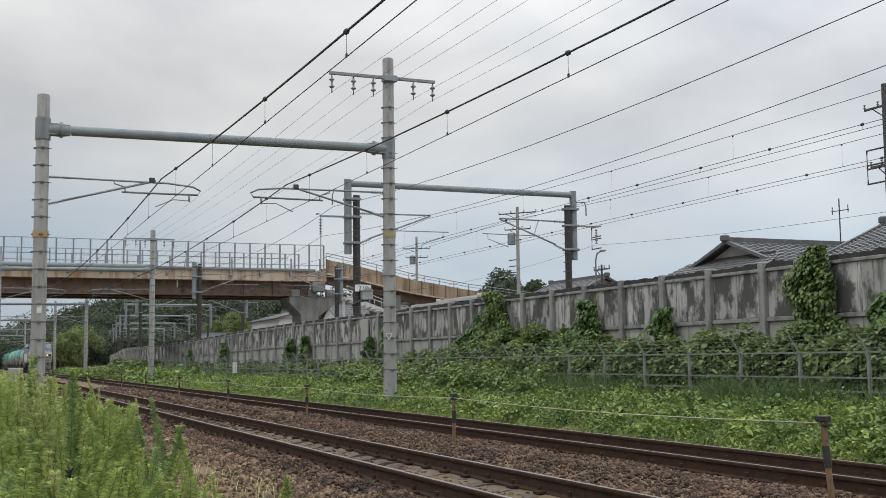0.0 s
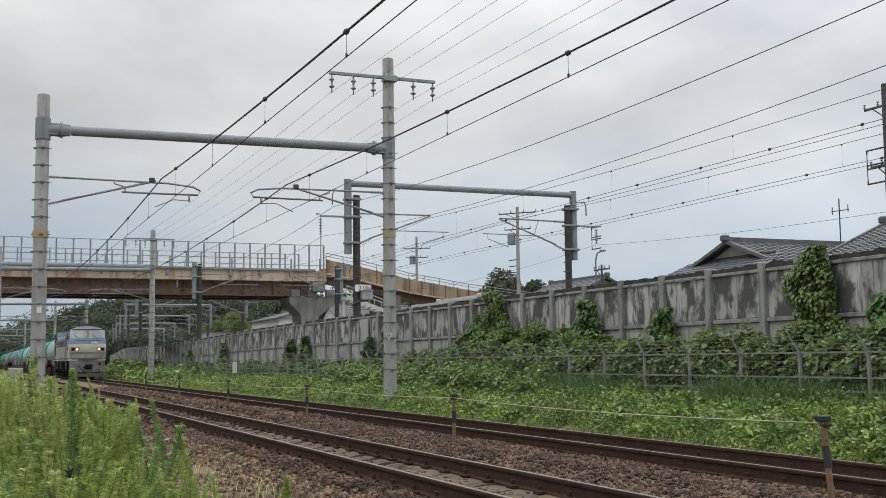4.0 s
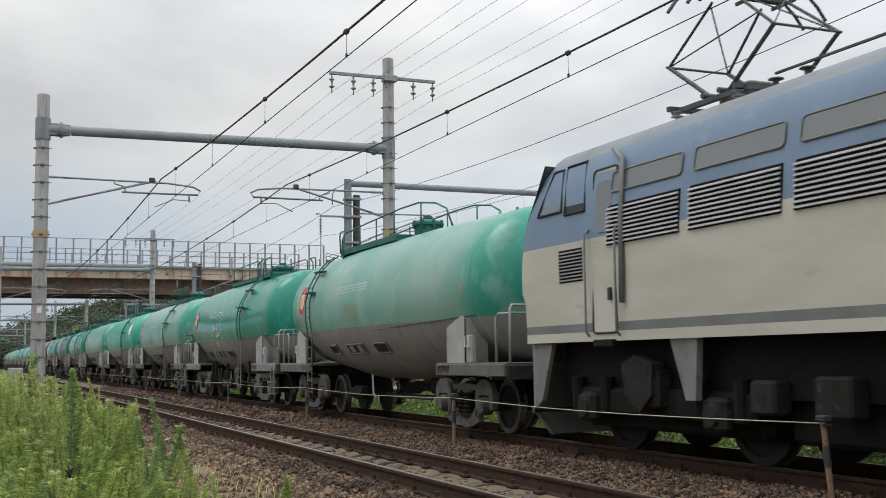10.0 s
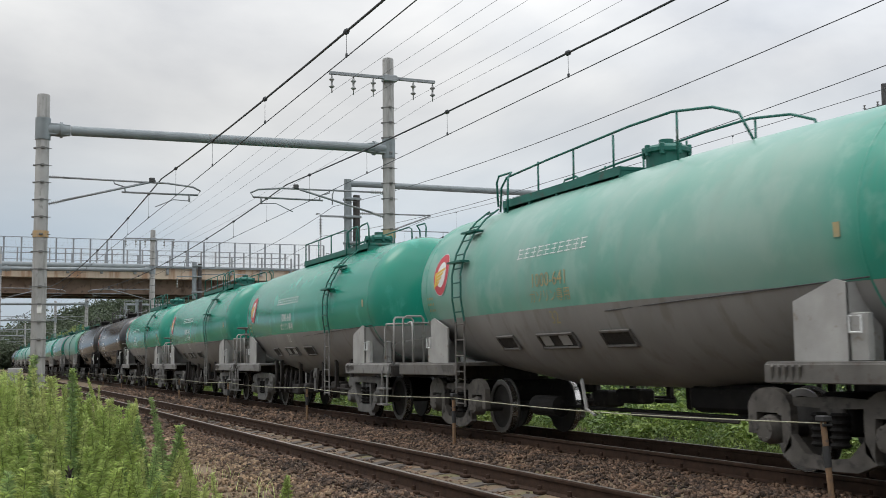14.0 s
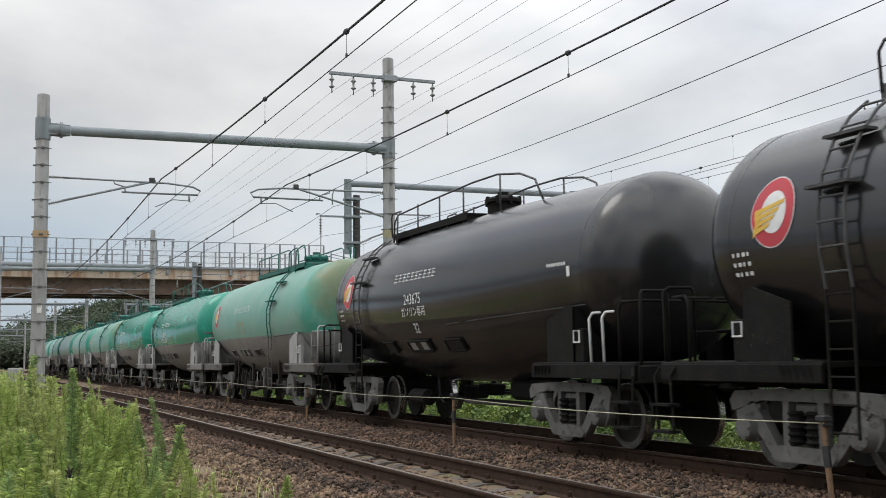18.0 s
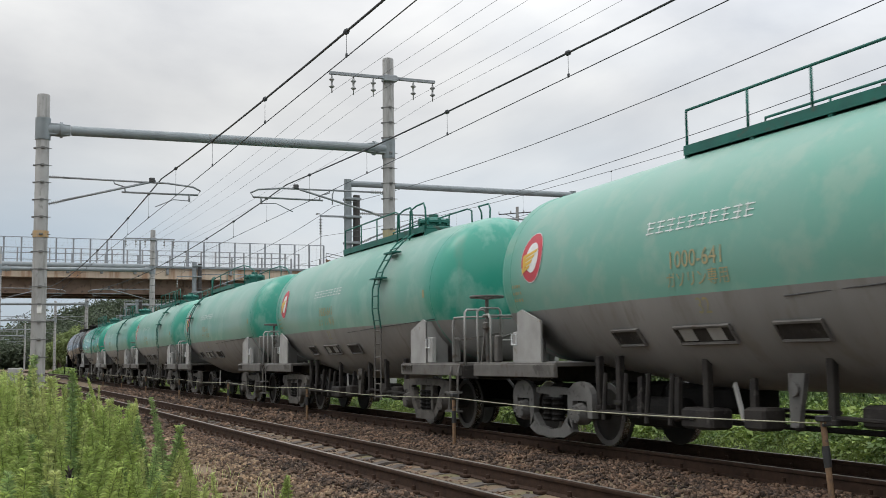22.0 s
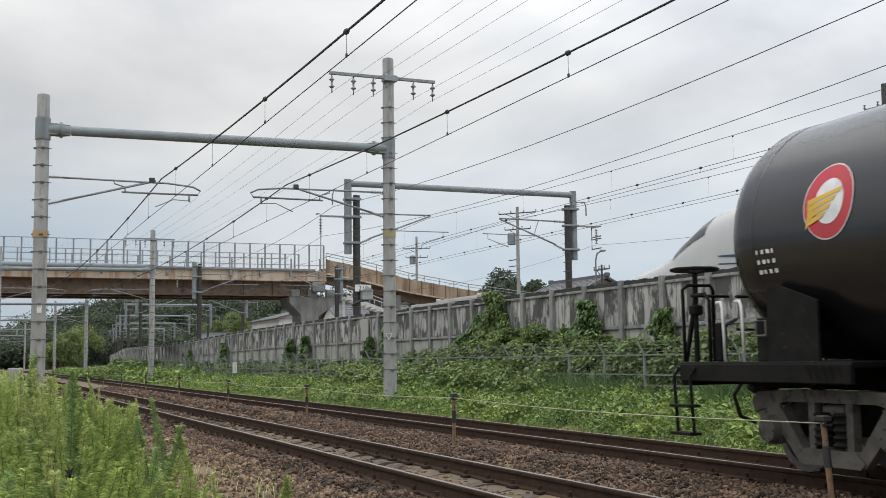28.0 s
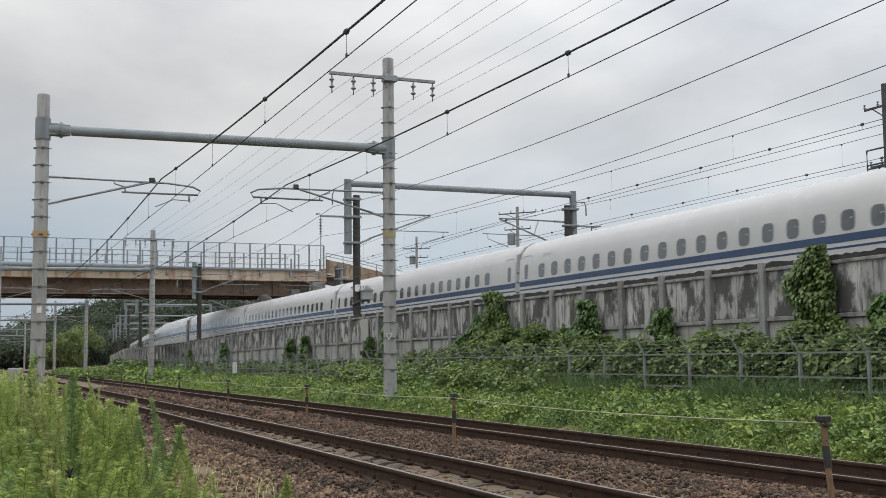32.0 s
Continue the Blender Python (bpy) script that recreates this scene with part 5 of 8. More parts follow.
def tank_rings(sides, lo_a, hi_a, closed):
    xs = [-6.02, -6.0, -5.99, -5.98, -5.97, -5.955, -5.93, -5.88, -5.80, -5.70, -5.55, -5.40, -5.20, -4.5, -3.6, -2.6, -1.7, -0.6, 0.6, 1.7, 2.6, 3.6, 4.5, 5.20, 5.40, 5.55, 5.70, 5.80, 5.88, 5.93, 5.955, 5.97, 5.98, 5.99, 6.0, 6.02]
    for x in xs:
        r, c = tank_r(x), tank_c(x)
        if abs(x) > 5.2:
            q = (abs(x) - 5.2) / 0.82
            r = 1.27 * (1 - q ** 2.6) ** (1 / 2.2) + 0.02
        yield x, r, c, [(x, r * math.cos(radians(lo_a + (hi_a - lo_a) * k / sides)), c + r * math.sin(radians(lo_a + (hi_a - lo_a) * k / sides))) for k in range(sides + (0 if closed else 1))]


Z_SPLIT = 1.87


def tank_half(upper):
    """The shell above or below the paint line."""
    bm = B()
    rings = []
    for x, r, c, _ in tank_rings(8, 0, 360, True):
        a = math.degrees(math.asin(max(-1.0, min(1.0, (Z_SPLIT - c) / r))))
        n = 30
        lo_a, hi_a = (a, 180 - a) if upper else (180 - a, 360 + a)
        rings.append([bm.verts.new((x, r * math.cos(radians(lo_a + (hi_a - lo_a) * k / n)), c + r * math.sin(radians(lo_a + (hi_a - lo_a) * k / n)))) for k in range(n + 1)])
    skin(bm, rings, False)
    if upper:
        bm.faces.new(rings[0][::-1])
        bm.faces.new(rings[-1])
    bmesh.ops.recalc_face_normals(bm, faces=bm.faces)
    return bm


def patch_on_tank(bm, poly, s, out=0.006):
    vs = [bm.verts.new(on_tank(x, z, s, out)) for x, z in poly]
    f = bm.faces.new(vs)
    f.normal_update()
    if f.normal.y * s < 0:
        f.normal_flip()
    return f


def ellipse(cx, cz, rx, rz, n=28):
    return [(cx + rx * math.cos(2 * math.pi * k / n), cz + rz * math.sin(2 * math.pi * k / n)) for k in range(n)]


def fan_on_tank(bm, cx, cz, rx, rz, s, out):
    """A round mark that follows the shell, in rings."""
    prev = None
    n = 32
    for q in (0.02, 0.5, 1.0):
        ring = [bm.verts.new(on_tank(x, z, s, out)) for x, z in ellipse(cx, cz, rx * q, rz * q, n)]
        if prev:
            for i in range(n):
                j = (i + 1) % n
                bm.faces.new((prev[i], prev[j], ring[j], ring[i]))
        else:
            bm.faces.new(ring)
        prev = ring
    bmesh.ops.recalc_face_normals(bm, faces=bm.faces)


M_TANKGREY = mat("tank_lower_grey", (0.275, 0.268, 0.258), (0.215, 0.209, 0.20), 1.1, 0.42, 0.0, 0.0, vary=0.05, wear=(0.20, 0.188, 0.172), wear_at=0.60, stretch=(1.6, 1.0, 0.25))
M_PLATE = mat("pale_grey_steel", (0.36, 0.355, 0.34), (0.27, 0.265, 0.25), 3.0, 0.6, 0.0, 0.08, wear=(0.20, 0.16, 0.12), wear_at=0.68)
M_BOGIE = mat("grey_bogie_paint", (0.148, 0.144, 0.136), (0.095, 0.092, 0.086), 4.0, 0.65, 0.1, 0.15, wear=(0.055, 0.05, 0.046), wear_at=0.62)
M_BOGIEDIRT = mat("dusty_bogie", (0.108, 0.098, 0.086), (0.06, 0.054, 0.047), 4.0, 0.75, 0.0, 0.15, wear=(0.036, 0.032, 0.03), wear_at=0.60)
M_SILL2 = mat("sill_grey", (0.215, 0.21, 0.20), (0.16, 0.155, 0.145), 3.0, 0.7, 0.0, 0.1, wear=(0.10, 0.092, 0.084), wear_at=0.62)
M_SILL = mat("sill_dirty_grey", (0.135, 0.127, 0.115), (0.085, 0.079, 0.072), 3.0, 0.7, 0.0, 0.1, wear=(0.08, 0.064, 0.052), wear_at=0.62)
M_TANKBLACK = mat("tank_black_paint", (0.010, 0.010, 0.0105), (0.016, 0.016, 0.0165), 1.2, 0.20, 0.0, 0.0, spec=0.6, wear=(0.03, 0.03, 0.03), wear_at=0.66, stretch=(0.7, 1, 0.5), vary=0.03)
M_GREEN = [mat("tank_green_" + n, a, b, 0.9, rough, 0.0, 0.0, wear=w, wear_at=at, stretch=(0.8, 1, 0.6), vary=0.04) for n, a, b, rough, w, at in (
    ("clean", (0.014, 0.245, 0.168), (0.018, 0.210, 0.148), 0.22, (0.05, 0.34, 0.26), 0.64),
    ("faded", (0.022, 0.255, 0.180), (0.035, 0.262, 0.192), 0.32, (0.135, 0.335, 0.265), 0.56),
    ("grimy", (0.055, 0.265, 0.195), (0.075, 0.255, 0.195), 0.48, (0.13, 0.27, 0.20), 0.56))]
streaked(M_GREEN[1], (0.10, 0.22, 0.165), 2.2, (1.0, 1.0, 0.14), 0.62, 0.5, 0.07)
M_GREENDARK = mat("walkway_green", (0.012, 0.13, 0.10), (0.010, 0.095, 0.075), 3.0, 0.55, 0.0, 0.06, wear=(0.05, 0.075, 0.06), wear_at=0.64)


def stained(m, tone, centre, reach):
    """Adds a cloudy rust stain round one end of the tank to a paint."""
    n, l = m.node_tree.nodes, m.node_tree.links
    p = n["Principled BSDF"]
    old = p.inputs["Base Color"].links[0].from_socket
    tc = n.new("ShaderNodeTexCoord")
    dist = n.new("ShaderNodeVectorMath")
    dist.operation = "DISTANCE"
    dist.inputs[1].default_value = centre
    l.new(tc.outputs["Object"], dist.inputs[0])
    nz = n.new("ShaderNodeTexNoise")
    nz.inputs["Scale"].default_value, nz.inputs["Detail"].default_value = 2.2, 6.0
    l.new(tc.outputs["Object"], nz.inputs["Vector"])
    ad = n.new("ShaderNodeMath")
    ad.operation = "MULTIPLY_ADD"
    ad.inputs[1].default_value = 0.9
    l.new(nz.outputs["Fac"], ad.inputs[0])
    l.new(dist.outputs["Value"], ad.inputs[2])
    mr = n.new("ShaderNodeMapRange")
    mr.inputs["From Min"].default_value, mr.inputs["From Max"].default_value = reach + 0.75, reach + 0.1
    mr.inputs["To Max"].default_value = 0.75
    l.new(ad.outputs[0], mr.inputs["Value"])
    mx = n.new("ShaderNodeMixRGB")
    mx.inputs[2].default_value = (*tone, 1)
    l.new(mr.outputs[0], mx.inputs[0])
    l.new(old, mx.inputs[1])
    l.new(mx.outputs[0], p.inputs["Base Color"])
    return m


def chalked(m, tone, most):
    """Weathered, chalky paint on the barrel between the end seams, in broad cloudy patches."""
    n, l = m.node_tree.nodes, m.node_tree.links
    p = n["Principled BSDF"]
    old = p.inputs["Base Color"].links[0].from_socket
    tc = n.new("ShaderNodeTexCoord")
    sep = n.new("ShaderNodeSeparateXYZ")
    l.new(tc.outputs["Object"], sep.inputs[0])
    ab = n.new("ShaderNodeMath")
    ab.operation = "ABSOLUTE"
    l.new(sep.outputs["X"], ab.inputs[0])
    ends = n.new("ShaderNodeMapRange")
    ends.inputs["From Min"].default_value, ends.inputs["From Max"].default_value = 5.25, 4.7
    l.new(ab.outputs[0], ends.inputs["Value"])
    nz = n.new("ShaderNodeTexNoise")
    nz.inputs["Scale"].default_value, nz.inputs["Detail"].default_value = 0.55, 5.0
    l.new(tc.outputs["Object"], nz.inputs["Vector"])
    mr = n.new("ShaderNodeMapRange")
    mr.inputs["From Min"].default_value, mr.inputs["From Max"].default_value = 0.34, 0.62
    mr.inputs["To Min"].default_value, mr.inputs["To Max"].default_value = 0.25, most
    l.new(nz.outputs["Fac"], mr.inputs["Value"])
    f = n.new("ShaderNodeMath")
    f.operation = "MULTIPLY"
    l.new(ends.outputs[0], f.inputs[0])
    l.new(mr.outputs[0], f.inputs[1])
    mx = n.new("ShaderNodeMixRGB")
    mx.inputs[2].default_value = (*tone, 1)
    l.new(f.outputs[0], mx.inputs[0])
    l.new(old, mx.inputs[1])
    l.new(mx.outputs[0], p.inputs["Base Color"])
    return m


chalked(M_GREEN[1], (0.27, 0.37, 0.32), 0.72)
M_GREENRUST = stained(mat("tank_green_rust", (0.05, 0.30, 0.22), (0.10, 0.30, 0.23), 0.9, 0.40, 0.0, 0.0, wear=(0.15, 0.33, 0.25), wear_at=0.56, vary=0.04), (0.145, 0.125, 0.045), (5.9, -0.1, 3.05), 1.0)
chalked(M_GREENRUST, (0.25, 0.36, 0.31), 0.6)
M_DISCRUST = stained(mat("tank_green_worn", (0.025, 0.32, 0.225), (0.03, 0.28, 0.20), 0.9, 0.34, 0.0, 0.0, vary=0.04), (0.22, 0.17, 0.04), (5.85, 0.1, 2.95), 0.62)
M_RED = mat("faded_red_paint", (0.50, 0.035, 0.055), (0.42, 0.05, 0.06), 6.0, 0.5, bump=0.0)
M_GOLD = mat("faded_gold_paint", (0.66, 0.42, 0.05), (0.58, 0.37, 0.06), 6.0, 0.5, bump=0.0)


def slab(bm, pts, s, ya, yb):
    """A plate cut to an outline in x and z, between two distances from the centre line."""
    rings = [[bm.verts.new((x, s * yy, z)) for x, z in pts] for yy in (ya, yb)]
    skin(bm, rings, True, True, True)
    bmesh.ops.recalc_face_normals(bm, faces=bm.faces)


def truss_frame(bm, cx, s, y):
    """Cast truss side frame: straight top chord, two struts down to a short spring seat."""
    ya, yb = y, y - 0.11
    slab(bm, [(cx + x, z) for x, z in ((-1.10, 0.62), (-1.14, 0.74), (-1.05, 0.83), (-0.5, 0.86), (0.5, 0.86), (1.05, 0.83), (1.14, 0.74), (1.10, 0.62), (0.62, 0.74), (-0.62, 0.74))], s, ya, yb)
    slab(bm, [(cx + x, z) for x, z in ((-0.40, 0.14), (-0.46, 0.20), (-0.34, 0.30), (0.34, 0.30), (0.46, 0.20), (0.40, 0.14))], s, ya + 0.02, yb)
    for q in (-1, 1):
        slab(bm, [(cx + q * x, z) for x, z in ((0.92, 0.66), (0.74, 0.74), (0.33, 0.22), (0.44, 0.15))], s, ya, yb)
        slab(bm, [(cx + q * x, z) for x, z in ((0.30, 0.76), (0.21, 0.76), (0.21, 0.28), (0.30, 0.28))], s, ya - 0.01, yb)
        slab(bm, [(cx + q * x, z) for x, z in ((1.06, 0.64), (0.66, 0.70), (0.66, 0.50), (0.72, 0.32), (0.96, 0.32), (1.04, 0.44))], s, ya - 0.02, yb - 0.02)


def pedestal_frame(bm, cx, s, y):
    """Pressed side frame: two round-topped pedestals joined by a low fish-belly beam."""
    ya, yb = y + 0.01, y - 0.08
    for q in (-1, 1):
        hood = [(0.50, 0.30), (0.50, 0.66)] + [(0.83 - 0.33 * math.cos(radians(a)), 0.66 + 0.22 * math.sin(radians(a))) for a in (15, 40, 65, 90, 115, 140, 165)] + [(1.16, 0.66), (1.16, 0.40), (1.04, 0.40), (1.02, 0.62), (0.64, 0.62), (0.62, 0.22)]
        slab(bm, [(cx + q * x, z) for x, z in hood], s, ya, yb)
        slab(bm, [(cx + q * x, z) for x, z in ((0.64, 0.20), (0.50, 0.42), (0.30, 0.24), (0.0, 0.20), (0.0, 0.10), (0.40, 0.11))], s, ya, yb)
        slab(bm, [(cx + q * x, z) for x, z in ((0.52, 0.78), (0.52, 0.70), (0.0, 0.68), (0.0, 0.80))], s, ya - 0.05, yb - 0.02)


def build_wagon(style):
    new_type = style in ("worn", "clean_turned", "black")
    pedestal = style in ("worn", "clean_turned", "rust", "faded_pedestal")
    style = {"worn": "faded", "clean_turned": "clean", "faded_pedestal": "faded"}.get(style, style)
    black = style.startswith("black")
    label = {"black": "black tank wagon with white lettering and a red emblem", "black_last": "black tank wagon with a red emblem at the tail", "clean": "bright green tank wagon with a grey belly",
             "faded": "faded green tank wagon with a grey belly", "rust": "green tank wagon with a rust-stained end and grey belly", "disc": "green tank wagon with a white disc and a rusty end"}[style]
    wg = empty("tank_wagon", (0, 0, 0), label, "tank wagon", "freight train wagons")
    up = M_TANKBLACK if black else {"clean": M_GREEN[0], "faded": M_GREEN[1], "rust": M_GREENRUST, "disc": M_DISCRUST}[style]
    low = M_TANKBLACK if black else M_TANKGREY
    deck = M_UNDER if black else M_PLATE
    trim = M_UNDER if black else M_GREENDARK
    sill_m = M_UNDER if black else (M_SILL2 if style == "clean" else M_SILL)
    bogie_m = M_BOGIE if style in ("clean", "rust", "black") else M_BOGIEDIRT
    rail_m = M_DARKST if black else M_GREENDARK
    tank = part("tank_shell", tank_half(True), up, wg, "black upper tank shell" if black else "green upper tank shell", angle=40)
    part("tank_belly", tank_half(False), low, wg, "black tank belly" if black else "grey tank belly", angle=40)
    for x in (-5.2, -2.95, 2.95, 5.2):
        bm = B()
        lathe(bm, [(1.266, x - 0.02), (1.275, x - 0.012), (1.275, x + 0.012), (1.266, x + 0.02)], (0, 0, tank_c(x)), "x", 48, False, False)
        part("weld_seam", bm, up, tank, smooth=True)
    # walkway, dome and handrails on top
    w0, w1, dome = (-0.20, 3.40, -0.38) if new_type else (-1.65, 3.40, 2.35)
    bm = B()
    box(bm, (w0, -0.62, 3.70), (w1, 0.62, 3.76), 0.01)
    for i in range(5):
        x = w0 + (w1 - w0 - 0.06) * i / 4
        for s in (-1, 1):
            rings = [[bm.verts.new((x + dx, s * y, z)) for y, z in ((0.62, 3.70), (0.30, 3.70), (0.62, 3.44))] for dx in (0.0, 0.06)]
            skin(bm, rings, True, True, True)
    for s in (-1, 1):
        bar(bm, (w0, s * 0.62, 3.70), (w1, s * 0.62, 3.70), 0.03, 0.12)
    part("walkway", bm, trim, wg, "dark walkway on top of the tank")
    bm = B()
    lathe(bm, [(0.28, 3.62), (0.28, 3.92), (0.33, 3.93), (0.33, 3.98), (0.27, 4.02), (0.10, 4.06), (0.10, 4.12)], (dome, 0, 0), "z", 20)
    for k in range(8):
        a = 2 * math.pi * k / 8
        box(bm, (dome + 0.30 * math.cos(a) - 0.03, 0.30 * math.sin(a) - 0.03, 3.88), (dome + 0.30 * math.cos(a) + 0.03, 0.30 * math.sin(a) + 0.03, 4.03), 0.008)
    part("filling_dome", bm, trim, wg, "bolted filling dome")
    for s in (-1, 1):
        bm = B()
        if new_type:
            tube(bm, [(w1 + 0.15, s * 0.6, 3.60), (w1 + 0.1, s * 0.6, 4.0), (w1 - 0.1, s * 0.6, 4.14), (1.8, s * 0.6, 4.20), (-0.4, s * 0.6, 4.26), (-1.4, s * 0.6, 4.25), (-2.2, s * 0.58, 4.14), (-2.65, s * 0.55, 3.98), (-2.85, s * 0.52, 3.64)], 0.018, 6)
            for x in (2.2, 1.1, 0.0, -1.5):
                tube(bm, [(x, s * 0.6, 3.62), (x, s * 0.6, 4.22)], 0.016, 6)
        else:
            re = 1.95 if s < 0 else 2.9
            tube(bm, [(w0 + 0.03, s * 0.6, 3.74), (w0 + 0.03, s * 0.6, 4.20), (re - 0.2, s * 0.6, 4.22), (re, s * 0.6, 4.16), (re + 0.03, s * 0.6, 3.74)], 0.018, 6)
            for x in (-0.45, 0.6) if s < 0 else (-0.45, 0.6, 1.75):
                tube(bm, [(x, s * 0.6, 3.74), (x, s * 0.6, 4.21)], 0.016, 6)
        part("top_handrail", bm, rail_m, wg, smooth=True)
        for x in ((3.05,) if new_type else ((2.15, 2.85) if s < 0 else (3.15,))):
            bm = B()
            tube(bm, [(x, s * 0.72, 3.45), (x, s * 0.70, 4.10), (x + 0.08, s * 0.60, 4.20), (x + 0.5, s * 0.62, 4.20), (x + 0.58, s * 0.62, 4.10), (x + 0.58, s * 0.6, 3.70)], 0.018, 6)
            part("ladder_handhold", bm, rail_m, wg, smooth=True)
        lx = 2.98 if s < 0 else 3.45
        bm = B()
        path = []
        for z in (1.80, 2.15, 2.55, 2.9, 3.2, 3.45, 3.62):
            p = on_tank(lx, max(z, 1.9), s, 0.10)
            path.append((lx + (0.0 if z < 2.6 else (z - 2.6) * 0.06), p[1], z))
        for dx in (-0.17, 0.17):
            tube(bm, [(x + dx, y, z) for x, y, z in path], 0.016, 6)
        for i in range(14):
            z = 1.95 + i * 0.23
            if z > 3.6:
                break
            x = lx + (0.0 if z < 2.6 else (z - 2.6) * 0.06)
            y = on_tank(lx, max(z, 1.9), s, 0.10)[1]
            tube(bm, [(x - 0.17, y, z), (x + 0.17, y, z)], 0.012, 6)
        for z in (2.75, 3.25):
            y = on_tank(lx, z, s, 0.02)[1]
            x = lx + (z - 2.6) * 0.06
            box(bm, (x - 0.25, min(y, y + s * 0.16), z - 0.015), (x + 0.3, max(y, y + s * 0.16), z + 0.015))
        part("ladder", bm, rail_m, wg, "steel ladder up the tank side")
        bm = B()
        for dx in (-0.17, 0.17):
            tube(bm, [(lx + dx, on_tank(lx, 1.9, s, 0.10)[1], 0.45), (lx + dx, on_tank(lx, 1.9, s, 0.10)[1], 1.80)], 0.016, 6)
        for i in range(6):
            tube(bm, [(lx - 0.17, on_tank(lx, 1.9, s, 0.10)[1], 0.5 + i * 0.25), (lx + 0.17, on_tank(lx, 1.9, s, 0.10)[1], 0.5 + i * 0.25)], 0.011, 6)
        part("lower_ladder", bm, sill_m, wg, "grey lower ladder")
        # marks: the emblem stands to the left of whoever looks at this side
        m = 1 if s < 0 else -1
        bm = B()
        ex = -4.02 if style == "black_last" else -4.45
        fan_on_tank(bm, ex * m, 2.62, 0.35, 0.36, s, 0.007)
        part("emblem_rim", bm, M_WHITE, wg, "thin white rim of the emblem", smooth=True)
        bm = B()
        fan_on_tank(bm, ex * m, 2.62, 0.338, 0.348, s, 0.009)
        em = part("emblem", bm, M_RED, wg, "round red and white emblem", smooth=True)
        bm = B()
        fan_on_tank(bm, (ex + 0.02) * m, 2.62, 0.20, 0.215, s, 0.012)
        part("emblem_centre", bm, M_WHITE, em, smooth=True)
        for i in range(4):
            za, zb = 2.66 - i * 0.062, 2.74 - i * 0.072
            xa, xb = ex - 0.27 + i * 0.012, ex + 0.19 - i * 0.07
            bm = B()
            patch_on_tank(bm, [(xa * m, za), (xb * m, zb), ((xb - 0.02) * m, zb - 0.045), (xa * m, za - 0.055)], s, 0.016)
            part("emblem_bar", bm, M_GOLD, em)
        bm = B()
        patch_on_tank(bm, [((ex - 0.28) * m, 2.66), ((ex - 0.16) * m, 2.68), ((ex - 0.20) * m, 2.46), ((ex - 0.30) * m, 2.38)], s, 0.015)
        part("emblem_stem", bm, M_GOLD, em)
        if style == "disc" and s < 0:
            bm = B()
            fan_on_tank(bm, 4.58, 2.84, 0.31, 0.27, s, 0.008)
            part("white_disc", bm, M_WHITE, wg, "plain white disc", smooth=True)
        letter = M_WHITE if style in ("black", "black_last", "disc", "clean") else M_PALELET
        tx = -0.32 * m
        bm = B()
        for i in range(10):
            x = tx + (-0.98 + i * 0.198) * m
            for q in range(3):
                patch_on_tank(bm, [(x + 0.02 * (q % 2) * m, 2.60 + q * 0.062), (x + 0.15 * m, 2.60 + q * 0.062), (x + 0.15 * m, 2.613 + q * 0.062), (x + 0.02 * (q % 2) * m, 2.613 + q * 0.062)], s, 0.007)
            patch_on_tank(bm, [(x + (0.03 + 0.03 * (i % 3)) * m, 2.59), (x + (0.044 + 0.03 * (i % 3)) * m, 2.59), (x + (0.044 + 0.03 * (i % 3)) * m, 2.75), (x + (0.03 + 0.03 * (i % 3)) * m, 2.75)], s, 0.009)
        part("owner_lettering", bm, M_WHITE, wg, "row of white lettering bars")
        number = {"black": "243650", "black_last": "243650", "disc": "243757"}.get(style, "1000-641")

        def bend(z0):
            return lambda x, z: on_tank(tx + x * m, z0 + z, s, 0.008)
        part("wagon_number", text_mesh(number, 0.27, letter, bend(2.17)), None, wg, "painted wagon number")
        part("load_note", text_mesh("ガソリン専用", 0.19, letter, bend(1.97)), None, wg, "painted load note")
        part("load_figure", text_mesh("32", 0.25, letter, bend(1.66)), None, wg, "painted load figure")
        bm = B()
        for i in range(8 if style in ("black", "black_last", "disc") else 0):
            x = (4.40 + i * 0.062) * m
            patch_on_tank(bm, [(x, 2.44), (x + 0.042 * m, 2.44), (x + 0.042 * m, 2.485), (x, 2.485)], s, 0.007)
        patch_on_tank(bm, [(4.90 * m, 2.28), (4.98 * m, 2.28), (4.98 * m, 2.42), (4.90 * m, 2.42)], s, 0.007)
        tagged(part("stencil_mark", bm, M_PALELET if not black and style != "disc" else M_WHITE, wg), kind="stuff")
        bm = B()
        for i in range(3):
            x = (-5.18 + i * 0.0) * m
            for j in range(4):
                xx = x + (j * 0.085 + 0.03) * m
                patch_on_tank(bm, [(xx, 2.22 - i * 0.10), (xx + (0.035 + 0.012 * ((i + j) % 3)) * m, 2.22 - i * 0.10), (xx + (0.035 + 0.012 * ((i + j) % 3)) * m, 2.262 - i * 0.10), (xx, 2.262 - i * 0.10)], s, 0.007)
        tagged(part("stencil_mark", bm, M_WHITE if black else M_PALELET, wg), kind="stuff")
        for i, hx in enumerate((-2.1, -0.5, 1.05)):
            bm = B()
            w = 0.34 if i != 1 else 0.5
            p = [on_tank((hx + a) * m, z, s, 0.03) for a, z in ((-w, 1.34), (w, 1.34), (w, 1.52), (-w, 1.52))]
            tube(bm, p + [p[0], p[1]], 0.022, 5, False)
            hold = part("card_holder", bm, M_SILL if not black else M_UNDER, wg, "framed document holder")
            bm = B()
            g = [[bm.verts.new(on_tank((hx + a) * m, z, s, 0.022)) for a in np.linspace(-w, w, 5)] for z in (1.34, 1.43, 1.52)]
            skin(bm, g, False)
            part("holder_back", bm, M_UNDERGREY, hold, "dark back of the holder")
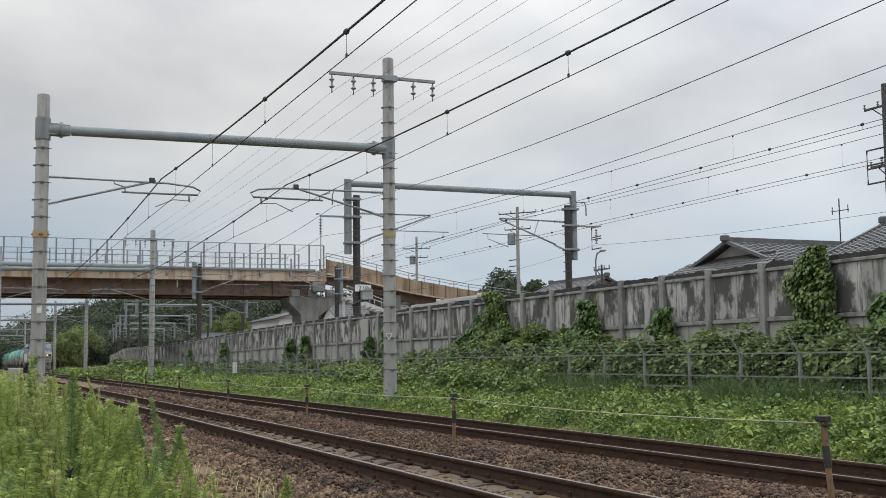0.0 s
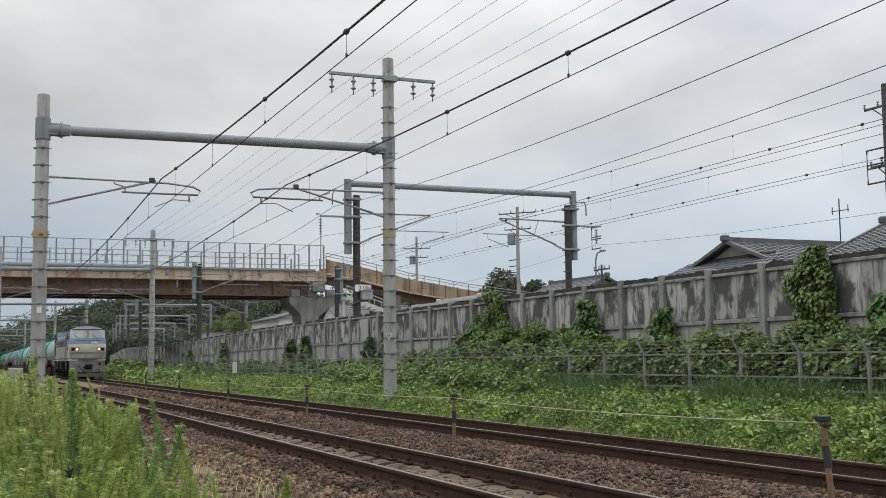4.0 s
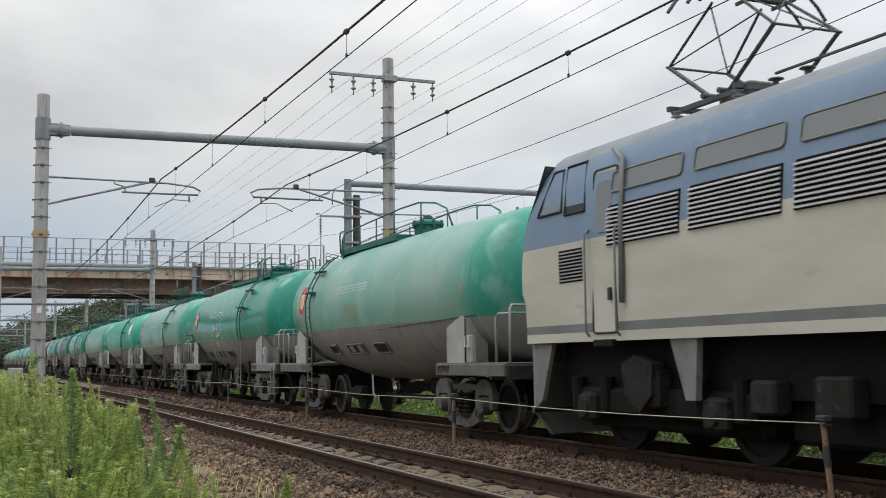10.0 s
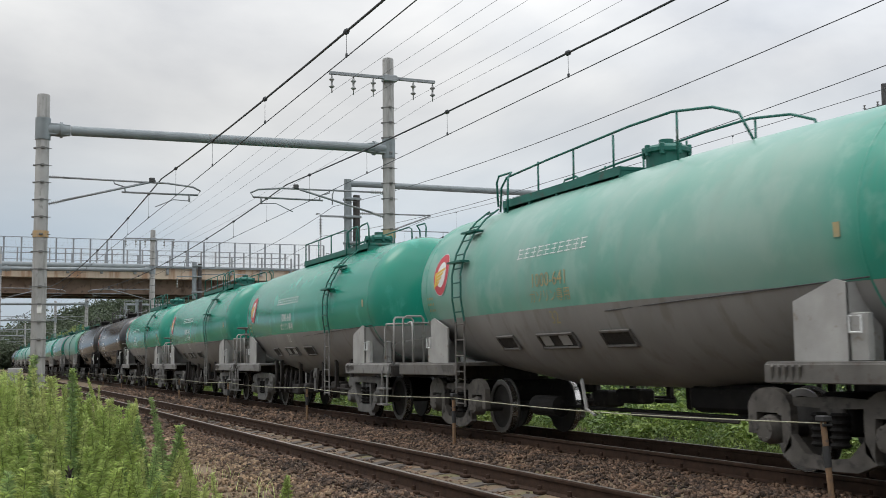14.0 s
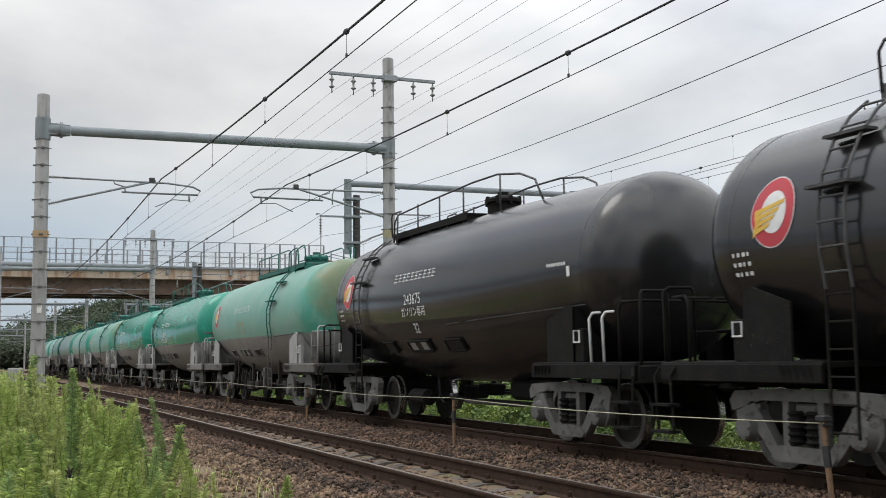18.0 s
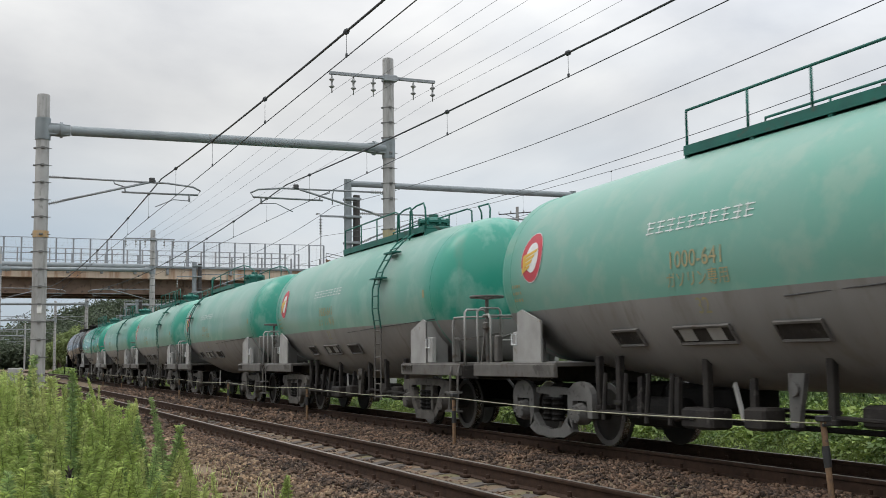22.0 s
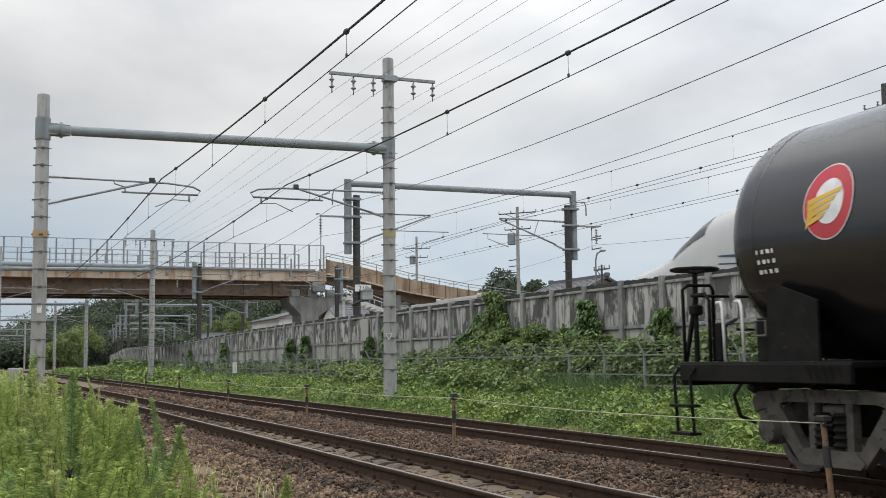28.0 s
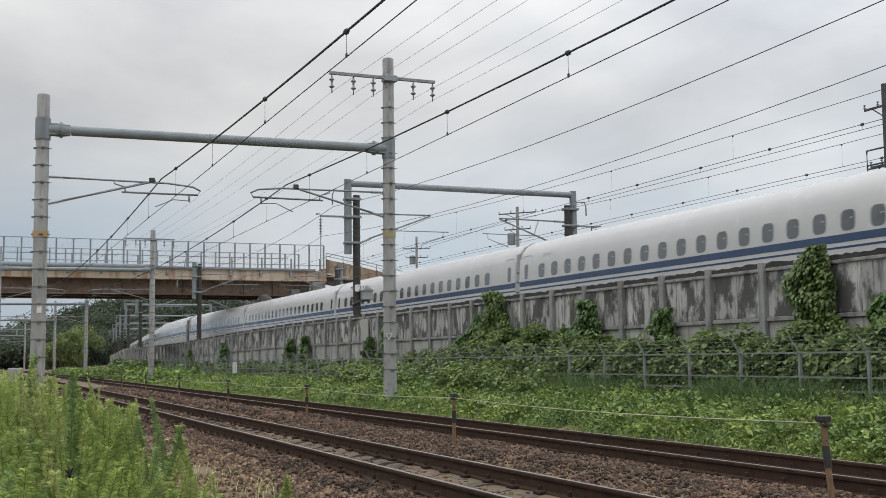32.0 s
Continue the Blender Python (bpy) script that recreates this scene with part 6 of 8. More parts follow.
            if i == 1:
                for a in (-0.3, 0.22):
                    bm = B()
                    q = [on_tank((hx + a + b) * m, z, s, 0.03) for b, z in ((-0.13, 1.37), (0.13, 1.37), (0.13, 1.50), (-0.13, 1.50))]
                    bm.faces.new([bm.verts.new(c) for c in q])
                    part("card", bm, M_PLATE, hold)
        # thin rope along the shell
        bm = B()
        tube(bm, [on_tank(x * m, 1.87 + (x + 1.0) * 0.03 - 0.16, s, 0.015) for x in (1.0, 2.4, 3.7, 5.2)], 0.008, 5)
        part("cable", bm, M_DARKST, wg, smooth=True)
    # ends: platform, saddle plates, railings, steps
    for e in (-1, 1):
        bm = B()
        box(bm, (min(e * 3.85, e * 6.52), -1.28, 1.08), (max(e * 3.85, e * 6.52), 1.28, 1.14), 0.01)
        part("end_platform", bm, sill_m, wg, "steel end platform")
        bm = B()
        box(bm, (min(e * 4.1, e * 6.55), -0.32, 0.84), (max(e * 4.1, e * 6.55), 0.32, 1.08))
        box(bm, (min(e * 6.42, e * 6.55), -1.25, 0.88), (max(e * 6.42, e * 6.55), 1.25, 1.10), 0.015)
        part("end_sill", bm, M_UNDER if black else M_UNDERGREY, wg)
        for s in (-1, 1):
            bm = B()
            box(bm, (min(e * 3.85, e * 6.5), min(s * 1.24, s * 1.30), 0.93), (max(e * 3.85, e * 6.5), max(s * 1.24, s * 1.30), 1.12), 0.01)
            for i in range(5):
                x = e * (4.0 + i * 0.1)
                bar(bm, (x, s * 1.32, 1.10), (x - e * 0.06, s * 1.27, 0.93), 0.02, 0.05)
            part("side_sill", bm, sill_m, wg, "side sill")
        for s in (-1, 1):
            bm = B()
            pts = ((4.28, 1.14), (5.0, 1.14), (5.0, 1.86), (4.86, 1.90), (4.28, 1.72))
            rings = [[bm.verts.new((e * x, s * y, z)) for x, z in pts] for y in (1.27, 1.24)]
            skin(bm, rings, True, True, True)
            rings = [[bm.verts.new((e * x, s * y, z)) for x, z in ((4.9, 1.14), (5.0, 1.14), (5.0, 1.86), (4.9, 1.86))] for y in (1.26, 0.85)]
            skin(bm, rings, True, True, True)
            sp = part("saddle_plate", bm, deck, wg, "pale steel saddle plate")
            bm = B()
            box(bm, (min(e * 5.0, e * 5.22), min(s * 1.16, s * 1.24), 1.14), (max(e * 5.0, e * 5.22), max(s * 1.16, s * 1.24), 1.58), 0.01)
            part("bracket_box", bm, deck, sp)
            bm = B()
            p = [(e * x, s * 1.275, z) for x, z in ((5.03, 1.40), (5.18, 1.40), (5.18, 1.55), (5.03, 1.55))]
            tube(bm, p + [p[0], p[1]], 0.012, 5, False)
            part("label_holder", bm, M_SILL if style == "black_last" else M_WHITE, sp)
            bm = B()
            tube(bm, [(e * 6.05, s * 1.2, 1.14), (e * 6.05, s * 1.2, 1.80), (e * 6.12, s * 1.2, 1.88), (e * 6.48, s * 1.12, 1.88), (e * 6.5, s * 0.6, 1.88)], 0.020, 6)
            part("end_railing", bm, deck, wg, "bent tube railing", smooth=True)
            bm = B()
            tube(bm, [(e * 6.52, s * 1.2, 1.10), (e * 6.54, s * 1.2, 1.95), (e * 6.50, s * 1.15, 2.0), (e * 6.5, s * 0.85, 2.0), (e * 6.52, s * 0.8, 1.95), (e * 6.52, s * 0.8, 1.10)], 0.020, 6)
            part("corner_railing", bm, deck, wg, smooth=True)
            if black and e < 0:
                for x in (5.42, 5.74):
                    bm = B()
                    tube(bm, [(e * x, s * 1.24, 1.12), (e * x, s * 1.26, 1.70), (e * (x + 0.06), s * 1.24, 1.77), (e * (x + 0.18), s * 1.2, 1.77)], 0.018, 6)
                    part("grab_iron", bm, M_WHITE, wg, "white grab iron", smooth=True)
            if pedestal:
                continue
            bm = B()
            for dx in (0.0, 0.30):
                tube(bm, [(e * (6.2 + dx), s * 1.30, 1.08), (e * (6.25 + dx), s * 1.34, 0.98), (e * (6.2 + dx), s * 1.34, 0.34)], 0.019, 6)
            for z in (0.36, 0.66):
                box(bm, (min(e * 6.18, e * 6.54), min(s * 1.26, s * 1.42), z - 0.015), (max(e * 6.18, e * 6.54), max(s * 1.26, s * 1.42), z + 0.015))
            part("step_ladder", bm, sill_m, wg, "corner step")
        bm = B()
        tube(bm, [(e * 6.5, -0.5, 1.88), (e * 6.5, 0.5, 1.88)], 0.018, 6)
        tube(bm, [(e * 6.5, -0.5, 1.5), (e * 6.5, 0.5, 1.5)], 0.014, 6)
        part("cross_railing", bm, deck, wg, smooth=True)
        bm = B()
        box(bm, (min(e * 6.5, e * 6.72), -0.10, 0.78), (max(e * 6.5, e * 6.72), 0.10, 0.98), 0.03)
        box(bm, (min(e * 6.62, e * 6.84), -0.16, 0.76), (max(e * 6.62, e * 6.84), 0.14, 1.0), 0.05)
        part("coupler", bm, M_UNDER, wg, "black knuckle coupler")
        bm = B()
        tube(bm, [(e * 6.5, -0.45, 0.9), (e * 6.7, -0.42, 0.75), (e * 6.75, -0.3, 0.5), (e * 6.8, -0.05, 0.42)], 0.025, 7)
        part("brake_hose", bm, M_RUBBER, wg, smooth=True)
        # bogie
        cx = e * 4.43
        bm = B()
        box(bm, (cx - 0.22, -0.95, 0.42), (cx + 0.22, 0.95, 0.84), 0.04)
        bo = part("bogie", bm, M_UNDER, wg, "cast steel freight bogie")
        for s in (-1, 1):
            bm = B()
            (pedestal_frame if pedestal else truss_frame)(bm, cx, s, 1.05)
            part("side_frame", bm, bogie_m, bo, "dirty cast side frame")
            for q in (-0.83, 0.83):
                bm = B()
                lathe(bm, [(0.15, s * 0.95), (0.15, s * 1.06), (0.125, s * 1.10), (0.125, s * 1.13), (0.06, s * 1.14)], (cx + q, 0, 0.45), "y", 14)
                for a in range(6):
                    t6 = 2 * math.pi * a / 6
                    lathe(bm, [(0.014, s * 1.12), (0.014, s * 1.15)], (cx + q + 0.10 * math.cos(t6), 0, 0.45 + 0.10 * math.sin(t6)), "y", 5)
                part("axle_box", bm, bogie_m, bo, "round axle box cover", angle=40)
            bm = B()
            box(bm, (cx - 0.16, min(s * 0.90, s * 1.0), 0.60), (cx + 0.16, max(s * 0.90, s * 1.0), 0.72), 0.02)
            part("bolster_end", bm, bogie_m, bo)
            for dx in (-0.13, 0.13):
                bm = B()
                lathe(bm, [p for i in range(5) for p in ((0.08, 0.32 + i * 0.07), (0.105, 0.345 + i * 0.07), (0.08, 0.37 + i * 0.07))], (cx + dx, s * 1.0, 0), "z", 10)
                part("spring", bm, M_UNDER, bo)
        for q in (-0.83, 0.83):
            bm = B()
            wheelset(bm, cx + q, 0.43)
            ws = part("wheelset", bm, M_STEEL, bo, "worn steel wheels", angle=40)
            for s in (-1, 1):
                bm = B()
                lathe(bm, [(0.424, s * 0.50), (0.432, s * 0.50), (0.432, s * 0.622), (0.424, s * 0.622)], (cx + q, 0, 0.43), "y", 32, False, False)
                part("wheel_tread", bm, M_BRIGHT, ws)
                bm = B()
                lathe(bm, [(0.345, s * 0.615), (0.350, s * 0.628), (0.418, s * 0.628), (0.424, s * 0.620)], (cx + q, 0, 0.43), "y", 32, False, False)
                part("tyre", bm, M_TYRE, ws, "paler worn wheel rim")
    # hand brake wheel at one end
    HB = 6.34 if style == "black" else -6.52
    bm = B()
    pts = [(HB + 0.26 * math.cos(2 * math.pi * k / 20), -1.04 + 0.26 * math.sin(2 * math.pi * k / 20), 2.18) for k in range(21)]
    tube(bm, pts + [pts[1]], 0.020, 6, False)
    for k in range(5):
        a = 2 * math.pi * k / 5
        bar(bm, (HB, -1.04, 2.14), (HB + 0.26 * math.cos(a), -1.04 + 0.26 * math.sin(a), 2.18), 0.035, 0.02)
    tube(bm, [(HB, -1.04, 1.1), (HB, -1.04, 2.20)], 0.03, 8)
    bar(bm, (HB - 0.22, -1.04, 1.12), (HB, -1.04, 1.85), 0.04, 0.04)
    box(bm, (HB - 0.07, -1.10, 1.66), (HB + 0.07, -0.98, 1.78), 0.02)
    part("hand_brake_wheel", bm, M_UNDER if black else M_SILL, wg, "hand brake wheel on its column")
    # brake gear under the belly
    bm = B()
    lathe(bm, [(0.05, -0.55), (0.19, -0.5), (0.19, 0.5), (0.05, 0.55)], (-2.2, -0.7, 0.52), "x", 14)
    part("air_reservoir", bm, M_UNDER, wg, "black air reservoir")
    bm = B()
    lathe(bm, [(0.05, -0.4), (0.15, -0.36), (0.15, 0.36), (0.05, 0.4)], (1.8, 0.7, 0.50), "x", 14)
    part("air_reservoir", bm, M_UNDER, wg, "black air reservoir")
    bm = B()
    tube(bm, [(-3.6, -0.35, 0.42), (3.6, -0.35, 0.42)], 0.03, 6)
    tube(bm, [(-3.6, 0.4, 0.48), (3.6, 0.4, 0.48)], 0.022, 6)
    part("brake_rod", bm, M_UNDER, wg)
    for x, z0 in ((-3.25, 0.55), (-2.75, 0.62), (-0.9, 0.50), (1.1, 0.55), (2.1, 0.62), (3.2, 0.50)):
        bm = B()
        box(bm, (x - 0.05, -0.98, z0), (x + 0.05, -0.90, 1.22), 0.01)
        box(bm, (x - 0.09, -1.0, z0 - 0.03), (x + 0.09, -0.72, z0 + 0.03), 0.01)
        part("belly_hanger", bm, M_UNDER if black else M_UNDERGREY, wg, "dirty hanger strap")
    bm = B()
    rings = [[bm.verts.new((x, y, z)) for x, z in ((0.55, 1.02), (0.80, 1.02), (0.68, 0.48), (0.56, 0.48))] for y in (-1.02, -0.96)]
    skin(bm, rings, True, True, True)
    lathe(bm, [(0.07, -1.06), (0.07, -0.94)], (0.66, 0, 0.86), "y", 10)
    part("lever_bracket", bm, bogie_m, wg, "pale cast lever bracket")
    bm = B()
    box(bm, (1.35, -0.85, 0.50), (2.0, -0.55, 0.72), 0.03)
    box(bm, (2.35, -0.95, 0.42), (2.75, -0.6, 0.68), 0.03)
    tube(bm, [(1.0, -0.95, 0.60), (3.3, -0.95, 0.56)], 0.022, 6)
    part("valve_group", bm, M_UNDER if black else M_UNDERGREY, wg, "grey brake valves")
    for e in (-1, 1):
        bm = B()
        bar(bm, (e * 6.0, -1.1, 1.5), (e * 6.5, -0.5, 1.62), 0.03, 0.03)
        box(bm, (e * 5.98 - 0.06, -1.16, 1.14), (e * 5.98 + 0.06, -1.06, 1.56), 0.02)
        part("uncoupling_lever", bm, sill_m, wg)
    for x in (-2.9, -2.4, -1.6, -0.2, 0.5):
        bm = B()
        bar(bm, (x, -0.85, 0.95), (x + 0.12, -0.95, 0.45), 0.05, 0.09)
        part("brake_lever", bm, M_UNDERGREY, wg)
    for a, b in (((-1.3, -1.05, 0.38), (-0.7, -0.75, 0.62)), ((-0.1, -1.1, 0.42), (0.25, -0.8, 0.66))):
        bm = B()
        box(bm, a, b, 0.03)
        part("valve_box", bm, M_UNDERGREY, wg)
    bm = B()
    box(bm, (-2.7, -0.35, 0.52), (-1.2, 0.35, 0.86), 0.06)
    part("brake_cylinder", bm, M_UNDER, wg, "black brake cylinder housing")
    bm = B()
    for x in (-3.0, -2.5, -2.0, -1.5):
        tube(bm, [(x, -1.0, 1.0), (x, -1.05, 0.4)], 0.03, 6)
    tube(bm, [(-3.1, -1.05, 0.5), (-1.0, -1.05, 0.5)], 0.025, 6)
    part("pipe_rack", bm, M_UNDERGREY, wg)
    bm = B()
    tube(bm, [(-3.1, 1.05, 0.5), (-1.0, 1.05, 0.5)], 0.025, 6)
    part("pipe", bm, M_UNDERGREY, wg)
    for s in (-1, 1):
        bm = B()
        bar(bm, (0.4 * s, s * 0.95, 0.9), (0.2 * s, s * 1.0, 0.52), 0.03, 0.06)
        tube(bm, [(0.2 * s, s * 1.0, 0.52), (-0.1 * s, s * 1.05, 0.45)], 0.02, 6)
        part("discharge_lever", bm, deck, wg, "pale lever")

    return wg


STYLES = ["worn", "clean", "faded", "disc", "worn", "clean", "clean", "clean", "black", "black", "rust", "clean_turned", "clean_turned", "rust", "faded", "worn", "faded_pedestal", "faded_pedestal", "clean", "black_last"]
TURNED = {0, 4, 8, 9, 11, 12, 15}
first, wagons = {}, []
for k, st in enumerate(STYLES):
    if st in first:
        w = copy_thing(first[st], pose(0, 0, 0))
    else:
        w = first[st] = build_wagon(st)
    wagons.append((w, k in TURNED))
for k, words in {7: "243723", 8: "243680", 9: "243675", 12: "1000-181", 19: "243650"}.items():
    turned = 0
    for o in wagons[k][0].children:
        if o.name.startswith("wagon_number"):
            s = (-1, 1)[turned]
            turned += 1
            o.data = text_mesh(words, 0.27, o.data.materials[0], lambda x, z, m=-s, s=s: on_tank((x - 0.32) * m, 2.17 + z, s, 0.008))


# ---- high-speed train ----
M_SHWHITE = mat("glossy_white_paint", (0.47, 0.47, 0.462), (0.435, 0.435, 0.43), 1.0, 0.25, 0.0, 0.01, wear=(0.55, 0.56, 0.57), wear_at=0.68)
M_SHBLUE = mat("deep_blue_stripe", (0.036, 0.062, 0.120), (0.030, 0.054, 0.108), 1.0, 0.25, bump=0.0)
M_SHGREY = mat("train_grey", (0.32, 0.33, 0.34), (0.27, 0.28, 0.29), 2.0, 0.5)
M_SHWIN = glass_mat("train_window", (0.065, 0.075, 0.078), 0.12)
SH_PROF = [(1.45, 0.55), (1.60, 0.80), (1.68, 1.3), (1.70, 1.9), (1.68, 2.5), (1.63, 2.95), (1.50, 3.28), (1.25, 3.56), (0.9, 3.74), (0.45, 3.83), (0.0, 3.85)]


def sh_w(z):
    return float(np.interp(z, [p[1] for p in SH_PROF[:-1]], [p[0] for p in SH_PROF[:-1]]))


NOSE = [(-5.5, 1, 1, 0), (-6.7, 0.985, 0.965, 0), (-8.2, 0.97, 0.92, 0), (-9.05, 0.96, 0.83, 0), (-9.9, 0.95, 0.70, 0), (-10.4, 0.94, 0.60, 0), (-11.3, 0.90, 0.51, 0), (-12.6, 0.80, 0.455, 0), (-14.0, 0.58, 0.39, 0), (-14.8, 0.34, 0.29, 0), (-15.0, 0.2, 0.25, 0)]


def build_car(kind):
    ca = empty("high_speed_train_car", (0, 0, 0), {"nose": "white high-speed train end car with a long nose and blue stripes"}.get(kind, "white high-speed train car with blue stripes and small windows"), "train car", "high-speed train cars")
    nose = kind == "nose"
    full = SH_PROF + [(-y, z) for y, z in SH_PROF[-2::-1]]
    bm = B()
    secs = [(12.35, 1.0, 1.0, 0.0)]
    if nose:
        secs += NOSE
    else:
        secs += [(-12.35, 1.0, 1.0, 0)]
    rings = [[bm.verts.new((x, y * ky, 0.55 + (z - 0.55) * kz)) for y, z in full] for x, ky, kz, _ in secs]
    skin(bm, rings, True, True, True)
    bmesh.ops.recalc_face_normals(bm, faces=bm.faces)
    part("body", bm, M_SHWHITE, ca, "glossy white body shell", angle=35)
    x0 = -3.6 if nose else -12.3
    for s in (-1, 1):
        for name, za, zb in (("blue_stripe", 1.88, 2.09), ("thin_blue_stripe", 1.72, 1.775)):
            bm = B()
            rings = [[bm.verts.new((x, s * (sh_w(z) * k + 0.006), z if not nose or x > -4 else 0.55 + (z - 0.55) * 0.9)) for z in (za, zb)] for x, k in (((-5.5, 1.0), (12.3, 1.0)) if nose else ((-12.3, 1.0), (12.3, 1.0)))]
            if nose:
                mid = (za + zb) / 2
                rings.insert(0, [bm.verts.new((-7.7, s * (sh_w(2.0) * 0.975 + 0.012), mid + q * 0.02)) for q in (-1, 1)])
            skin(bm, rings, False)
            bmesh.ops.recalc_face_normals(bm, faces=bm.faces)
            part(name, bm, M_SHBLUE, ca, "deep blue stripe")
        n = 14 if nose else 20
        for i in range(-1 if kind == "cable" else 0, n):
            x = 9.55 - 1.05 * i
            bm = B()
            side_plate(bm, rounded(x - 0.25, x + 0.25, 2.17, 2.71, 0.15, 4), s, 0.008, sh_w)
            part("window", bm, M_SHWIN, ca)
        doors = (11.72,) if nose else ((-11.72,) if kind == "cable" else (11.72, -11.72))
        for x in doors + ((-5.6,) if nose else ()):
            pts = rounded(x - 0.40, x + 0.40, 1.35, 3.12, 0.08)
            bm = B()
            side_plate(bm, pts, s, 0.006, sh_w)
            d = part("door", bm, M_SHWHITE, ca)
            bm = B()
            frame_strip(bm, pts, s, 0.006, sh_w, 0.012)
            part("door_gap", bm, M_SHGREY, d)
            bm = B()
            side_plate(bm, rounded(x - 0.14, x + 0.14, 2.17, 2.78, 0.10), s, 0.012, sh_w)
            part("door_window", bm, M_SHWIN, d)
        bm = B()
        side_plate(bm, rounded(*((-4.2, -3.5) if nose else (-10.4, -9.7)), 2.98, 3.12, 0.03), s, 0.006, sh_w)
        part("destination_display", bm, M_SHGREY, ca, "grey side display")
    bm = B()
    for s in (-1, 1):
        for i in range(6):
            z = 0.9 + i * 0.4
            box(bm, (12.35, min(s * 1.45, s * sh_w(z)), z), (12.62, max(s * 1.45, s * sh_w(z)) - 0.03, z + 0.36), 0.01)
    box(bm, (12.3, -1.4, 0.7), (12.66, 1.4, 3.3))
    part("gangway_cover", bm, M_SHGREY, ca, "grey gangway cover")
    if nose:
        bm = B()
        g = []
        for x, ky, kz in ((-8.45, 0.967, 0.894), (-9.05, 0.96, 0.83), (-9.5, 0.955, 0.761), (-9.9, 0.95, 0.70), (-10.25, 0.943, 0.63)):
            g.append([bm.verts.new((x, y * ky * 1.004, 0.56 + (z - 0.55) * kz + 0.006)) for y, z in full[5:16]])
        skin(bm, g, False)
        bmesh.ops.recalc_face_normals(bm, faces=bm.faces)
        part("cockpit_window", bm, M_DARKGLASS, ca, "dark cockpit canopy", smooth=True)
    if nose:
        for s in (-1, 1):
            bm = B()
            side_plate(bm, rounded(-6.82, -6.46, 2.25, 2.85, 0.08), s, 0.0, sh_w)
            part("cab_side_window", bm, M_DARKGLASS, ca)
    bm = B()
    for cx in (-8.75, 8.75):
        for q in (-1.25, 1.25):
            wheelset(bm, cx + q, 0.43, 0.72)
        box(bm, (cx - 1.7, -1.2, 0.25), (cx + 1.7, 1.2, 0.6), 0.05)
    part("bogie", bm, M_UNDERGREY, ca)
    if kind == "panto":
        bm = B()
        rings = [[bm.verts.new((x, s * 1.25, z)) for x, z in ((3.2, 3.45), (4.5, 4.55), (6.2, 4.75), (7.5, 4.55), (8.9, 3.45))] for s in (-1.0, -0.95)]
        skin(bm, rings, True, True, True)
        part("noise_shield", bm, M_SHGREY, ca, "grey pantograph noise shield")
        bm = B()
        tube(bm, [(7.6, 0, 3.8), (9.2, 0, 4.7), (8.0, 0, 5.0)], 0.04, 8)
        bar(bm, (8.0, -0.8, 5.03), (8.0, 0.8, 5.03), 0.12, 0.05)
        part("pantograph", bm, M_DARKST, ca)
        bm = B()
        rings = [[bm.verts.new((x, y * 0.55 * k, 3.72 + 0.45 * k * zz)) for y, zz in ((-1, 0), (-0.7, 0.8), (0, 1), (0.7, 0.8), (1, 0))] for x, k in ((9.0, 0.2), (9.6, 1.0), (11.0, 1.0), (12.2, 0.15))]
        skin(bm, rings, False)
        part("pantograph_cover", bm, M_SHGREY, ca, smooth=True)
    if kind in ("cable", "cable_b"):
        e = 1 if kind == "cable" else -1
        bm = B()
        rings = [[bm.verts.new((e * x, y * 0.40 * min(1.0, k), 3.70 + 0.62 * k * zz)) for y, zz in ((-1, 0), (-0.7, 0.85), (0, 1), (0.7, 0.85), (1, 0))] for x, k in ((8.8, 0.05), (9.8, 0.42), (10.9, 0.80), (11.7, 1.15), (12.1, 1.25), (12.32, 1.0))]
        skin(bm, rings, False, True, True)
        bmesh.ops.recalc_face_normals(bm, faces=bm.faces)
        part("cable_head_cover", bm, M_RUBBER, ca, "dark streamlined cable cover", smooth=True)
    return ca


base = {}
cars = []
for k in range(16):
    kind = "nose" if k in (0, 15) else ("panto" if k in (4, 11) else ("cable" if k == 7 else ("cable_b" if k == 8 else "plain")))
    if kind in base:
        c = copy_thing(base[kind], pose(0, 0, 0))
    else:
        c = base[kind] = build_car(kind)
    cars.append((c, k == 15))


# ---- high-speed track bed ----
def build_slab():
    bm = B()
    xs = [90.0, -115.0] + [-118.0 - 12.0 * i for i in range(26)]

    def sweep(b, prof):
        skin(b, [[b.verts.new((x, y + float(hs_shift(x)), z)) for y, z in prof] for x in xs], True, True, True)
        bmesh.ops.recalc_face_normals(b, faces=b.faces)
    sweep(bm, [(17.1, 1.2), (30.6, 1.2), (30.6, 1.72), (17.1, 1.72)])
    thing("trackbed", bm, M_WALLLOW, "grey concrete trackbed of the high-speed line", "trackbed", kind="structure")
    for yc in (Y_SHINK, Y_SHINK + 4.3):
        tr = empty("high_speed_track", (0, yc, 0), "rails of the high-speed line on slab track", "track", "railway tracks", "structure")
        for s in (-1, 1):
            bm = B()
            sweep(bm, [(s * 0.752 + y, Z_SHINK + z) for y, z in RAIL_PROFILE])
            part("rail", bm, M_RAIL, tr)
        bm = B()
        sweep(bm, [(-1.2, 1.72), (1.2, 1.72), (1.2, Z_SHINK - 0.174), (-1.2, Z_SHINK - 0.174)])
        part("track_slab", bm, M_SLEEP, tr)


build_slab()

# ---- road bridge over the railway ----
M_FASCIA = streaked(mat("stained_cream_girder", (0.56, 0.47, 0.37), (0.48, 0.39, 0.30), 0.7, 0.8, 0.0, 0.1, fine=12), (0.30, 0.15, 0.075), 0.9, (1, 1.8, 0.16), 0.56, 0.75)
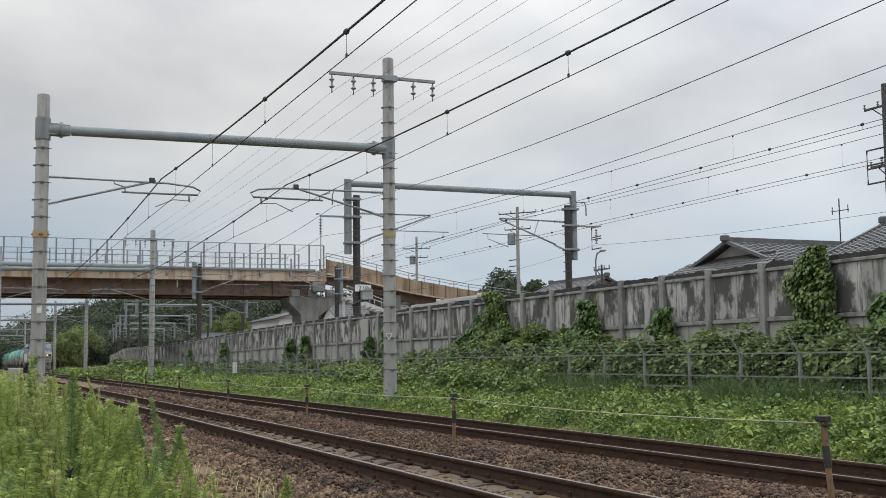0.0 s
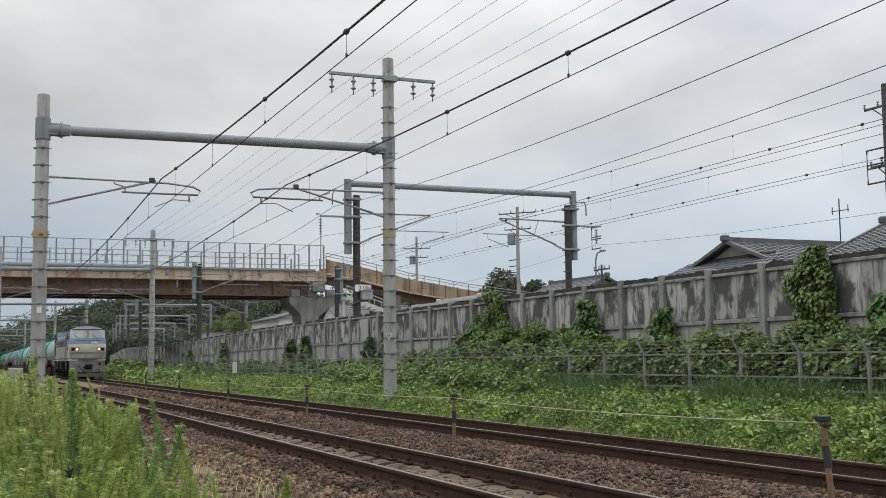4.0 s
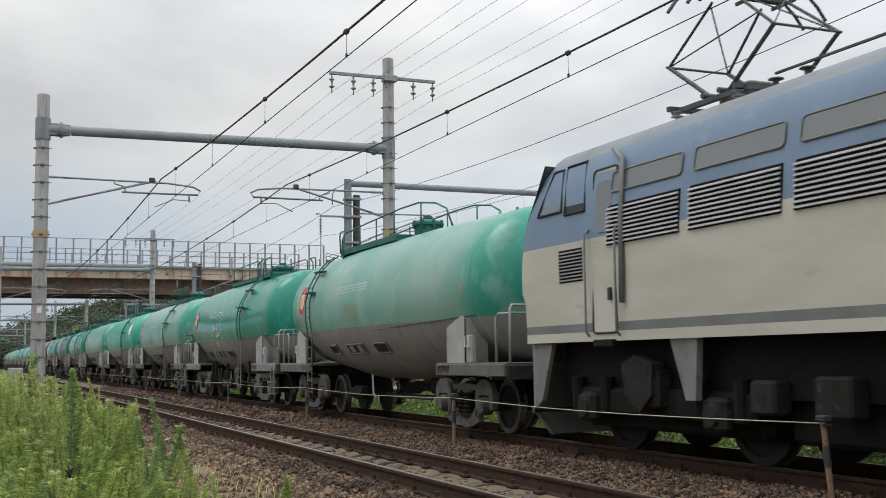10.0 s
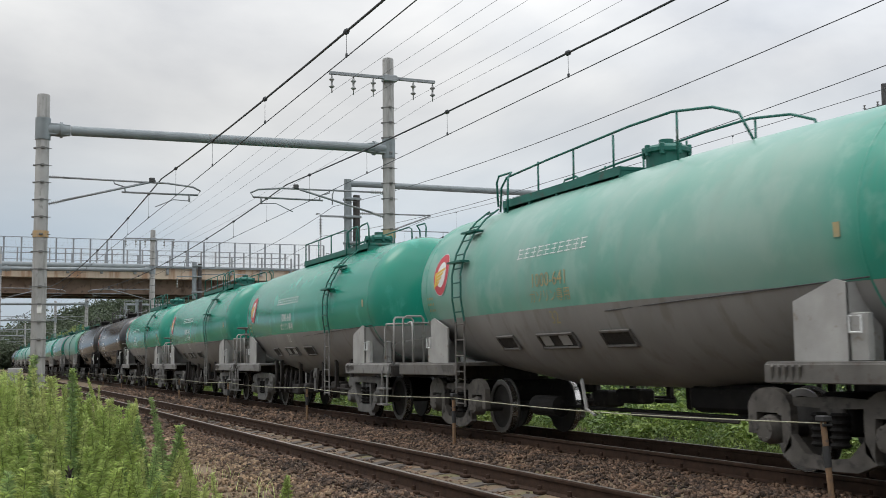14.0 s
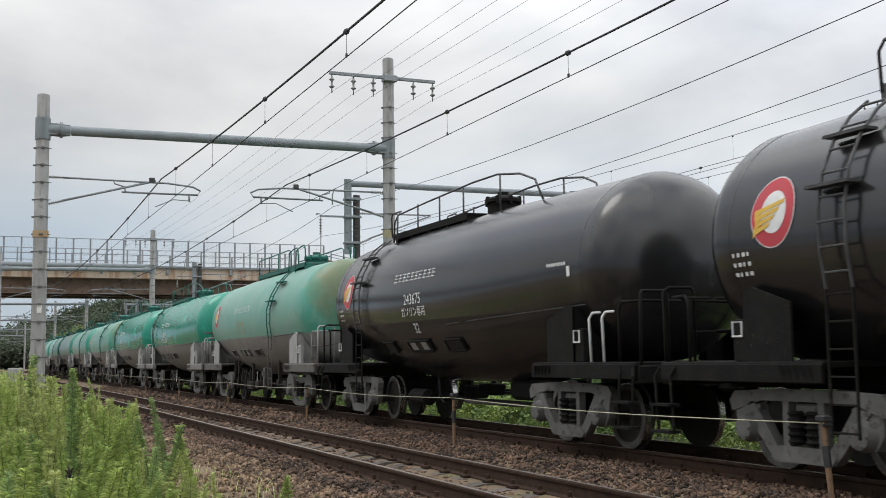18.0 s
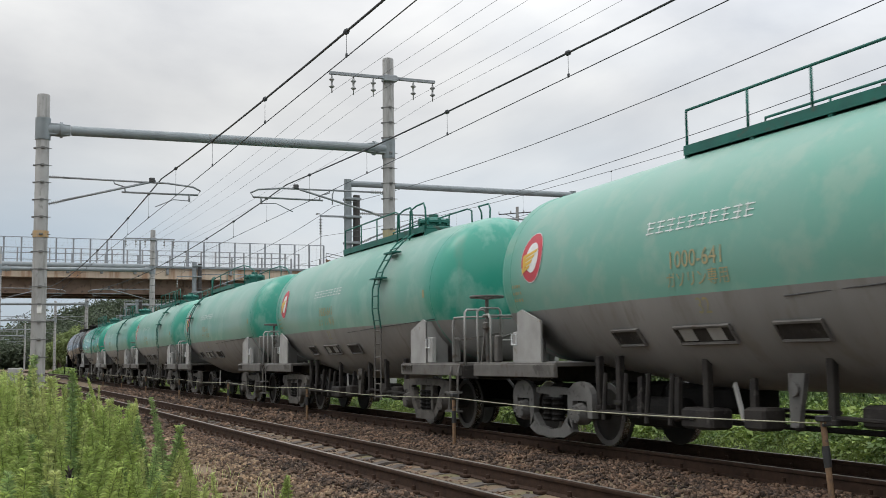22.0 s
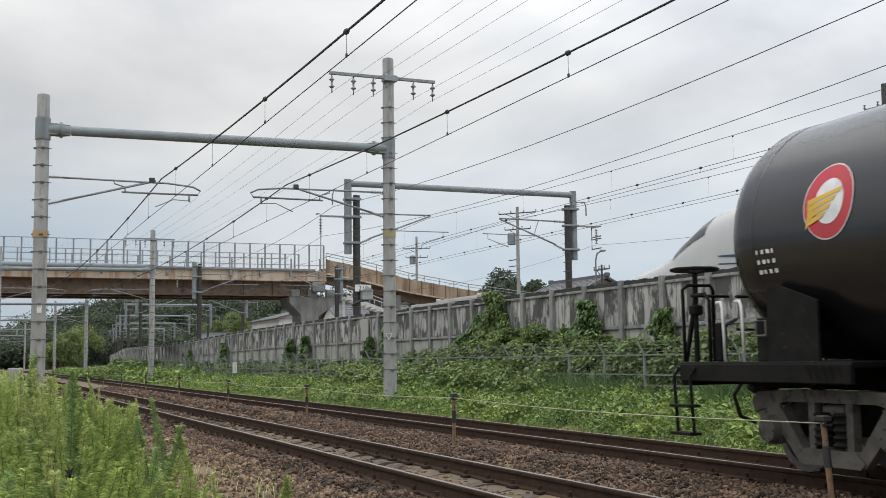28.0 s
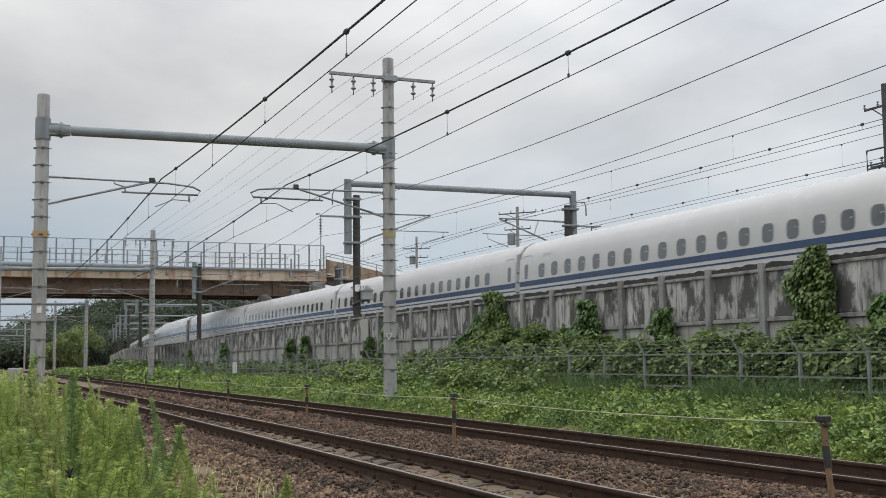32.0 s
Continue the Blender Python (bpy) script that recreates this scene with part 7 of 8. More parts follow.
M_GIRDER = mat("brown_girder", (0.20, 0.14, 0.10), (0.14, 0.10, 0.075), 1.0, 0.75, 0.0, 0.1, wear=(0.10, 0.07, 0.05), wear_at=0.6)
M_PIER = streaked(mat("pier_concrete", (0.25, 0.245, 0.235), (0.18, 0.177, 0.17), 0.8, 0.9, 0.0, 0.2), (0.09, 0.09, 0.085), 1.2, (1, 1, 0.3), 0.55, 0.6)
M_RAMP = streaked(mat("ramp_parapet", (0.36, 0.28, 0.19), (0.29, 0.22, 0.15), 0.7, 0.8, 0.0, 0.1), (0.13, 0.075, 0.045), 0.9, (1, 1.6, 0.3), 0.53, 0.75)
M_BRFENCE = mat("bridge_fence_steel", (0.27, 0.29, 0.31), (0.22, 0.24, 0.26), 4.0, 0.6, 0.3)
XB = -97.0


def build_bridge():
    br = empty("road_bridge", (XB, 0, 0), "cream and brown steel road bridge with tall mesh fences", "bridge")
    y0, y1 = -75.0, 27.4
    bm = B()
    box(bm, (-9.0, y0, 7.75), (0.0, y1, 8.62))
    part("deck_fascia", bm, M_FASCIA, br, "rust-stained cream deck edge")
    for i in range(41):
        y = y1 - 0.6 - 2.5 * i
        bm = B()
        box(bm, (0.0, y - 0.10, 8.08), (0.24, y + 0.10, 8.56), 0.02)
        part("fascia_bracket", bm, M_GALV, br, "grey pipe bracket")
    for x in (-0.9, -4.2, -7.5):
        bm = B()
        box(bm, (x - 0.03, y0, 6.62), (x + 0.03, y1 - 1.2, 7.75))
        box(bm, (x - 0.28, y0, 6.55), (x + 0.28, y1 - 1.2, 6.62))
        for i in range(40):
            y = y1 - 2.0 - 2.4 * i
            box(bm, (x + 0.03, y - 0.02, 6.62), (x + 0.24, y + 0.02, 7.74))
        part("girder", bm, M_GIRDER, br, "brown steel girder")
    bm = B()
    tube(bm, [(0.25, y0, 8.55), (0.25, 13.0, 8.66)], 0.22, 14)
    part("service_pipe", bm, M_BEAM, br, "thick grey service pipe", angle=50)
    bm = B()
    box(bm, (0.02, 13.0, 8.58), (0.22, y1 - 1.0, 8.76), 0.02)
    part("kerb_beam", bm, M_BEAM, br)
    for row, x, top, step, low in ((0, -0.15, 10.78, 1.25, 8.6), (1, -7.9, 10.75, 1.25, 8.6)):
        for i in range(80):
            y = y1 - 0.2 - step * i
            if y < y0:
                break
            b = B()
            box(b, (x - 0.06, y - 0.06, low), (x + 0.06, y + 0.06, top))
            part("fence_post", b, M_BRFENCE, br)
        for z in (low + 0.5, top):
            b = B()
            bar(b, (x, y0, z), (x, y1 - 0.2, z), 0.05, 0.05)
            part("fence_rail", b, M_BRFENCE, br)
        b = B()
        for i in range(9):
            z = low + 0.15 + i * (top - low) / 9
            bar(b, (x, y0, z), (x, y1 - 0.2, z), 0.0035, 0.0035)
        for i in range(330):
            y = y1 - 0.2 - 0.31 * i
            bar(b, (x, y, low), (x, y, top), 0.0035, 0.0035)
        tagged(part("wire_mesh", b, M_BRFENCE, br), kind="stuff")
    b = B()
    for i in range(40):
        y = y1 - 0.2 - 2.5 * i
        box(b, (-1.3, y - 0.06, 8.6), (-1.2, y + 0.06, 9.72))
    bar(b, (-1.25, y0, 9.7), (-1.25, y1 - 3.0, 9.7), 0.06, 0.06)
    part("inner_railing", b, M_BRFENCE, br)
    # hammerhead pier
    bm = B()
    for x0, x1 in ((-3.4, -0.6),):
        rings = [[bm.verts.new((x, y, z)) for y, z in ((24.4, 6.5), (28.4, 6.5), (28.4, 5.95), (26.9, 4.85), (26.9, 0.2), (25.4, 0.2), (25.4, 4.95), (24.4, 6.0))] for x in (x0, x1)]
        skin(bm, rings, True, True, True)
    part("pier", bm, M_PIER, br, "dark hammerhead concrete pier")
    for y in (24.9, 26.3, 27.9):
        bm = B()
        box(bm, (-0.9, y - 0.35, 6.5), (-0.5, y + 0.35, 7.1), 0.03)
        part("bearing", bm, M_PIER, br)
    bm = B()
    box(bm, (-0.7, 26.2, 6.9), (0.05, 27.3, 7.7), 0.05)
    part("girder_end", bm, M_PIER, br)
    # ramp that falls away from the tracks
    pts = [(27.4, 0.0, 8.75), (30.5, -0.4, 8.25), (35.4, -1.5, 7.35), (42.0, -3.5, 6.6), (52.0, -7.0, 5.9), (66.0, -13.0, 5.0)]
    bm = B()
    ra = [[bm.verts.new((x + dx, y, z + dz)) for dx, dz in ((0, -0.40), (0, 0.85), (-0.25, 0.85), (-0.25, 0.1), (-7.0, 0.1), (-7.0, -0.40))] for y, x, z in pts]
    skin(bm, ra, True, True, True)
    part("ramp", bm, M_RAMP, br, "brownish ramp with a solid parapet")
    bm = B()
    for (ya, xa, za), (yb, xb, zb) in zip(pts, pts[1:]):
        n = max(2, int((yb - ya) / 1.6))
        for i in range(n):
            q = i / n
            x, y, z = xa + (xb - xa) * q, ya + (yb - ya) * q, za + (zb - za) * q
            bar(bm, (x - 0.1, y, z + 0.85), (x - 0.1, y, z + 1.4), 0.05, 0.05)
        tube(bm, [(xa - 0.1, ya, za + 1.4), (xb - 0.1, yb, zb + 1.4)], 0.035, 6)
        tube(bm, [(xa - 0.1, ya, za + 1.15), (xb - 0.1, yb, zb + 1.15)], 0.025, 6)
    part("ramp_railing", bm, M_GALV, br)
    for y, z in ((34.0, 6.8), (42.0, 5.9), (50.0, 5.2)):
        bm = B()
        box(bm, (-6.5, y - 0.6, 0.2), (-1.5, y + 0.6, z), 0.05)
        part("ramp_pier", bm, M_PIER, br)
    # posts and stains on the ramp's parapet
    for (ya, xa, za), (yb, xb, zb) in zip(pts, pts[1:]):
        n = max(2, int((yb - ya) / 1.25))
        for i in range(n):
            q = i / n
            x, y, z = xa + (xb - xa) * q, ya + (yb - ya) * q, za + (zb - za) * q
            bm = B()
            box(bm, (x - 0.02, y - 0.045, z - 0.30), (x + 0.06, y + 0.045, z + 0.90))
            part("parapet_post", bm, M_GIRDER, br)
        bm = B()
        bar(bm, (xa + 0.05, ya, za - 0.34), (xb + 0.05, yb, zb - 0.34), 0.12, 0.12)
        part("ramp_kerb", bm, M_FASCIA, br)
        bm = B()
        bar(bm, (xa - 1.0, ya, za - 0.75), (xb - 1.0, yb, zb - 0.75), 0.30, 0.70)
        part("ramp_girder", bm, M_GIRDER, br, "brown steel ramp girder")
    # the bridge stands a little further off than it was drawn: one true size for all its parts
    k = 97.0 / 90.0
    grow = Matrix.Translation((0, 0, 1.2046)) @ Matrix.Scale(k, 4) @ Matrix.Translation((0, 0, -1.2046))
    for o in br.children:
        o.data.transform(grow)


build_bridge()


def build_stair():
    """White steel stair from the bridge end down behind the barrier."""
    st = empty("footbridge_stair", (-94.0, 0, 0), "white steel stair going down from the bridge end", "stair")
    ya, za, yb, zb = 30.2, 6.7, 34.4, 5.25
    M_STAIR = mat("white_stair_paint", (0.58, 0.58, 0.56), (0.48, 0.48, 0.46), 2.0, 0.6)
    for x in (-0.9, 0.9):
        bm = B()
        bar(bm, (x, ya, za), (x, yb, zb), 0.06, 0.30)
        part("stringer", bm, M_STAIR, st)
        bm = B()
        bar(bm, (x, ya, za + 0.95), (x, yb, zb + 0.95), 0.05, 0.05)
        for i in range(5):
            q = i / 4
            bar(bm, (x, ya + (yb - ya) * q, za + (zb - za) * q), (x, ya + (yb - ya) * q, za + (zb - za) * q + 0.95), 0.04, 0.04)
        part("handrail", bm, M_STAIR, st)
    for i in range(9):
        q = (i + 0.5) / 9
        bm = B()
        box(bm, (-0.88, ya + (yb - ya) * q - 0.15, za + (zb - za) * q - 0.02), (0.88, ya + (yb - ya) * q + 0.15, za + (zb - za) * q + 0.03))
        part("tread", bm, M_STAIR, st)
    for y, z in ((ya, za), (yb, zb)):
        bm = B()
        tube(bm, [(0, y, 1.4), (0, y, z)], 0.12, 10)
        box(bm, (-0.9, y - 0.1, z - 0.25), (0.9, y + 0.1, z - 0.1))
        part("support_post", bm, M_STAIR, st)


build_stair()

# ---- houses and poles behind the barrier ----
M_TILE = mat("grey_roof_tile", (0.115, 0.12, 0.125), (0.085, 0.09, 0.095), 2.0, 0.55, 0.0, 0.1, wear=(0.15, 0.15, 0.145), wear_at=0.62)
M_PLASTER = mat("pale_plaster", (0.38, 0.37, 0.345), (0.31, 0.30, 0.285), 1.0, 0.9, 0.0, 0.1, wear=(0.30, 0.29, 0.27), wear_at=0.62)
M_WOODDARK = mat("dark_eaves_wood", (0.075, 0.055, 0.042), (0.05, 0.04, 0.03), 3.0, 0.8)
M_PALEROOF = mat("pale_sheet_roof", (0.46, 0.46, 0.45), (0.38, 0.38, 0.37), 1.0, 0.6)
M_HOUSEWHITE = mat("white_siding", (0.66, 0.66, 0.64), (0.58, 0.58, 0.56), 1.0, 0.8)


def tiled_plane(bm, a, b, c, d, rows, cols):
    """A roof slope of pantiles: waves across, steps down the slope. a-b is the ridge, d-c the eave."""
    a, b, c, d = (Vector(p) for p in (a, b, c, d))
    n = (b - a).cross(d - a).normalized()
    if n.z < 0:
        n = -n
    grid = []
    for j in range(rows + 1):
        for k in ((0,) if j == 0 else (0, 1)):
            if j == rows and k == 1:
                continue
            q = j / rows
            row = []
            for i in range(cols * 4 + 1):
                u = i / (cols * 4)
                p = a.lerp(d, q).lerp(b.lerp(c, q), u)
                h = 0.045 * (0.5 + 0.5 * math.cos(2 * math.pi * i / 4)) + (0.035 if k == 0 else 0.0)
                row.append(bm.verts.new(p + n * h))
            grid.append(row)
    for r0, r1 in zip(grid, grid[1:]):
        for i in range(len(r0) - 1):
            bm.faces.new((r0[i], r0[i + 1], r1[i + 1], r1[i]))


def gable_house(name, cx, cy, half_w, length, z_eave, z_ridge, along, label, wall=None, rows=14, cols=22, skirt=False, roof=None):
    """A house with its ridge along x or y; the gable overhangs."""
    ho = empty(name, (cx, cy, 0), label, "house", "houses behind the barrier")
    T = (lambda p: p) if along == "y" else (lambda p: (p[1], p[0], p[2]))
    bm = B()
    w, l = half_w - 0.5, length / 2 - 0.5
    corners = [(-w, -l), (w, -l), (w, l), (-w, l)]
    rings = [[bm.verts.new(T((x, y, z))) for x, y in corners] for z in (0.2, z_eave)]
    skin(bm, rings, True, False, False)
    bmesh.ops.recalc_face_normals(bm, faces=bm.faces)
    part("wall", bm, wall or M_PLASTER, ho)
    for s in (-1, 1):
        bm = B()
        if roof:
            bm.faces.new([bm.verts.new(T(p)) for p in ((0, -length / 2, z_ridge), (0, length / 2, z_ridge), (s * half_w, length / 2, z_eave), (s * half_w, -length / 2, z_eave))])
        else:
            tiled_plane(bm, T((0, -length / 2, z_ridge)), T((0, length / 2, z_ridge)), T((s * half_w, length / 2, z_eave)), T((s * half_w, -length / 2, z_eave)), rows, cols)
        bmesh.ops.recalc_face_normals(bm, faces=bm.faces)
        part("roof_slope", bm, roof or M_TILE, ho, "pale sheet roof slope" if roof else "grey pantile roof slope")
        bm = B()
        vs = [bm.verts.new(T(p)) for p in ((0, -length / 2, z_ridge - 0.06), (0, length / 2, z_ridge - 0.06), (s * half_w, length / 2, z_eave - 0.06), (s * half_w, -length / 2, z_eave - 0.06))]
        bm.faces.new(vs)
        part("roof_boarding", bm, M_WOODDARK, ho)
        for y in (-length / 2, length / 2):
            bm = B()
            bar(bm, T((0, y, z_ridge + 0.02)), T((s * half_w, y, z_eave + 0.02)), 0.22, 0.16)
            part("verge_tile", bm, roof or M_TILE, ho)
    for s in (-1, 1):
        bm = B()
        y = s * (length / 2 - 0.45)
        bm.faces.new([bm.verts.new(T(p)) for p in ((-half_w + 0.4, y, z_eave + 0.05), (half_w - 0.4, y, z_eave + 0.05), (0, y, z_ridge - 0.12))])
        part("gable_wall", bm, wall or M_PLASTER, ho, "pale plaster gable")
    bm = B()
    bar(bm, T((0, -length / 2 - 0.1, z_ridge + 0.12)), T((0, length / 2 + 0.1, z_ridge + 0.12)), 0.30, 0.26)
    for s in (-1, 1):
        p = T((0, s * (length / 2 + 0.1), z_ridge + 0.22))
        box(bm, (p[0] - 0.2, p[1] - 0.2, p[2] - 0.2), (p[0] + 0.2, p[1] + 0.2, p[2] + 0.15), 0.06)
    part("ridge_tile", bm, roof or M_TILE, ho, "ridge cap" if roof else "thick tiled ridge")
    if skirt:
        bm = B()
        y0, y1 = -length / 2 + 0.42, -length / 2 - 0.95
        tiled_plane(bm, T((-half_w - 0.2, y0, z_eave + 0.42)), T((half_w + 0.2, y0, z_eave + 0.42)), T((half_w + 0.9, y1, z_eave - 0.28)), T((-half_w - 0.9, y1, z_eave - 0.28)), 5, cols)
        bmesh.ops.recalc_face_normals(bm, faces=bm.faces)
        part("skirt_roof", bm, M_TILE, ho, "tiled lower roof under the gable")
        bm = B()
        bar(bm, T((-half_w + 0.3, y0 - 0.05, z_eave + 0.50)), T((half_w - 0.3, y0 - 0.05, z_eave + 0.50)), 0.14, 0.10)
        part("gable_beam", bm, M_WOODDARK, ho)
    bm = B()
    for s in (-1, 1):
        box(bm, *(lambda a, b: ([min(i, j) for i, j in zip(a, b)], [max(i, j) for i, j in zip(a, b)]))(T((s * half_w - 0.06, -length / 2, z_eave - 0.14)), T((s * half_w + 0.06, length / 2, z_eave + 0.02))))
    part("eaves_board", bm, roof or M_WOODDARK, ho)
    return ho


gable_house("tiled_house", -47.5, 42.0, 3.6, 12.0, 5.75, 7.05, "y", "house with a grey tiled gable roof and pale plaster gable", cols=24, rows=12, skirt=True)
gable_house("tiled_house", -28.6, 40.0, 5.0, 24.0, 5.2, 7.35, "x", "long house with a weathered grey tiled roof", cols=56, rows=20)
gable_house("small_house", -80.5, 46.0, 2.4, 9.0, 6.3, 7.45, "x", "small house with a dark grey roof", cols=18, rows=8)
gable_house("white_house", -148.0, 41.0, 5.0, 16.0, 6.6, 7.9, "x", "white house with a low grey roof", wall=M_HOUSEWHITE, cols=16, rows=8)
gable_house("white_house", -128.0, 44.0, 4.0, 10.0, 6.0, 7.8, "y", "white house beyond the bridge pier", wall=M_HOUSEWHITE, cols=14, rows=8)
gable_house("white_house", -112.0, 45.0, 3.5, 9.0, 5.0, 6.6, "x", "pale house beside the ramp", wall=M_HOUSEWHITE, cols=14, rows=8)
gable_house("white_house", -88.0, 38.5, 2.6, 8.5, 5.85, 6.15, "x", "low building with a pale flat roof below the ramp", wall=M_PLASTER, roof=M_PALEROOF)
gable_house("white_house", -215.0, 43.0, 2.4, 5.0, 5.0, 6.6, "y", "white gabled house far along the line", wall=M_HOUSEWHITE, cols=10, rows=6)


def utility_pole(x, y, top, arms, label, transformer=False, r=0.15):
    up = empty("utility_pole", (x, y, 0), label, "utility pole", "utility poles")
    bm = B()
    tube(bm, [(0, 0, 0), (0, 0, top)], [r * 1.25, r * 0.8], 12)
    part("pole", bm, M_CONC if transformer else M_DARKST, up, angle=50)
    for z, w, ang in arms:
        c, s = math.cos(radians(ang)), math.sin(radians(ang))
        bm = B()
        bar(bm, (-w * c, -w * s, z), (w * c, w * s, z), 0.08, 0.08)
        bar(bm, (-w * 0.6 * c, -w * 0.6 * s, z - 0.04), (0, 0, z - 0.5), 0.04, 0.04)
        arm = part("crossarm", bm, M_DARKST, up)
        for q in (-1, -0.35, 0.35, 1):
            bm = B()
            insulator_stack(bm, (w * q * c, w * q * s, z + 0.03), (w * q * c, w * q * s, z + 0.26), 2, 0.07)
            part("insulator", bm, M_PORC, arm, smooth=True)
    if transformer:
        bm = B()
        lathe(bm, [(0.30, 0), (0.33, 0.05), (0.33, 0.85), (0.25, 0.95)], (-0.5, -0.3, top - 3.0), "z", 14)
        part("transformer", bm, M_BEAM, up, "grey pole transformer")
        for i in range(4):
            bm = B()
            tube(bm, [(0, 0, top - 4.2 - i * 0.5), (-1.2, -0.2, top - 4.2 - i * 0.5)], 0.04, 6)
            part("bracket", bm, M_DARKST, up)
    else:
        bm = B()
        for z in (9.3, 8.7):
            p = [(-1.1, 0, z), (-1.1, 0, z - 0.75), (0, 0, z - 0.75)]
            tube(bm, [(0, 0, z)] + p, 0.04, 6)
        part("cable_frame", bm, M_DARKST, up)
    return up


utility_pole(-79.4, 40.0, 13.2, ((12.7, 1.6, 40), (11.4, 1.1, 40)), "concrete utility pole with a transformer", True)
utility_pole(-114.0, 45.0, 14.6, ((13.3, 1.5, 60), (12.3, 1.2, 60)), "concrete utility pole beyond the ramp", True)
utility_pole(-33.2, 33.0, 11.8, ((10.95, 1.1, 0), (8.6, 0.9, 0)), "dark utility pole with crossarms and insulators")
utility_pole(-60.0, 36.0, 6.9, ((6.6, 0.9, 0),), "thin pole with a small crossarm behind the barrier", False, 0.08)
for x, y, top, dx in ((-60.7, 36.0, 7.75, 1.0), (-102.0, 30.5, 15.2, -1.2)):
    la = empty("street_lamp", (x, y, 0), "slender grey street lamp with a curved arm", "street lamp", "street lamps")
    bm = B()
    tube(bm, [(0, 0, 0), (0, 0, top - 0.5), (dx * 0.2, 0, top - 0.1), (dx * 0.7, 0, top)], 0.05, 8)
    part("pole", bm, M_GALV, la, smooth=True)
    bm = B()
    box(bm, (min(dx * 0.65, dx * 1.1), -0.12, top - 0.05), (max(dx * 0.65, dx * 1.1), 0.12, top + 0.06), 0.03)
    part("lamp_head", bm, M_BEAM, la)
an = empty("roof_aerial", (-39.8, 36.5, 0), "dark television aerial on the tiled roof", "aerial")
bm = B()
tube(bm, [(0, 0, 6.2), (0, 0, 8.3)], 0.03, 8)
part("mast", bm, M_DARKST, an)
bm = B()
bar(bm, (-0.5, 0, 7.75), (0.6, 0, 7.72), 0.035, 0.035)
for q in (-0.45, 0.55):
    bar(bm, (q, 0, 7.6), (q, 0, 7.95), 0.03, 0.03)
part("element_bar", bm, M_DARKST, an)

# ---- small lineside things ----
cab = empty("lineside_cabinet", (-49.0, 1.76, 0), "pale grey concrete lineside cabinet among the weeds", "cabinet")
bm = B()
box(bm, (-0.3, -0.28, -0.5), (0.3, 0.28, 1.04), 0.03)
part("body", bm, M_CONC, cab)
bm = B()
box(bm, (0.30, -0.22, 0.1), (0.32, 0.22, 0.95), 0.005)
part("door", bm, M_CONC, cab)
sg = empty("lineside_sign", (-62.5, 13.7, 0), "small white marker plate on a thin post", "sign")
bm = B()
box(bm, (-0.02, -0.12, 0.55), (0.02, 0.12, 1.15), 0.005)
part("plate", bm, mat("sign_white", (0.7, 0.7, 0.69), None, 3, 0.6), sg)
bm = B()
tube(bm, [(0, 0.02, -0.2), (0, 0.02, 1.1)], 0.025, 6)
part("post", bm, M_GALV, sg)
ks = empty("distance_sign", (-52.75, 17.91, 4.74), "white plate with black figures on a dark pole", "sign")
bm = B()
box(bm, (0.10, -0.42, -0.17), (0.13, 0.42, 0.17), 0.008)
part("plate", bm, mat("sign_plate_white", (0.72, 0.72, 0.70), (0.62, 0.62, 0.60), 3, 0.6), ks)
part("figures", text_mesh("210", 0.34, M_RUBBER, lambda x, z: (0.136, x, z - 0.12)), None, ks, "black figures")
bm = B()
bar(bm, (0.08, -0.62, 0.0), (0.08, 0.3, 0.0), 0.05, 0.05)
part("bracket", bm, M_GALV, ks)
tb = empty("telephone_box", (-52.90, 18.06, 4.38), "small pale equipment box on a bracket", "equipment box")
bm = B()
box(bm, (0.2, -0.28, -0.22), (0.55, 0.28, 0.22), 0.03)
part("case", bm, M_LOUVRE, tb)
bm = B()
rings = [[bm.verts.new((x, y, z)) for y, z in ((-0.34, 0.22), (0.34, 0.22), (0.0, 0.40))] for x in (0.12, 0.6)]
skin(bm, rings, True, True, True)
part("hood", bm, M_LOUVRE, tb)
bm = B()
tube(bm, [(0.05, -0.66, -0.5), (0.3, -0.4, -0.30), (0.38, 0.1, -0.24)], 0.05, 8)
part("bracket", bm, M_DARKST, tb, smooth=True)
ds = empty("dead_stalk", (-6.6, 0.52, 0), "dark dried seed head among the weeds", "weeds")
bm = B()
tube(bm, [(0, 0, -0.45), (0.02, 0.01, 0.1), (0.0, 0.02, 0.62)], [0.006, 0.005, 0.003], 5)
for i in range(26):
    a = i * 2.4
    q = 0.36 + 0.010 * i
    tube(bm, [(0.0, 0.01, q), (0.022 * math.cos(a), 0.01 + 0.022 * math.sin(a), q + 0.03)], [0.008, 0.004], 4)
part("seed_head", bm, mat("dried_brown", (0.035, 0.025, 0.02), (0.02, 0.016, 0.013), 9, 0.9), ds)
sp = empty("repaired_panel", (-48.3, Y_WALL - 0.115, 0), "pale replacement panel fixed on the barrier", "panel")
bm = B()
box(bm, (-0.5, -0.01, 2.06), (0.5, 0.04, 3.05), 0.01)
part("sheet", bm, M_PLASTER, sp)

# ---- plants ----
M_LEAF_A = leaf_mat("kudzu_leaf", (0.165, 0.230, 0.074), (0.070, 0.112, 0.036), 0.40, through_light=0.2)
# lighter copy of the kudzu green, daylight on the sprays put into its colour
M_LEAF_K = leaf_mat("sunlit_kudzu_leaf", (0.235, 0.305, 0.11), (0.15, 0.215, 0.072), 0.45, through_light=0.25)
M_LEAF_B = leaf_mat("verge_leaf", (0.165, 0.245, 0.068), (0.090, 0.150, 0.042), 0.30, through_light=0.25)
M_LEAF_C = leaf_mat("bright_weed_leaf", (0.275, 0.350, 0.088), (0.170, 0.245, 0.060), 0.28, through_light=0.25)
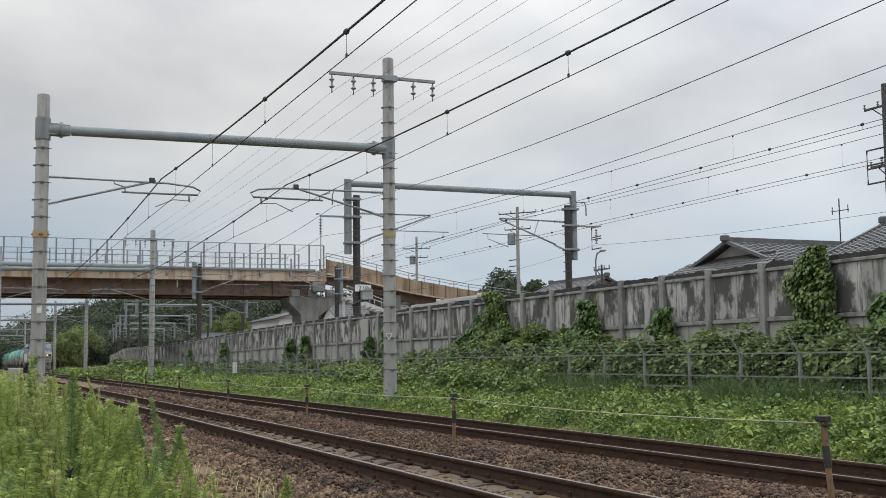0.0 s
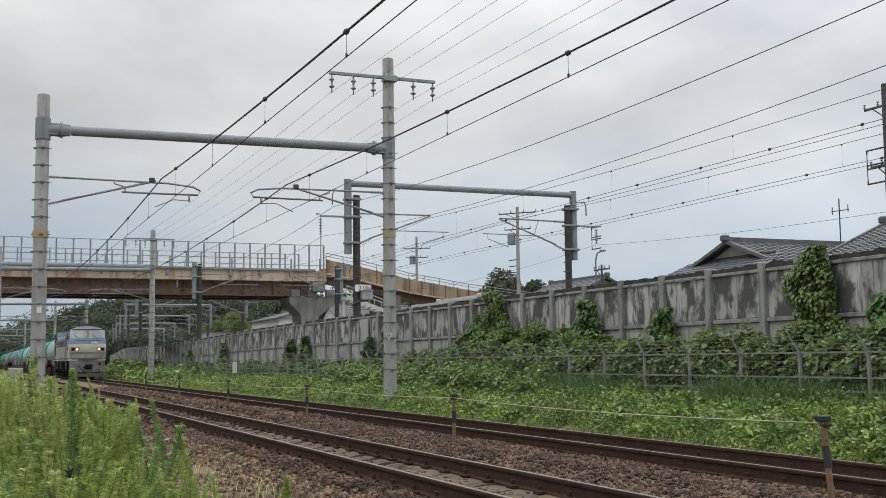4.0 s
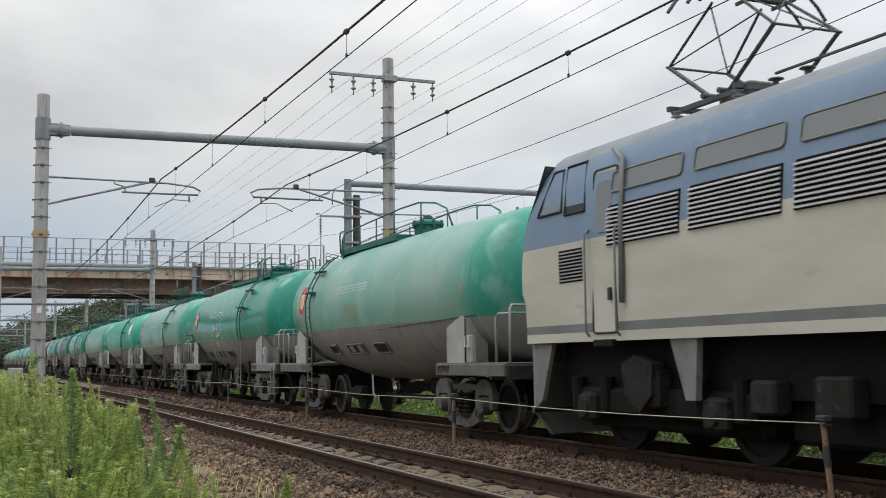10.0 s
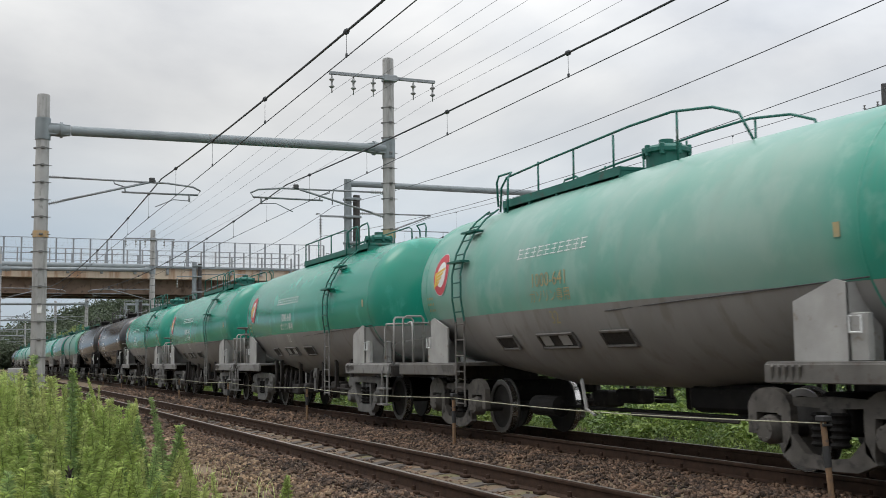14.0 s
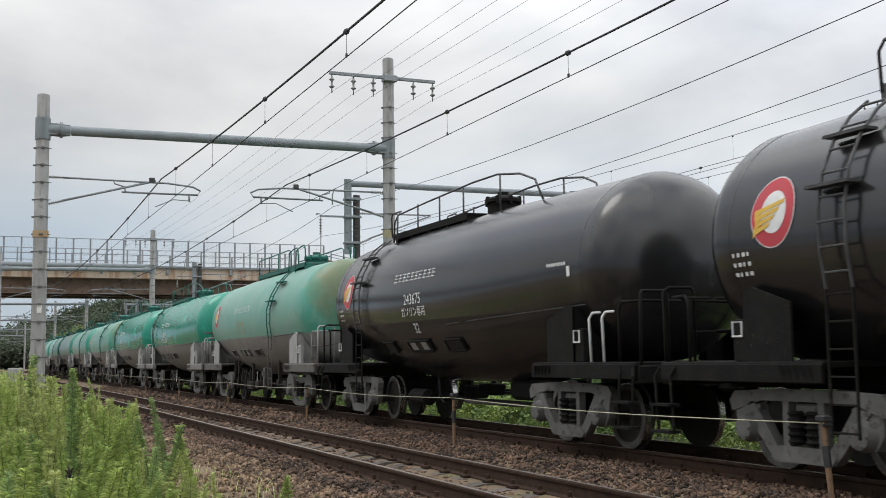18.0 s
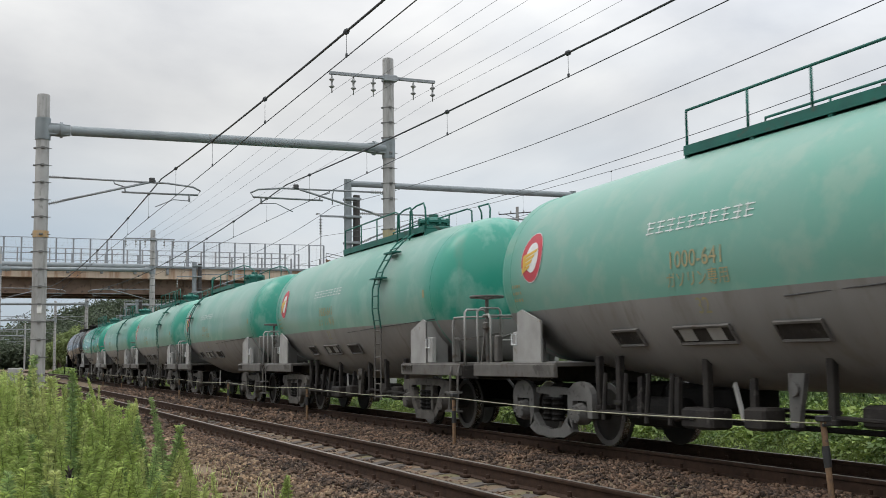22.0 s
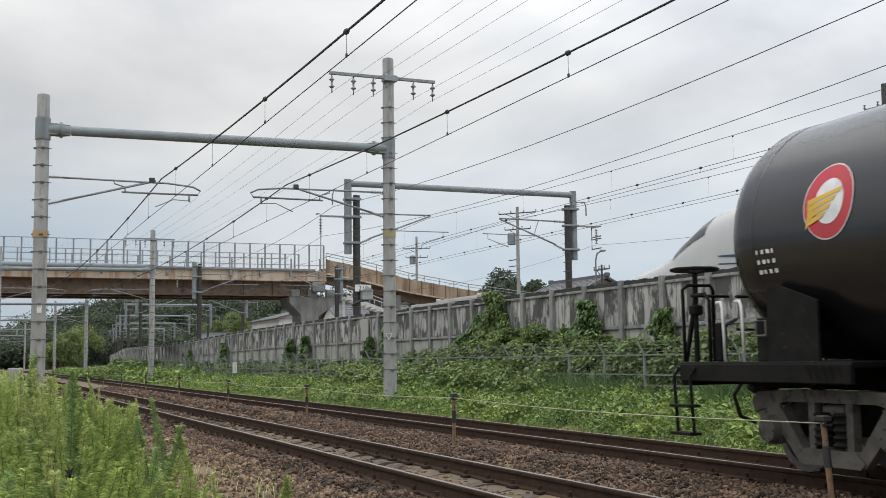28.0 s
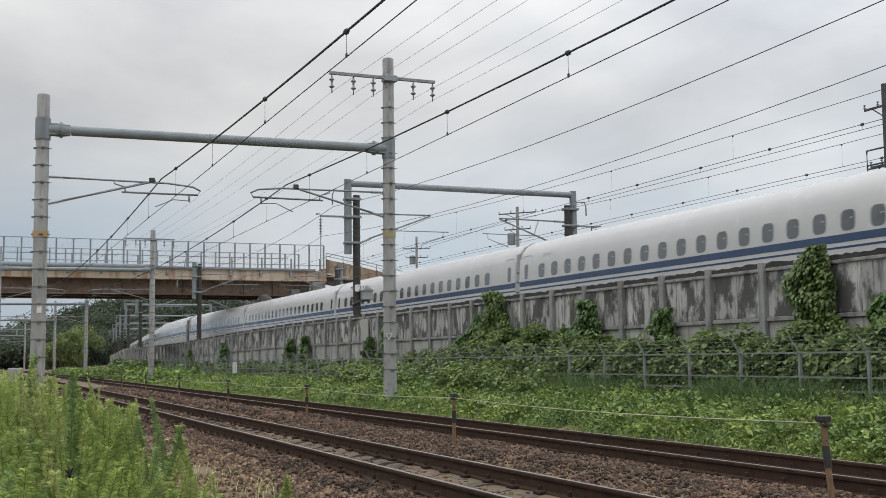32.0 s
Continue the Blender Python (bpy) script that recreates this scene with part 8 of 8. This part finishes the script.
M_LEAF_V = leaf_mat("ivy_leaf", (0.115, 0.185, 0.060), (0.060, 0.115, 0.034), 0.50, through_light=0.2)
M_WEED = leaf_mat("goldenrod_leaf", (0.50, 0.60, 0.20), (0.36, 0.46, 0.15), 0.35, through_light=0.42)
M_WEED2 = leaf_mat("pale_goldenrod_leaf", (0.60, 0.65, 0.28), (0.45, 0.52, 0.20), 0.30, through_light=0.42)
M_WEED3 = leaf_mat("deep_goldenrod_leaf", (0.36, 0.48, 0.20), (0.25, 0.36, 0.14), 0.35, through_light=0.42)
M_GRASS = leaf_mat("grass_blade", (0.13, 0.195, 0.070), (0.08, 0.135, 0.05), 0.40)
# paler, greyer green: distance haze put into the leaf colour
M_TREE = leaf_mat("hazed_far_foliage", (0.105, 0.132, 0.080), (0.055, 0.073, 0.046), 0.35)
M_BAMBOO = leaf_mat("pale_foliage", (0.22, 0.27, 0.105), (0.16, 0.205, 0.08), 0.30)
M_STEM = mat("weed_stem", (0.13, 0.18, 0.06), (0.09, 0.13, 0.05), 6.0, 0.7)
# near-black green: the shade inside the climbing weeds put into the colour
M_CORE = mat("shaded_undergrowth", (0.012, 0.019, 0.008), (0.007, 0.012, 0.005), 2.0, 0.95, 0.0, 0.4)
# hill surface painted dark for the shade between the tree crowns
M_HILL = mat("shaded_wood", (0.030, 0.042, 0.024), (0.020, 0.028, 0.017), 0.3, 0.95, 0.0, 0.4)
# litter under the verge weeds, darkened for the shade between the clumps
M_SHADED_LITTER = mat("shaded_verge_litter", (0.034, 0.040, 0.017), (0.020, 0.026, 0.011), 2.0, 0.95, 0.0, 0.5)


def rand_dirs(n, up=0.4, out=(0, 0, 0), loose=1.0):
    d = RNG.normal(0, loose, (n, 3)) + np.array([out]) + np.array([[0, 0, up]])
    return d


def hedge_top(x):
    t = np.interp(-x, (5, 9, 16, 17.2, 20, 25, 28, 30, 34, 38, 42, 49, 60, 80, 110, 160), (1.3, 1.35, 1.4, 1.5, 1.4, 1.35, 1.55, 1.8, 1.6, 1.15, 0.95, 0.9, 0.8, 0.8, 1.0, 1.3))
    return t + 0.16 * np.sin(x * 2.3) + 0.12 * np.sin(x * 5.1 + 1) + 0.08 * np.sin(x * 11.0)


def hedge_z(x, y):
    """Height of the overgrown bank between fence and barrier."""
    g = ground_z(x, y)
    q = np.clip((y - hs_shift(x) - 14.7) / 0.9, 0, 1) ** 0.6
    return g + (hedge_top(x) - g) * (0.45 + 0.55 * q) + 0.10 * np.sin(x * 3.7 + y * 4.0)


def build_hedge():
    # dark sheet under the leaves, standing in for the shade between them
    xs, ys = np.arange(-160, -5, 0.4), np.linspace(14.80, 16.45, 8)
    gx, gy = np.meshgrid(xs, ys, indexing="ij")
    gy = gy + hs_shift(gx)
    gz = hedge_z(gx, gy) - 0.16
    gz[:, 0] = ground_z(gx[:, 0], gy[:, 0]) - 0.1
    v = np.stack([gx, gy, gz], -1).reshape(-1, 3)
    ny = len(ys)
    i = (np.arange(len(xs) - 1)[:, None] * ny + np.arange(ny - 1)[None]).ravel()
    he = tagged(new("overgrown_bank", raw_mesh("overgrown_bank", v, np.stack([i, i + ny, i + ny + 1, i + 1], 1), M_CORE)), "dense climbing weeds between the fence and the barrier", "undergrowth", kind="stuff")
    for n, xr, size in ((38000, (-40, -7), (0.07, 0.145)), (17000, (-95, -40), (0.12, 0.22)), (6000, (-160, -95), (0.22, 0.4))):
        x = RNG.uniform(*xr, n)
        y = 14.72 + RNG.uniform(0, 1, n) ** 1.3 * 1.75
        front = RNG.uniform(0, 1, n) < 0.30
        y = np.where(front, 14.70 + np.abs(RNG.normal(0, 0.08, n)), y) + hs_shift(x)
        top = hedge_z(x, y)
        g = ground_z(x, y)
        z = np.where(front, g + (top - g) * RNG.uniform(0.05, 1.0, n), top + RNG.normal(-0.02, 0.06, n))
        L = RNG.uniform(*size, n)
        d = rand_dirs(n, -0.10, (0.25, -0.8, 0.0), 0.75)
        me = leaves("bank_leaf", np.stack([x, y, z], 1), d, L, L * RNG.uniform(0.75, 1.05, n), M_LEAF_A, 0.35, 0.12)
        tagged(part("foliage", me, None, he), kind="stuff")
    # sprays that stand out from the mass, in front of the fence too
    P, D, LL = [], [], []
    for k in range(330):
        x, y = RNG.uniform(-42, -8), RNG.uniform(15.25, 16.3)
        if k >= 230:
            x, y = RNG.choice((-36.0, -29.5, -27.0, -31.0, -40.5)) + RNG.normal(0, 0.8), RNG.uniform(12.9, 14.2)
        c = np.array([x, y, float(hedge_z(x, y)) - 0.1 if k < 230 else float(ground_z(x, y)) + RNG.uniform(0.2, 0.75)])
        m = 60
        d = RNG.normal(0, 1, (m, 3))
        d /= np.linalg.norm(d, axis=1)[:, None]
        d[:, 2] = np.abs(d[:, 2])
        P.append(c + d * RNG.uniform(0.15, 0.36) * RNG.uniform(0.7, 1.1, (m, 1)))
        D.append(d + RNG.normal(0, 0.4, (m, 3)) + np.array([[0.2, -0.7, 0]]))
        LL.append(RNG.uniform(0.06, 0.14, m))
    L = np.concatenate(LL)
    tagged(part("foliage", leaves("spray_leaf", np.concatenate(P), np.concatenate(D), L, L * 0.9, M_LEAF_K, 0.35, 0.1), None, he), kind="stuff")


build_hedge()


def clumps(n, xr, yr, radius, tall, per, size, seed):
    """Leaves on many low domes: points, directions and lengths."""
    r = np.random.default_rng(seed)
    cx, cy = r.uniform(*xr, n), r.uniform(*yr, n)
    rad = r.uniform(*radius, n)
    hh = r.uniform(*tall, n)
    k = r.poisson(per, n) + 6
    w = np.repeat(np.arange(n), k)
    d = r.normal(0, 1, (len(w), 3))
    d[:, 2] = np.abs(d[:, 2])
    d /= np.linalg.norm(d, axis=1)[:, None]
    q = r.uniform(0.55, 1.05, len(w))
    x, y = cx[w] + d[:, 0] * rad[w] * q, cy[w] + d[:, 1] * rad[w] * q
    z = ground_z(x, y) + 0.02 + d[:, 2] * hh[w] * q
    L = r.uniform(*size, len(w)) * r.uniform(0.75, 1.3, n)[w]
    return np.stack([x, y, z], 1), d * np.array([[1.0, 1.0, 0.25]]) + r.normal(0, 0.55, (len(w), 3)) + np.array([[0.05, -0.25, 0.0]]), L


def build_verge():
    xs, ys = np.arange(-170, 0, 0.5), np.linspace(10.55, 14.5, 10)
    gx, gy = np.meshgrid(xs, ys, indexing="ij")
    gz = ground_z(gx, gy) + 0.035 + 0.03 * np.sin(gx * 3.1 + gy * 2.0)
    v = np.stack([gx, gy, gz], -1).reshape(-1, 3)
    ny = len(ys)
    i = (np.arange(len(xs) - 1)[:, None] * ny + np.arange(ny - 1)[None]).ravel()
    ve = tagged(new("grassy_verge", raw_mesh("grassy_verge", v, np.stack([i, i + ny, i + ny + 1, i + 1], 1), M_SHADED_LITTER)), "bright green low weeds covering the verge beside the track", "weeds", kind="stuff")
    k = 0
    for n, xr, yr, rad, tall, per, size in ((900, (-30, -5), (10.95, 14.0), (0.16, 0.45), (0.08, 0.34), 110, (0.03, 0.075)), (380, (-30, -5), (11.3, 13.8), (0.25, 0.6), (0.22, 0.55), 150, (0.045, 0.115)),
                                            (700, (-70, -30), (10.9, 14.0), (0.25, 0.65), (0.12, 0.5), 95, (0.06, 0.13)), (420, (-170, -70), (10.7, 14.0), (0.5, 1.1), (0.2, 0.9), 40, (0.18, 0.36))):
        for material, share in ((M_LEAF_B, 0.42), (M_LEAF_C, 0.46), (M_LEAF_A, 0.12)):
            k += 1
            p, d, L = clumps(int(n * share), xr, yr, rad, tall, per, size, 100 + k)
            me = leaves("verge_leaf", p, d, L, L * RNG.uniform(0.45, 0.9, len(L)), material, 0.25, 0.15)
            tagged(part("foliage", me, None, ve), kind="stuff")
    n = 6400
    x = np.concatenate([RNG.normal(c, w, n // 8) for c, w in ((-25.3, 0.7), (-23.4, 1.0), (-18.6, 0.5), (-16.4, 0.6), (-13.4, 0.6), (-11.4, 0.5), (-34.0, 2.2), (-28.0, 1.2))])
    y = 14.25 - np.abs(RNG.normal(0, 0.45, len(x)))
    b = np.stack([x, y, ground_z(x, y)], 1)
    tagged(part("tall_grass", blades("tall_grass", b, RNG.uniform(0.30, 0.80, len(x)), RNG.uniform(0.012, 0.026, len(x)), RNG.uniform(0.2, 0.7, len(x)), M_GRASS, 4), None, ve), kind="stuff")
    n = 22000
    x, y = RNG.uniform(-75, -4, n), 10.35 + RNG.uniform(0, 1, n) ** 1.4 * 3.6
    b = np.stack([x, y, ground_z(x, y)], 1)
    tagged(part("short_grass", blades("short_grass", b, RNG.uniform(0.08, 0.34, n), RNG.uniform(0.008, 0.018, n), RNG.uniform(0.2, 0.7, n), M_LEAF_C, 3), None, ve), kind="stuff")


build_verge()


def vine(x, w, z0, z1, n, y=Y_WALL - 0.12, size=(0.10, 0.2)):
    """A climber on the barrier: wider below, ragged at the top."""
    q = RNG.uniform(0, 1, n) ** 0.8
    z = z0 + (z1 - z0) * q
    half = w * (1.05 - 0.60 * q ** 2.2) * (1 + 0.28 * np.sin(q * 11 + x * 3.0))
    u = RNG.uniform(-1, 1, n)
    xx = x + u * half + 0.22 * w * np.sin(q * 7 + x)
    yy = y - np.abs(RNG.normal(0.0, 0.12, n)) * (1.1 - 0.5 * q) - 0.34 * (1 - u * u) * (0.65 + 0.35 * np.sin(q * 17 + x)) * (1.15 - 0.75 * q)
    L = RNG.uniform(*size, n)
    me = leaves("climbing_vine", np.stack([xx, yy, z], 1), rand_dirs(n, -0.55, (0.25, -1.0, 0), 0.45), L, L * RNG.uniform(0.75, 1.0, n), M_LEAF_V if n % 2 else M_LEAF_A, 0.45, 0.1)
    vi = empty("climbing_vine", (0, 0, 0), "leafy green vine climbing the concrete barrier", "vine", "vines on the barrier")
    part("foliage", me, None, vi)
    bm = B()
    for k in range(4):
        xs = x + (k - 1.5) * w * 0.4
        tube(bm, [(xs, y + 0.0, 0.5), (xs + 0.1, y - 0.02, (z0 + z1) / 2), (x + (k - 1.5) * w * 0.2, y - 0.02, z1 - 0.15)], 0.012, 5)
    part("stem", bm, M_STEM, vi)


for x, w, z0, z1, n in ((-18.7, 0.72, 1.3, 3.50, 1300), (-16.2, 0.8, 1.3, 2.9, 1301), (-34.4, 0.95, 1.5, 3.45, 1500), (-35.6, 0.9, 1.2, 2.75, 901), (-36.9, 0.9, 1.1, 2.1, 701), (-33.4, 0.6, 1.3, 2.3, 501), (-28.2, 0.65, 1.5, 2.85, 701), (-24.3, 0.40, 1.5, 2.45, 401),
                        (-44.8, 0.36, 1.3, 2.6, 401), (-47.0, 0.28, 1.3, 2.2, 301), (-57.5, 0.42, 1.2, 2.5, 401), (-60.5, 0.42, 1.2, 2.4, 401), (-78.0, 0.7, 1.0, 2.5, 301), (-91.0, 0.6, 0.9, 2.2, 301), (-12.5, 0.7, 1.3, 2.6, 801)):
    vine(x, w, z0, z1, int(n * 2.2) // 2 * 2 + n % 2, size=(0.065, 0.125) if x > -40 else (0.09, 0.18))


def weed_clump(name, spots, label, nleaf, material, leaf=0.12):
    """Tall narrow-leaved weeds: each a leaning stem, thick with leaves that shorten towards the tip."""
    bm = B()
    bases, dirs, lens = [], [], []
    for x, y, zt in spots:
        g = float(ground_z(x, y))
        lx, ly = RNG.normal(0, 0.13, 2)
        top = np.array([x, y, zt])
        bot = np.array([x + lx, y + ly, g - 0.03])
        mid = (top + bot) / 2 + np.array([lx * 0.3, ly * 0.3, 0])
        tube(bm, [tuple(bot), tuple(mid), tuple(top)], [0.007, 0.005, 0.002], 4, False)
        m = int(nleaf * min(1.3, max(0.4, (zt - g) / 1.1)))
        q = RNG.uniform(0.05, 1.0, m) ** 0.62
        p = np.where(q[:, None] < 0.5, bot + (mid - bot) * q[:, None] * 2, mid + (top - mid) * (q[:, None] * 2 - 1))
        a = RNG.uniform(0, 2 * np.pi, m)
        d = np.stack([np.cos(a), np.sin(a), 0.30 + 0.9 * q ** 3 + RNG.normal(0, 0.28, m)], 1)
        bases.append(p)
        dirs.append(d)
        lens.append(leaf * (0.45 + 0.85 * np.sqrt(np.maximum(1.02 - q, 0))) * RNG.uniform(0.5, 1.4, m) * RNG.uniform(0.75, 1.3))
    we = tagged(new(name), label, "weeds", "tall weeds", "stuff")
    part("stem", bm, M_STEM, we)
    L = np.concatenate(lens)
    me = thin_leaves("weed_leaf", np.concatenate(bases), np.concatenate(dirs), L, np.maximum(0.0045, L * 0.10), material, 0.30)
    tagged(part("foliage", me, None, we), kind="stuff")


# where the weeds stand: x, y, height of the tallest tip, spread, stems
WEEDS = [(-9.50, 0.29, 1.00, 0.40, 24), (-8.59, 0.43, 1.16, 0.16, 7), (-8.99, 0.46, 1.26, 0.05, 2), (-7.97, 0.64, 1.16, 0.04, 2), (-8.38, 0.60, 0.87, 0.38, 24), (-7.19, 0.28, 0.82, 0.40, 22),
         (-9.16, 0.84, 0.86, 0.22, 12), (-7.95, 0.88, 0.95, 0.15, 15), (-7.74, 0.94, 0.91, 0.15, 13), (-8.13, 1.07, 0.91, 0.05, 3), (-6.86, 0.71, 0.74, 0.28, 16), (-7.72, 1.08, 0.63, 0.16, 11),
         (-6.25, 0.82, 0.60, 0.28, 15), (-7.88, 1.36, 0.76, 0.06, 5), (-7.78, 1.39, 0.60, 0.11, 8), (-6.72, 1.05, 0.54, 0.18, 10), (-6.77, 1.31, 0.47, 0.13, 6), (-6.29, 0.40, 0.74, 0.38, 22),
         (-7.92, 2.12, 0.38, 0.06, 3), (-5.80, 0.19, 0.68, 0.30, 16), (-5.78, 0.48, 0.64, 0.30, 16), (-13.96, 1.08, 0.90, 0.50, 12), (-14.93, 1.47, 0.80, 0.50, 10), (-13.99, 0.58, 1.07, 0.50, 16),
         (-18.96, 1.21, 0.95, 0.60, 12)]


def build_weeds():
    sorts = ((M_WEED, "tall bright green narrow-leaved weeds beside the track"), (M_WEED2, "yellowish green feathery weeds growing out of the gravel"), (M_WEED3, "deep green weeds at the edge of the ballast"))
    groups = ([], [], [])
    for k, (x, y, zt, spread, n) in enumerate(WEEDS):
        for i in range(n):
            dx, dy = RNG.normal(0, spread, 2) if i else (0, 0)
            h = zt if i < 2 else zt - abs(RNG.normal(0, 0.16)) - 0.04
            w = (0, 1, 0, 0, 1)[k % 5] if RNG.uniform() < 0.7 else int(RNG.integers(0, 3))
            groups[w].append((x + dx * 1.3, y + dy * 0.7, h))
    for (m, label), g in zip(sorts, groups):
        weed_clump("tall_weeds", g, label, 900, m, 0.052)
    n = 3600
    x, y = RNG.uniform(-32, -5, n), RNG.uniform(-1.0, 2.0, n)
    keep = y < -x * 0.19
    x, y = x[keep], y[keep]
    n = len(x)
    b = np.stack([x, y, ground_z(x, y)], 1)
    tagged(new("short_grass", blades("short_grass", b, RNG.uniform(0.12, 0.5, n), RNG.uniform(0.006, 0.014, n), RNG.uniform(0.2, 0.8, n), M_WEED2, 3)), "short grass between the weeds", "grass", kind="stuff")
    n = 420
    x, y = RNG.uniform(-16, -7, n), RNG.uniform(1.7, 3.2, n)
    b = np.stack([x, y, ground_z(x, y)], 1)
    tagged(new("sparse_grass", blades("sparse_grass", b, RNG.uniform(0.06, 0.22, n), RNG.uniform(0.005, 0.01, n), RNG.uniform(0.2, 0.8, n), M_WEED2, 3)), "sparse dry grass in the ballast shoulder", "grass", kind="stuff")
    spots = [(RNG.uniform(-75, -22), RNG.uniform(-1.0, 1.9), RNG.uniform(0.3, 0.95)) for _ in range(260)]
    weed_clump("tall_weeds", spots, "tall weeds further along the line", 60, M_WEED, 0.2)


build_weeds()


# ---- trees and hill in the distance ----
def crown(c, r, n, size):
    """Leaf sprays over several uneven lobes."""
    k = 9
    cs = np.array(c) + RNG.normal(0, 0.48, (k, 3)) * np.array([r, r, r * 0.8])
    rs = r * RNG.uniform(0.35, 0.65, k)
    w = RNG.integers(0, k, n)
    d = RNG.normal(0, 1, (n, 3))
    d /= np.linalg.norm(d, axis=1)[:, None]
    p = cs[w] + d * rs[w][:, None] * RNG.uniform(0.75, 1.05, (n, 1))
    return p, d + RNG.normal(0, 0.5, (n, 3)), RNG.uniform(*size, n)


def tree(x, y, z0, top, r, material, n=900, size=(0.5, 1.1), label="dark green tree beyond the houses"):
    tr = empty("tree", (0, 0, 0), label, "tree", "distant trees")
    bm = B()
    tube(bm, [(x, y, z0), (x + 0.2, y, z0 + (top - z0) * 0.5), (x, y, top - r * 0.5)], [0.35, 0.25, 0.1], 8)
    for k in range(5):
        a = 2 * math.pi * k / 5
        tube(bm, [(x, y, z0 + (top - z0) * 0.45), (x + r * 0.6 * math.cos(a), y + r * 0.6 * math.sin(a), top - r * 0.6)], [0.14, 0.04], 6)
    part("trunk", bm, M_WOODDARK, tr)
    p, d, L = crown((x, y, top - r), r, n, size)
    part("crown", leaves("crown", p, d, L, L * 0.7, material), None, tr)


for x, y, top, r in ((-189, 90, 15.2, 3.2), (-184, 90, 16.4, 3.8), (-178, 90, 15.6, 3.2), (-172, 90, 13.4, 2.6), (-100, 60, 7.4, 1.8)):
    tree(x, y, 0, top, r, M_TREE, 3200, (0.3, 0.7) if x < -110 else (0.15, 0.35))
for x, y, top, r in ((-225, 46.0, 9.6, 2.8), (-228, 52.0, 10.4, 3.2), (-232, 58.0, 10.0, 3.0), (-205, 15.0, 6.2, 2.6), (-212, 17.0, 7.6, 2.8), (-222, 20.0, 8.3, 2.6), (-200, 14.0, 4.5, 2.0)):
    tree(x, y, 0, top, r, M_BAMBOO, 4200, (0.22, 0.5), "pale green bushy tree beside the line")


def build_hill():
    xs, ys = np.linspace(-520, -300, 24), np.linspace(-10, 330, 50)
    gx, gy = np.meshgrid(xs, ys, indexing="ij")
    gz = np.interp(gy, (-10, 0, 16, 27, 46, 70, 200, 330), (1, 2, 7, 11, 16, 18, 16, 8)) * np.clip((-300 - gx) / 70, 0, 1) + 1.5 * np.sin(gx * 0.11 + gy * 0.17)
    v = np.stack([gx, gy, gz - 1.5 + 3.5 * np.clip((-300 - gx) / 18, 0, 1) * np.clip((gy + 10) / 14, 0, 1)], -1).reshape(-1, 3)
    ny = len(ys)
    i = (np.arange(len(xs) - 1)[:, None] * ny + np.arange(ny - 1)[None]).ravel()
    hi = tagged(new("wooded_hill", raw_mesh("wooded_hill", v, np.stack([i, i + ny, i + ny + 1, i + 1], 1), M_HILL, True)), "dark wooded hill in the distance beyond the bridge", "hill", kind="stuff")
    P, D, L = [], [], []
    for k in range(480):
        x, y = RNG.uniform(-385, -303), RNG.uniform(0, 185)
        z = np.interp(y, (-10, 0, 16, 27, 46, 70, 200, 330), (1, 2, 7, 11, 16, 18, 16, 8)) * np.clip((-300 - x) / 70, 0, 1)
        p, d, l = crown((x, y, z + 3.2), RNG.uniform(3.0, 5.0), 640, (0.55, 1.05))
        P.append(p), D.append(d), L.append(l)
    L = np.concatenate(L)
    tagged(part("woods", thin_leaves("woods", np.concatenate(P), np.concatenate(D), L, L * 0.75, M_TREE), None, hi), kind="stuff")


build_hill()


# ---- what moves ----
# Front of the locomotive along the track, second by second (it slows a little towards the end).
FRONT = [(0.0, -155.5), (1.0, -139.6), (2.0, -123.8), (3.0, -108.1), (4.0, -92.4), (5.0, -76.6), (6.0, -60.6), (7.0, -44.2), (8.0, -28.25), (9.0, -12.58), (10.0, 2.98),
         (11.0, 18.75), (12.0, 34.45), (13.0, 50.15), (14.0, 65.85), (15.0, 81.5), (16.0, 97.2), (17.0, 112.9), (18.0, 128.65), (19.0, 144.4), (20.0, 160.2), (21.0, 175.95), (22.0, 191.3),
         (23.0, 206.4), (24.0, 221.3), (25.0, 236.0), (26.0, 250.35), (27.0, 264.35), (28.0, 278.3), (29.0, 292.3), (30.0, 306.3), (31.0, 320.3), (32.0, 334.3)]
FIRST_WAGON, WAGON = 24.56, 13.57
JOINT_28, SHINK_SPEED, CAR = -7.6, 64.65, 25.0


def motions():
    walk(loco, [(t, pose(f, Y_FAR, 0)) for t, f in FRONT])
    for k, (w, turned) in enumerate(wagons):
        walk(w, [(t, pose(f - FIRST_WAGON - WAGON * k, Y_FAR, 0, 0, 0, 180 if turned else 0)) for t, f in FRONT])
    for k, (c, turned) in enumerate(cars):
        rows = []
        for t in [0.0, 10.0, 20.0] + [24.0 + 0.25 * i for i in range(33)]:
            x = JOINT_28 - SHINK_SPEED * (t - 28.0) + CAR * k - CAR / 2
            swing = math.degrees(math.atan2(float(hs_shift(x - 8) - hs_shift(x + 8)), 16.0))
            rows.append((t, pose(x, Y_SHINK + float(hs_shift(x)), Z_SHINK, 0, 0, (180 if turned else 0) - swing)))
        walk(c, rows)


motions()
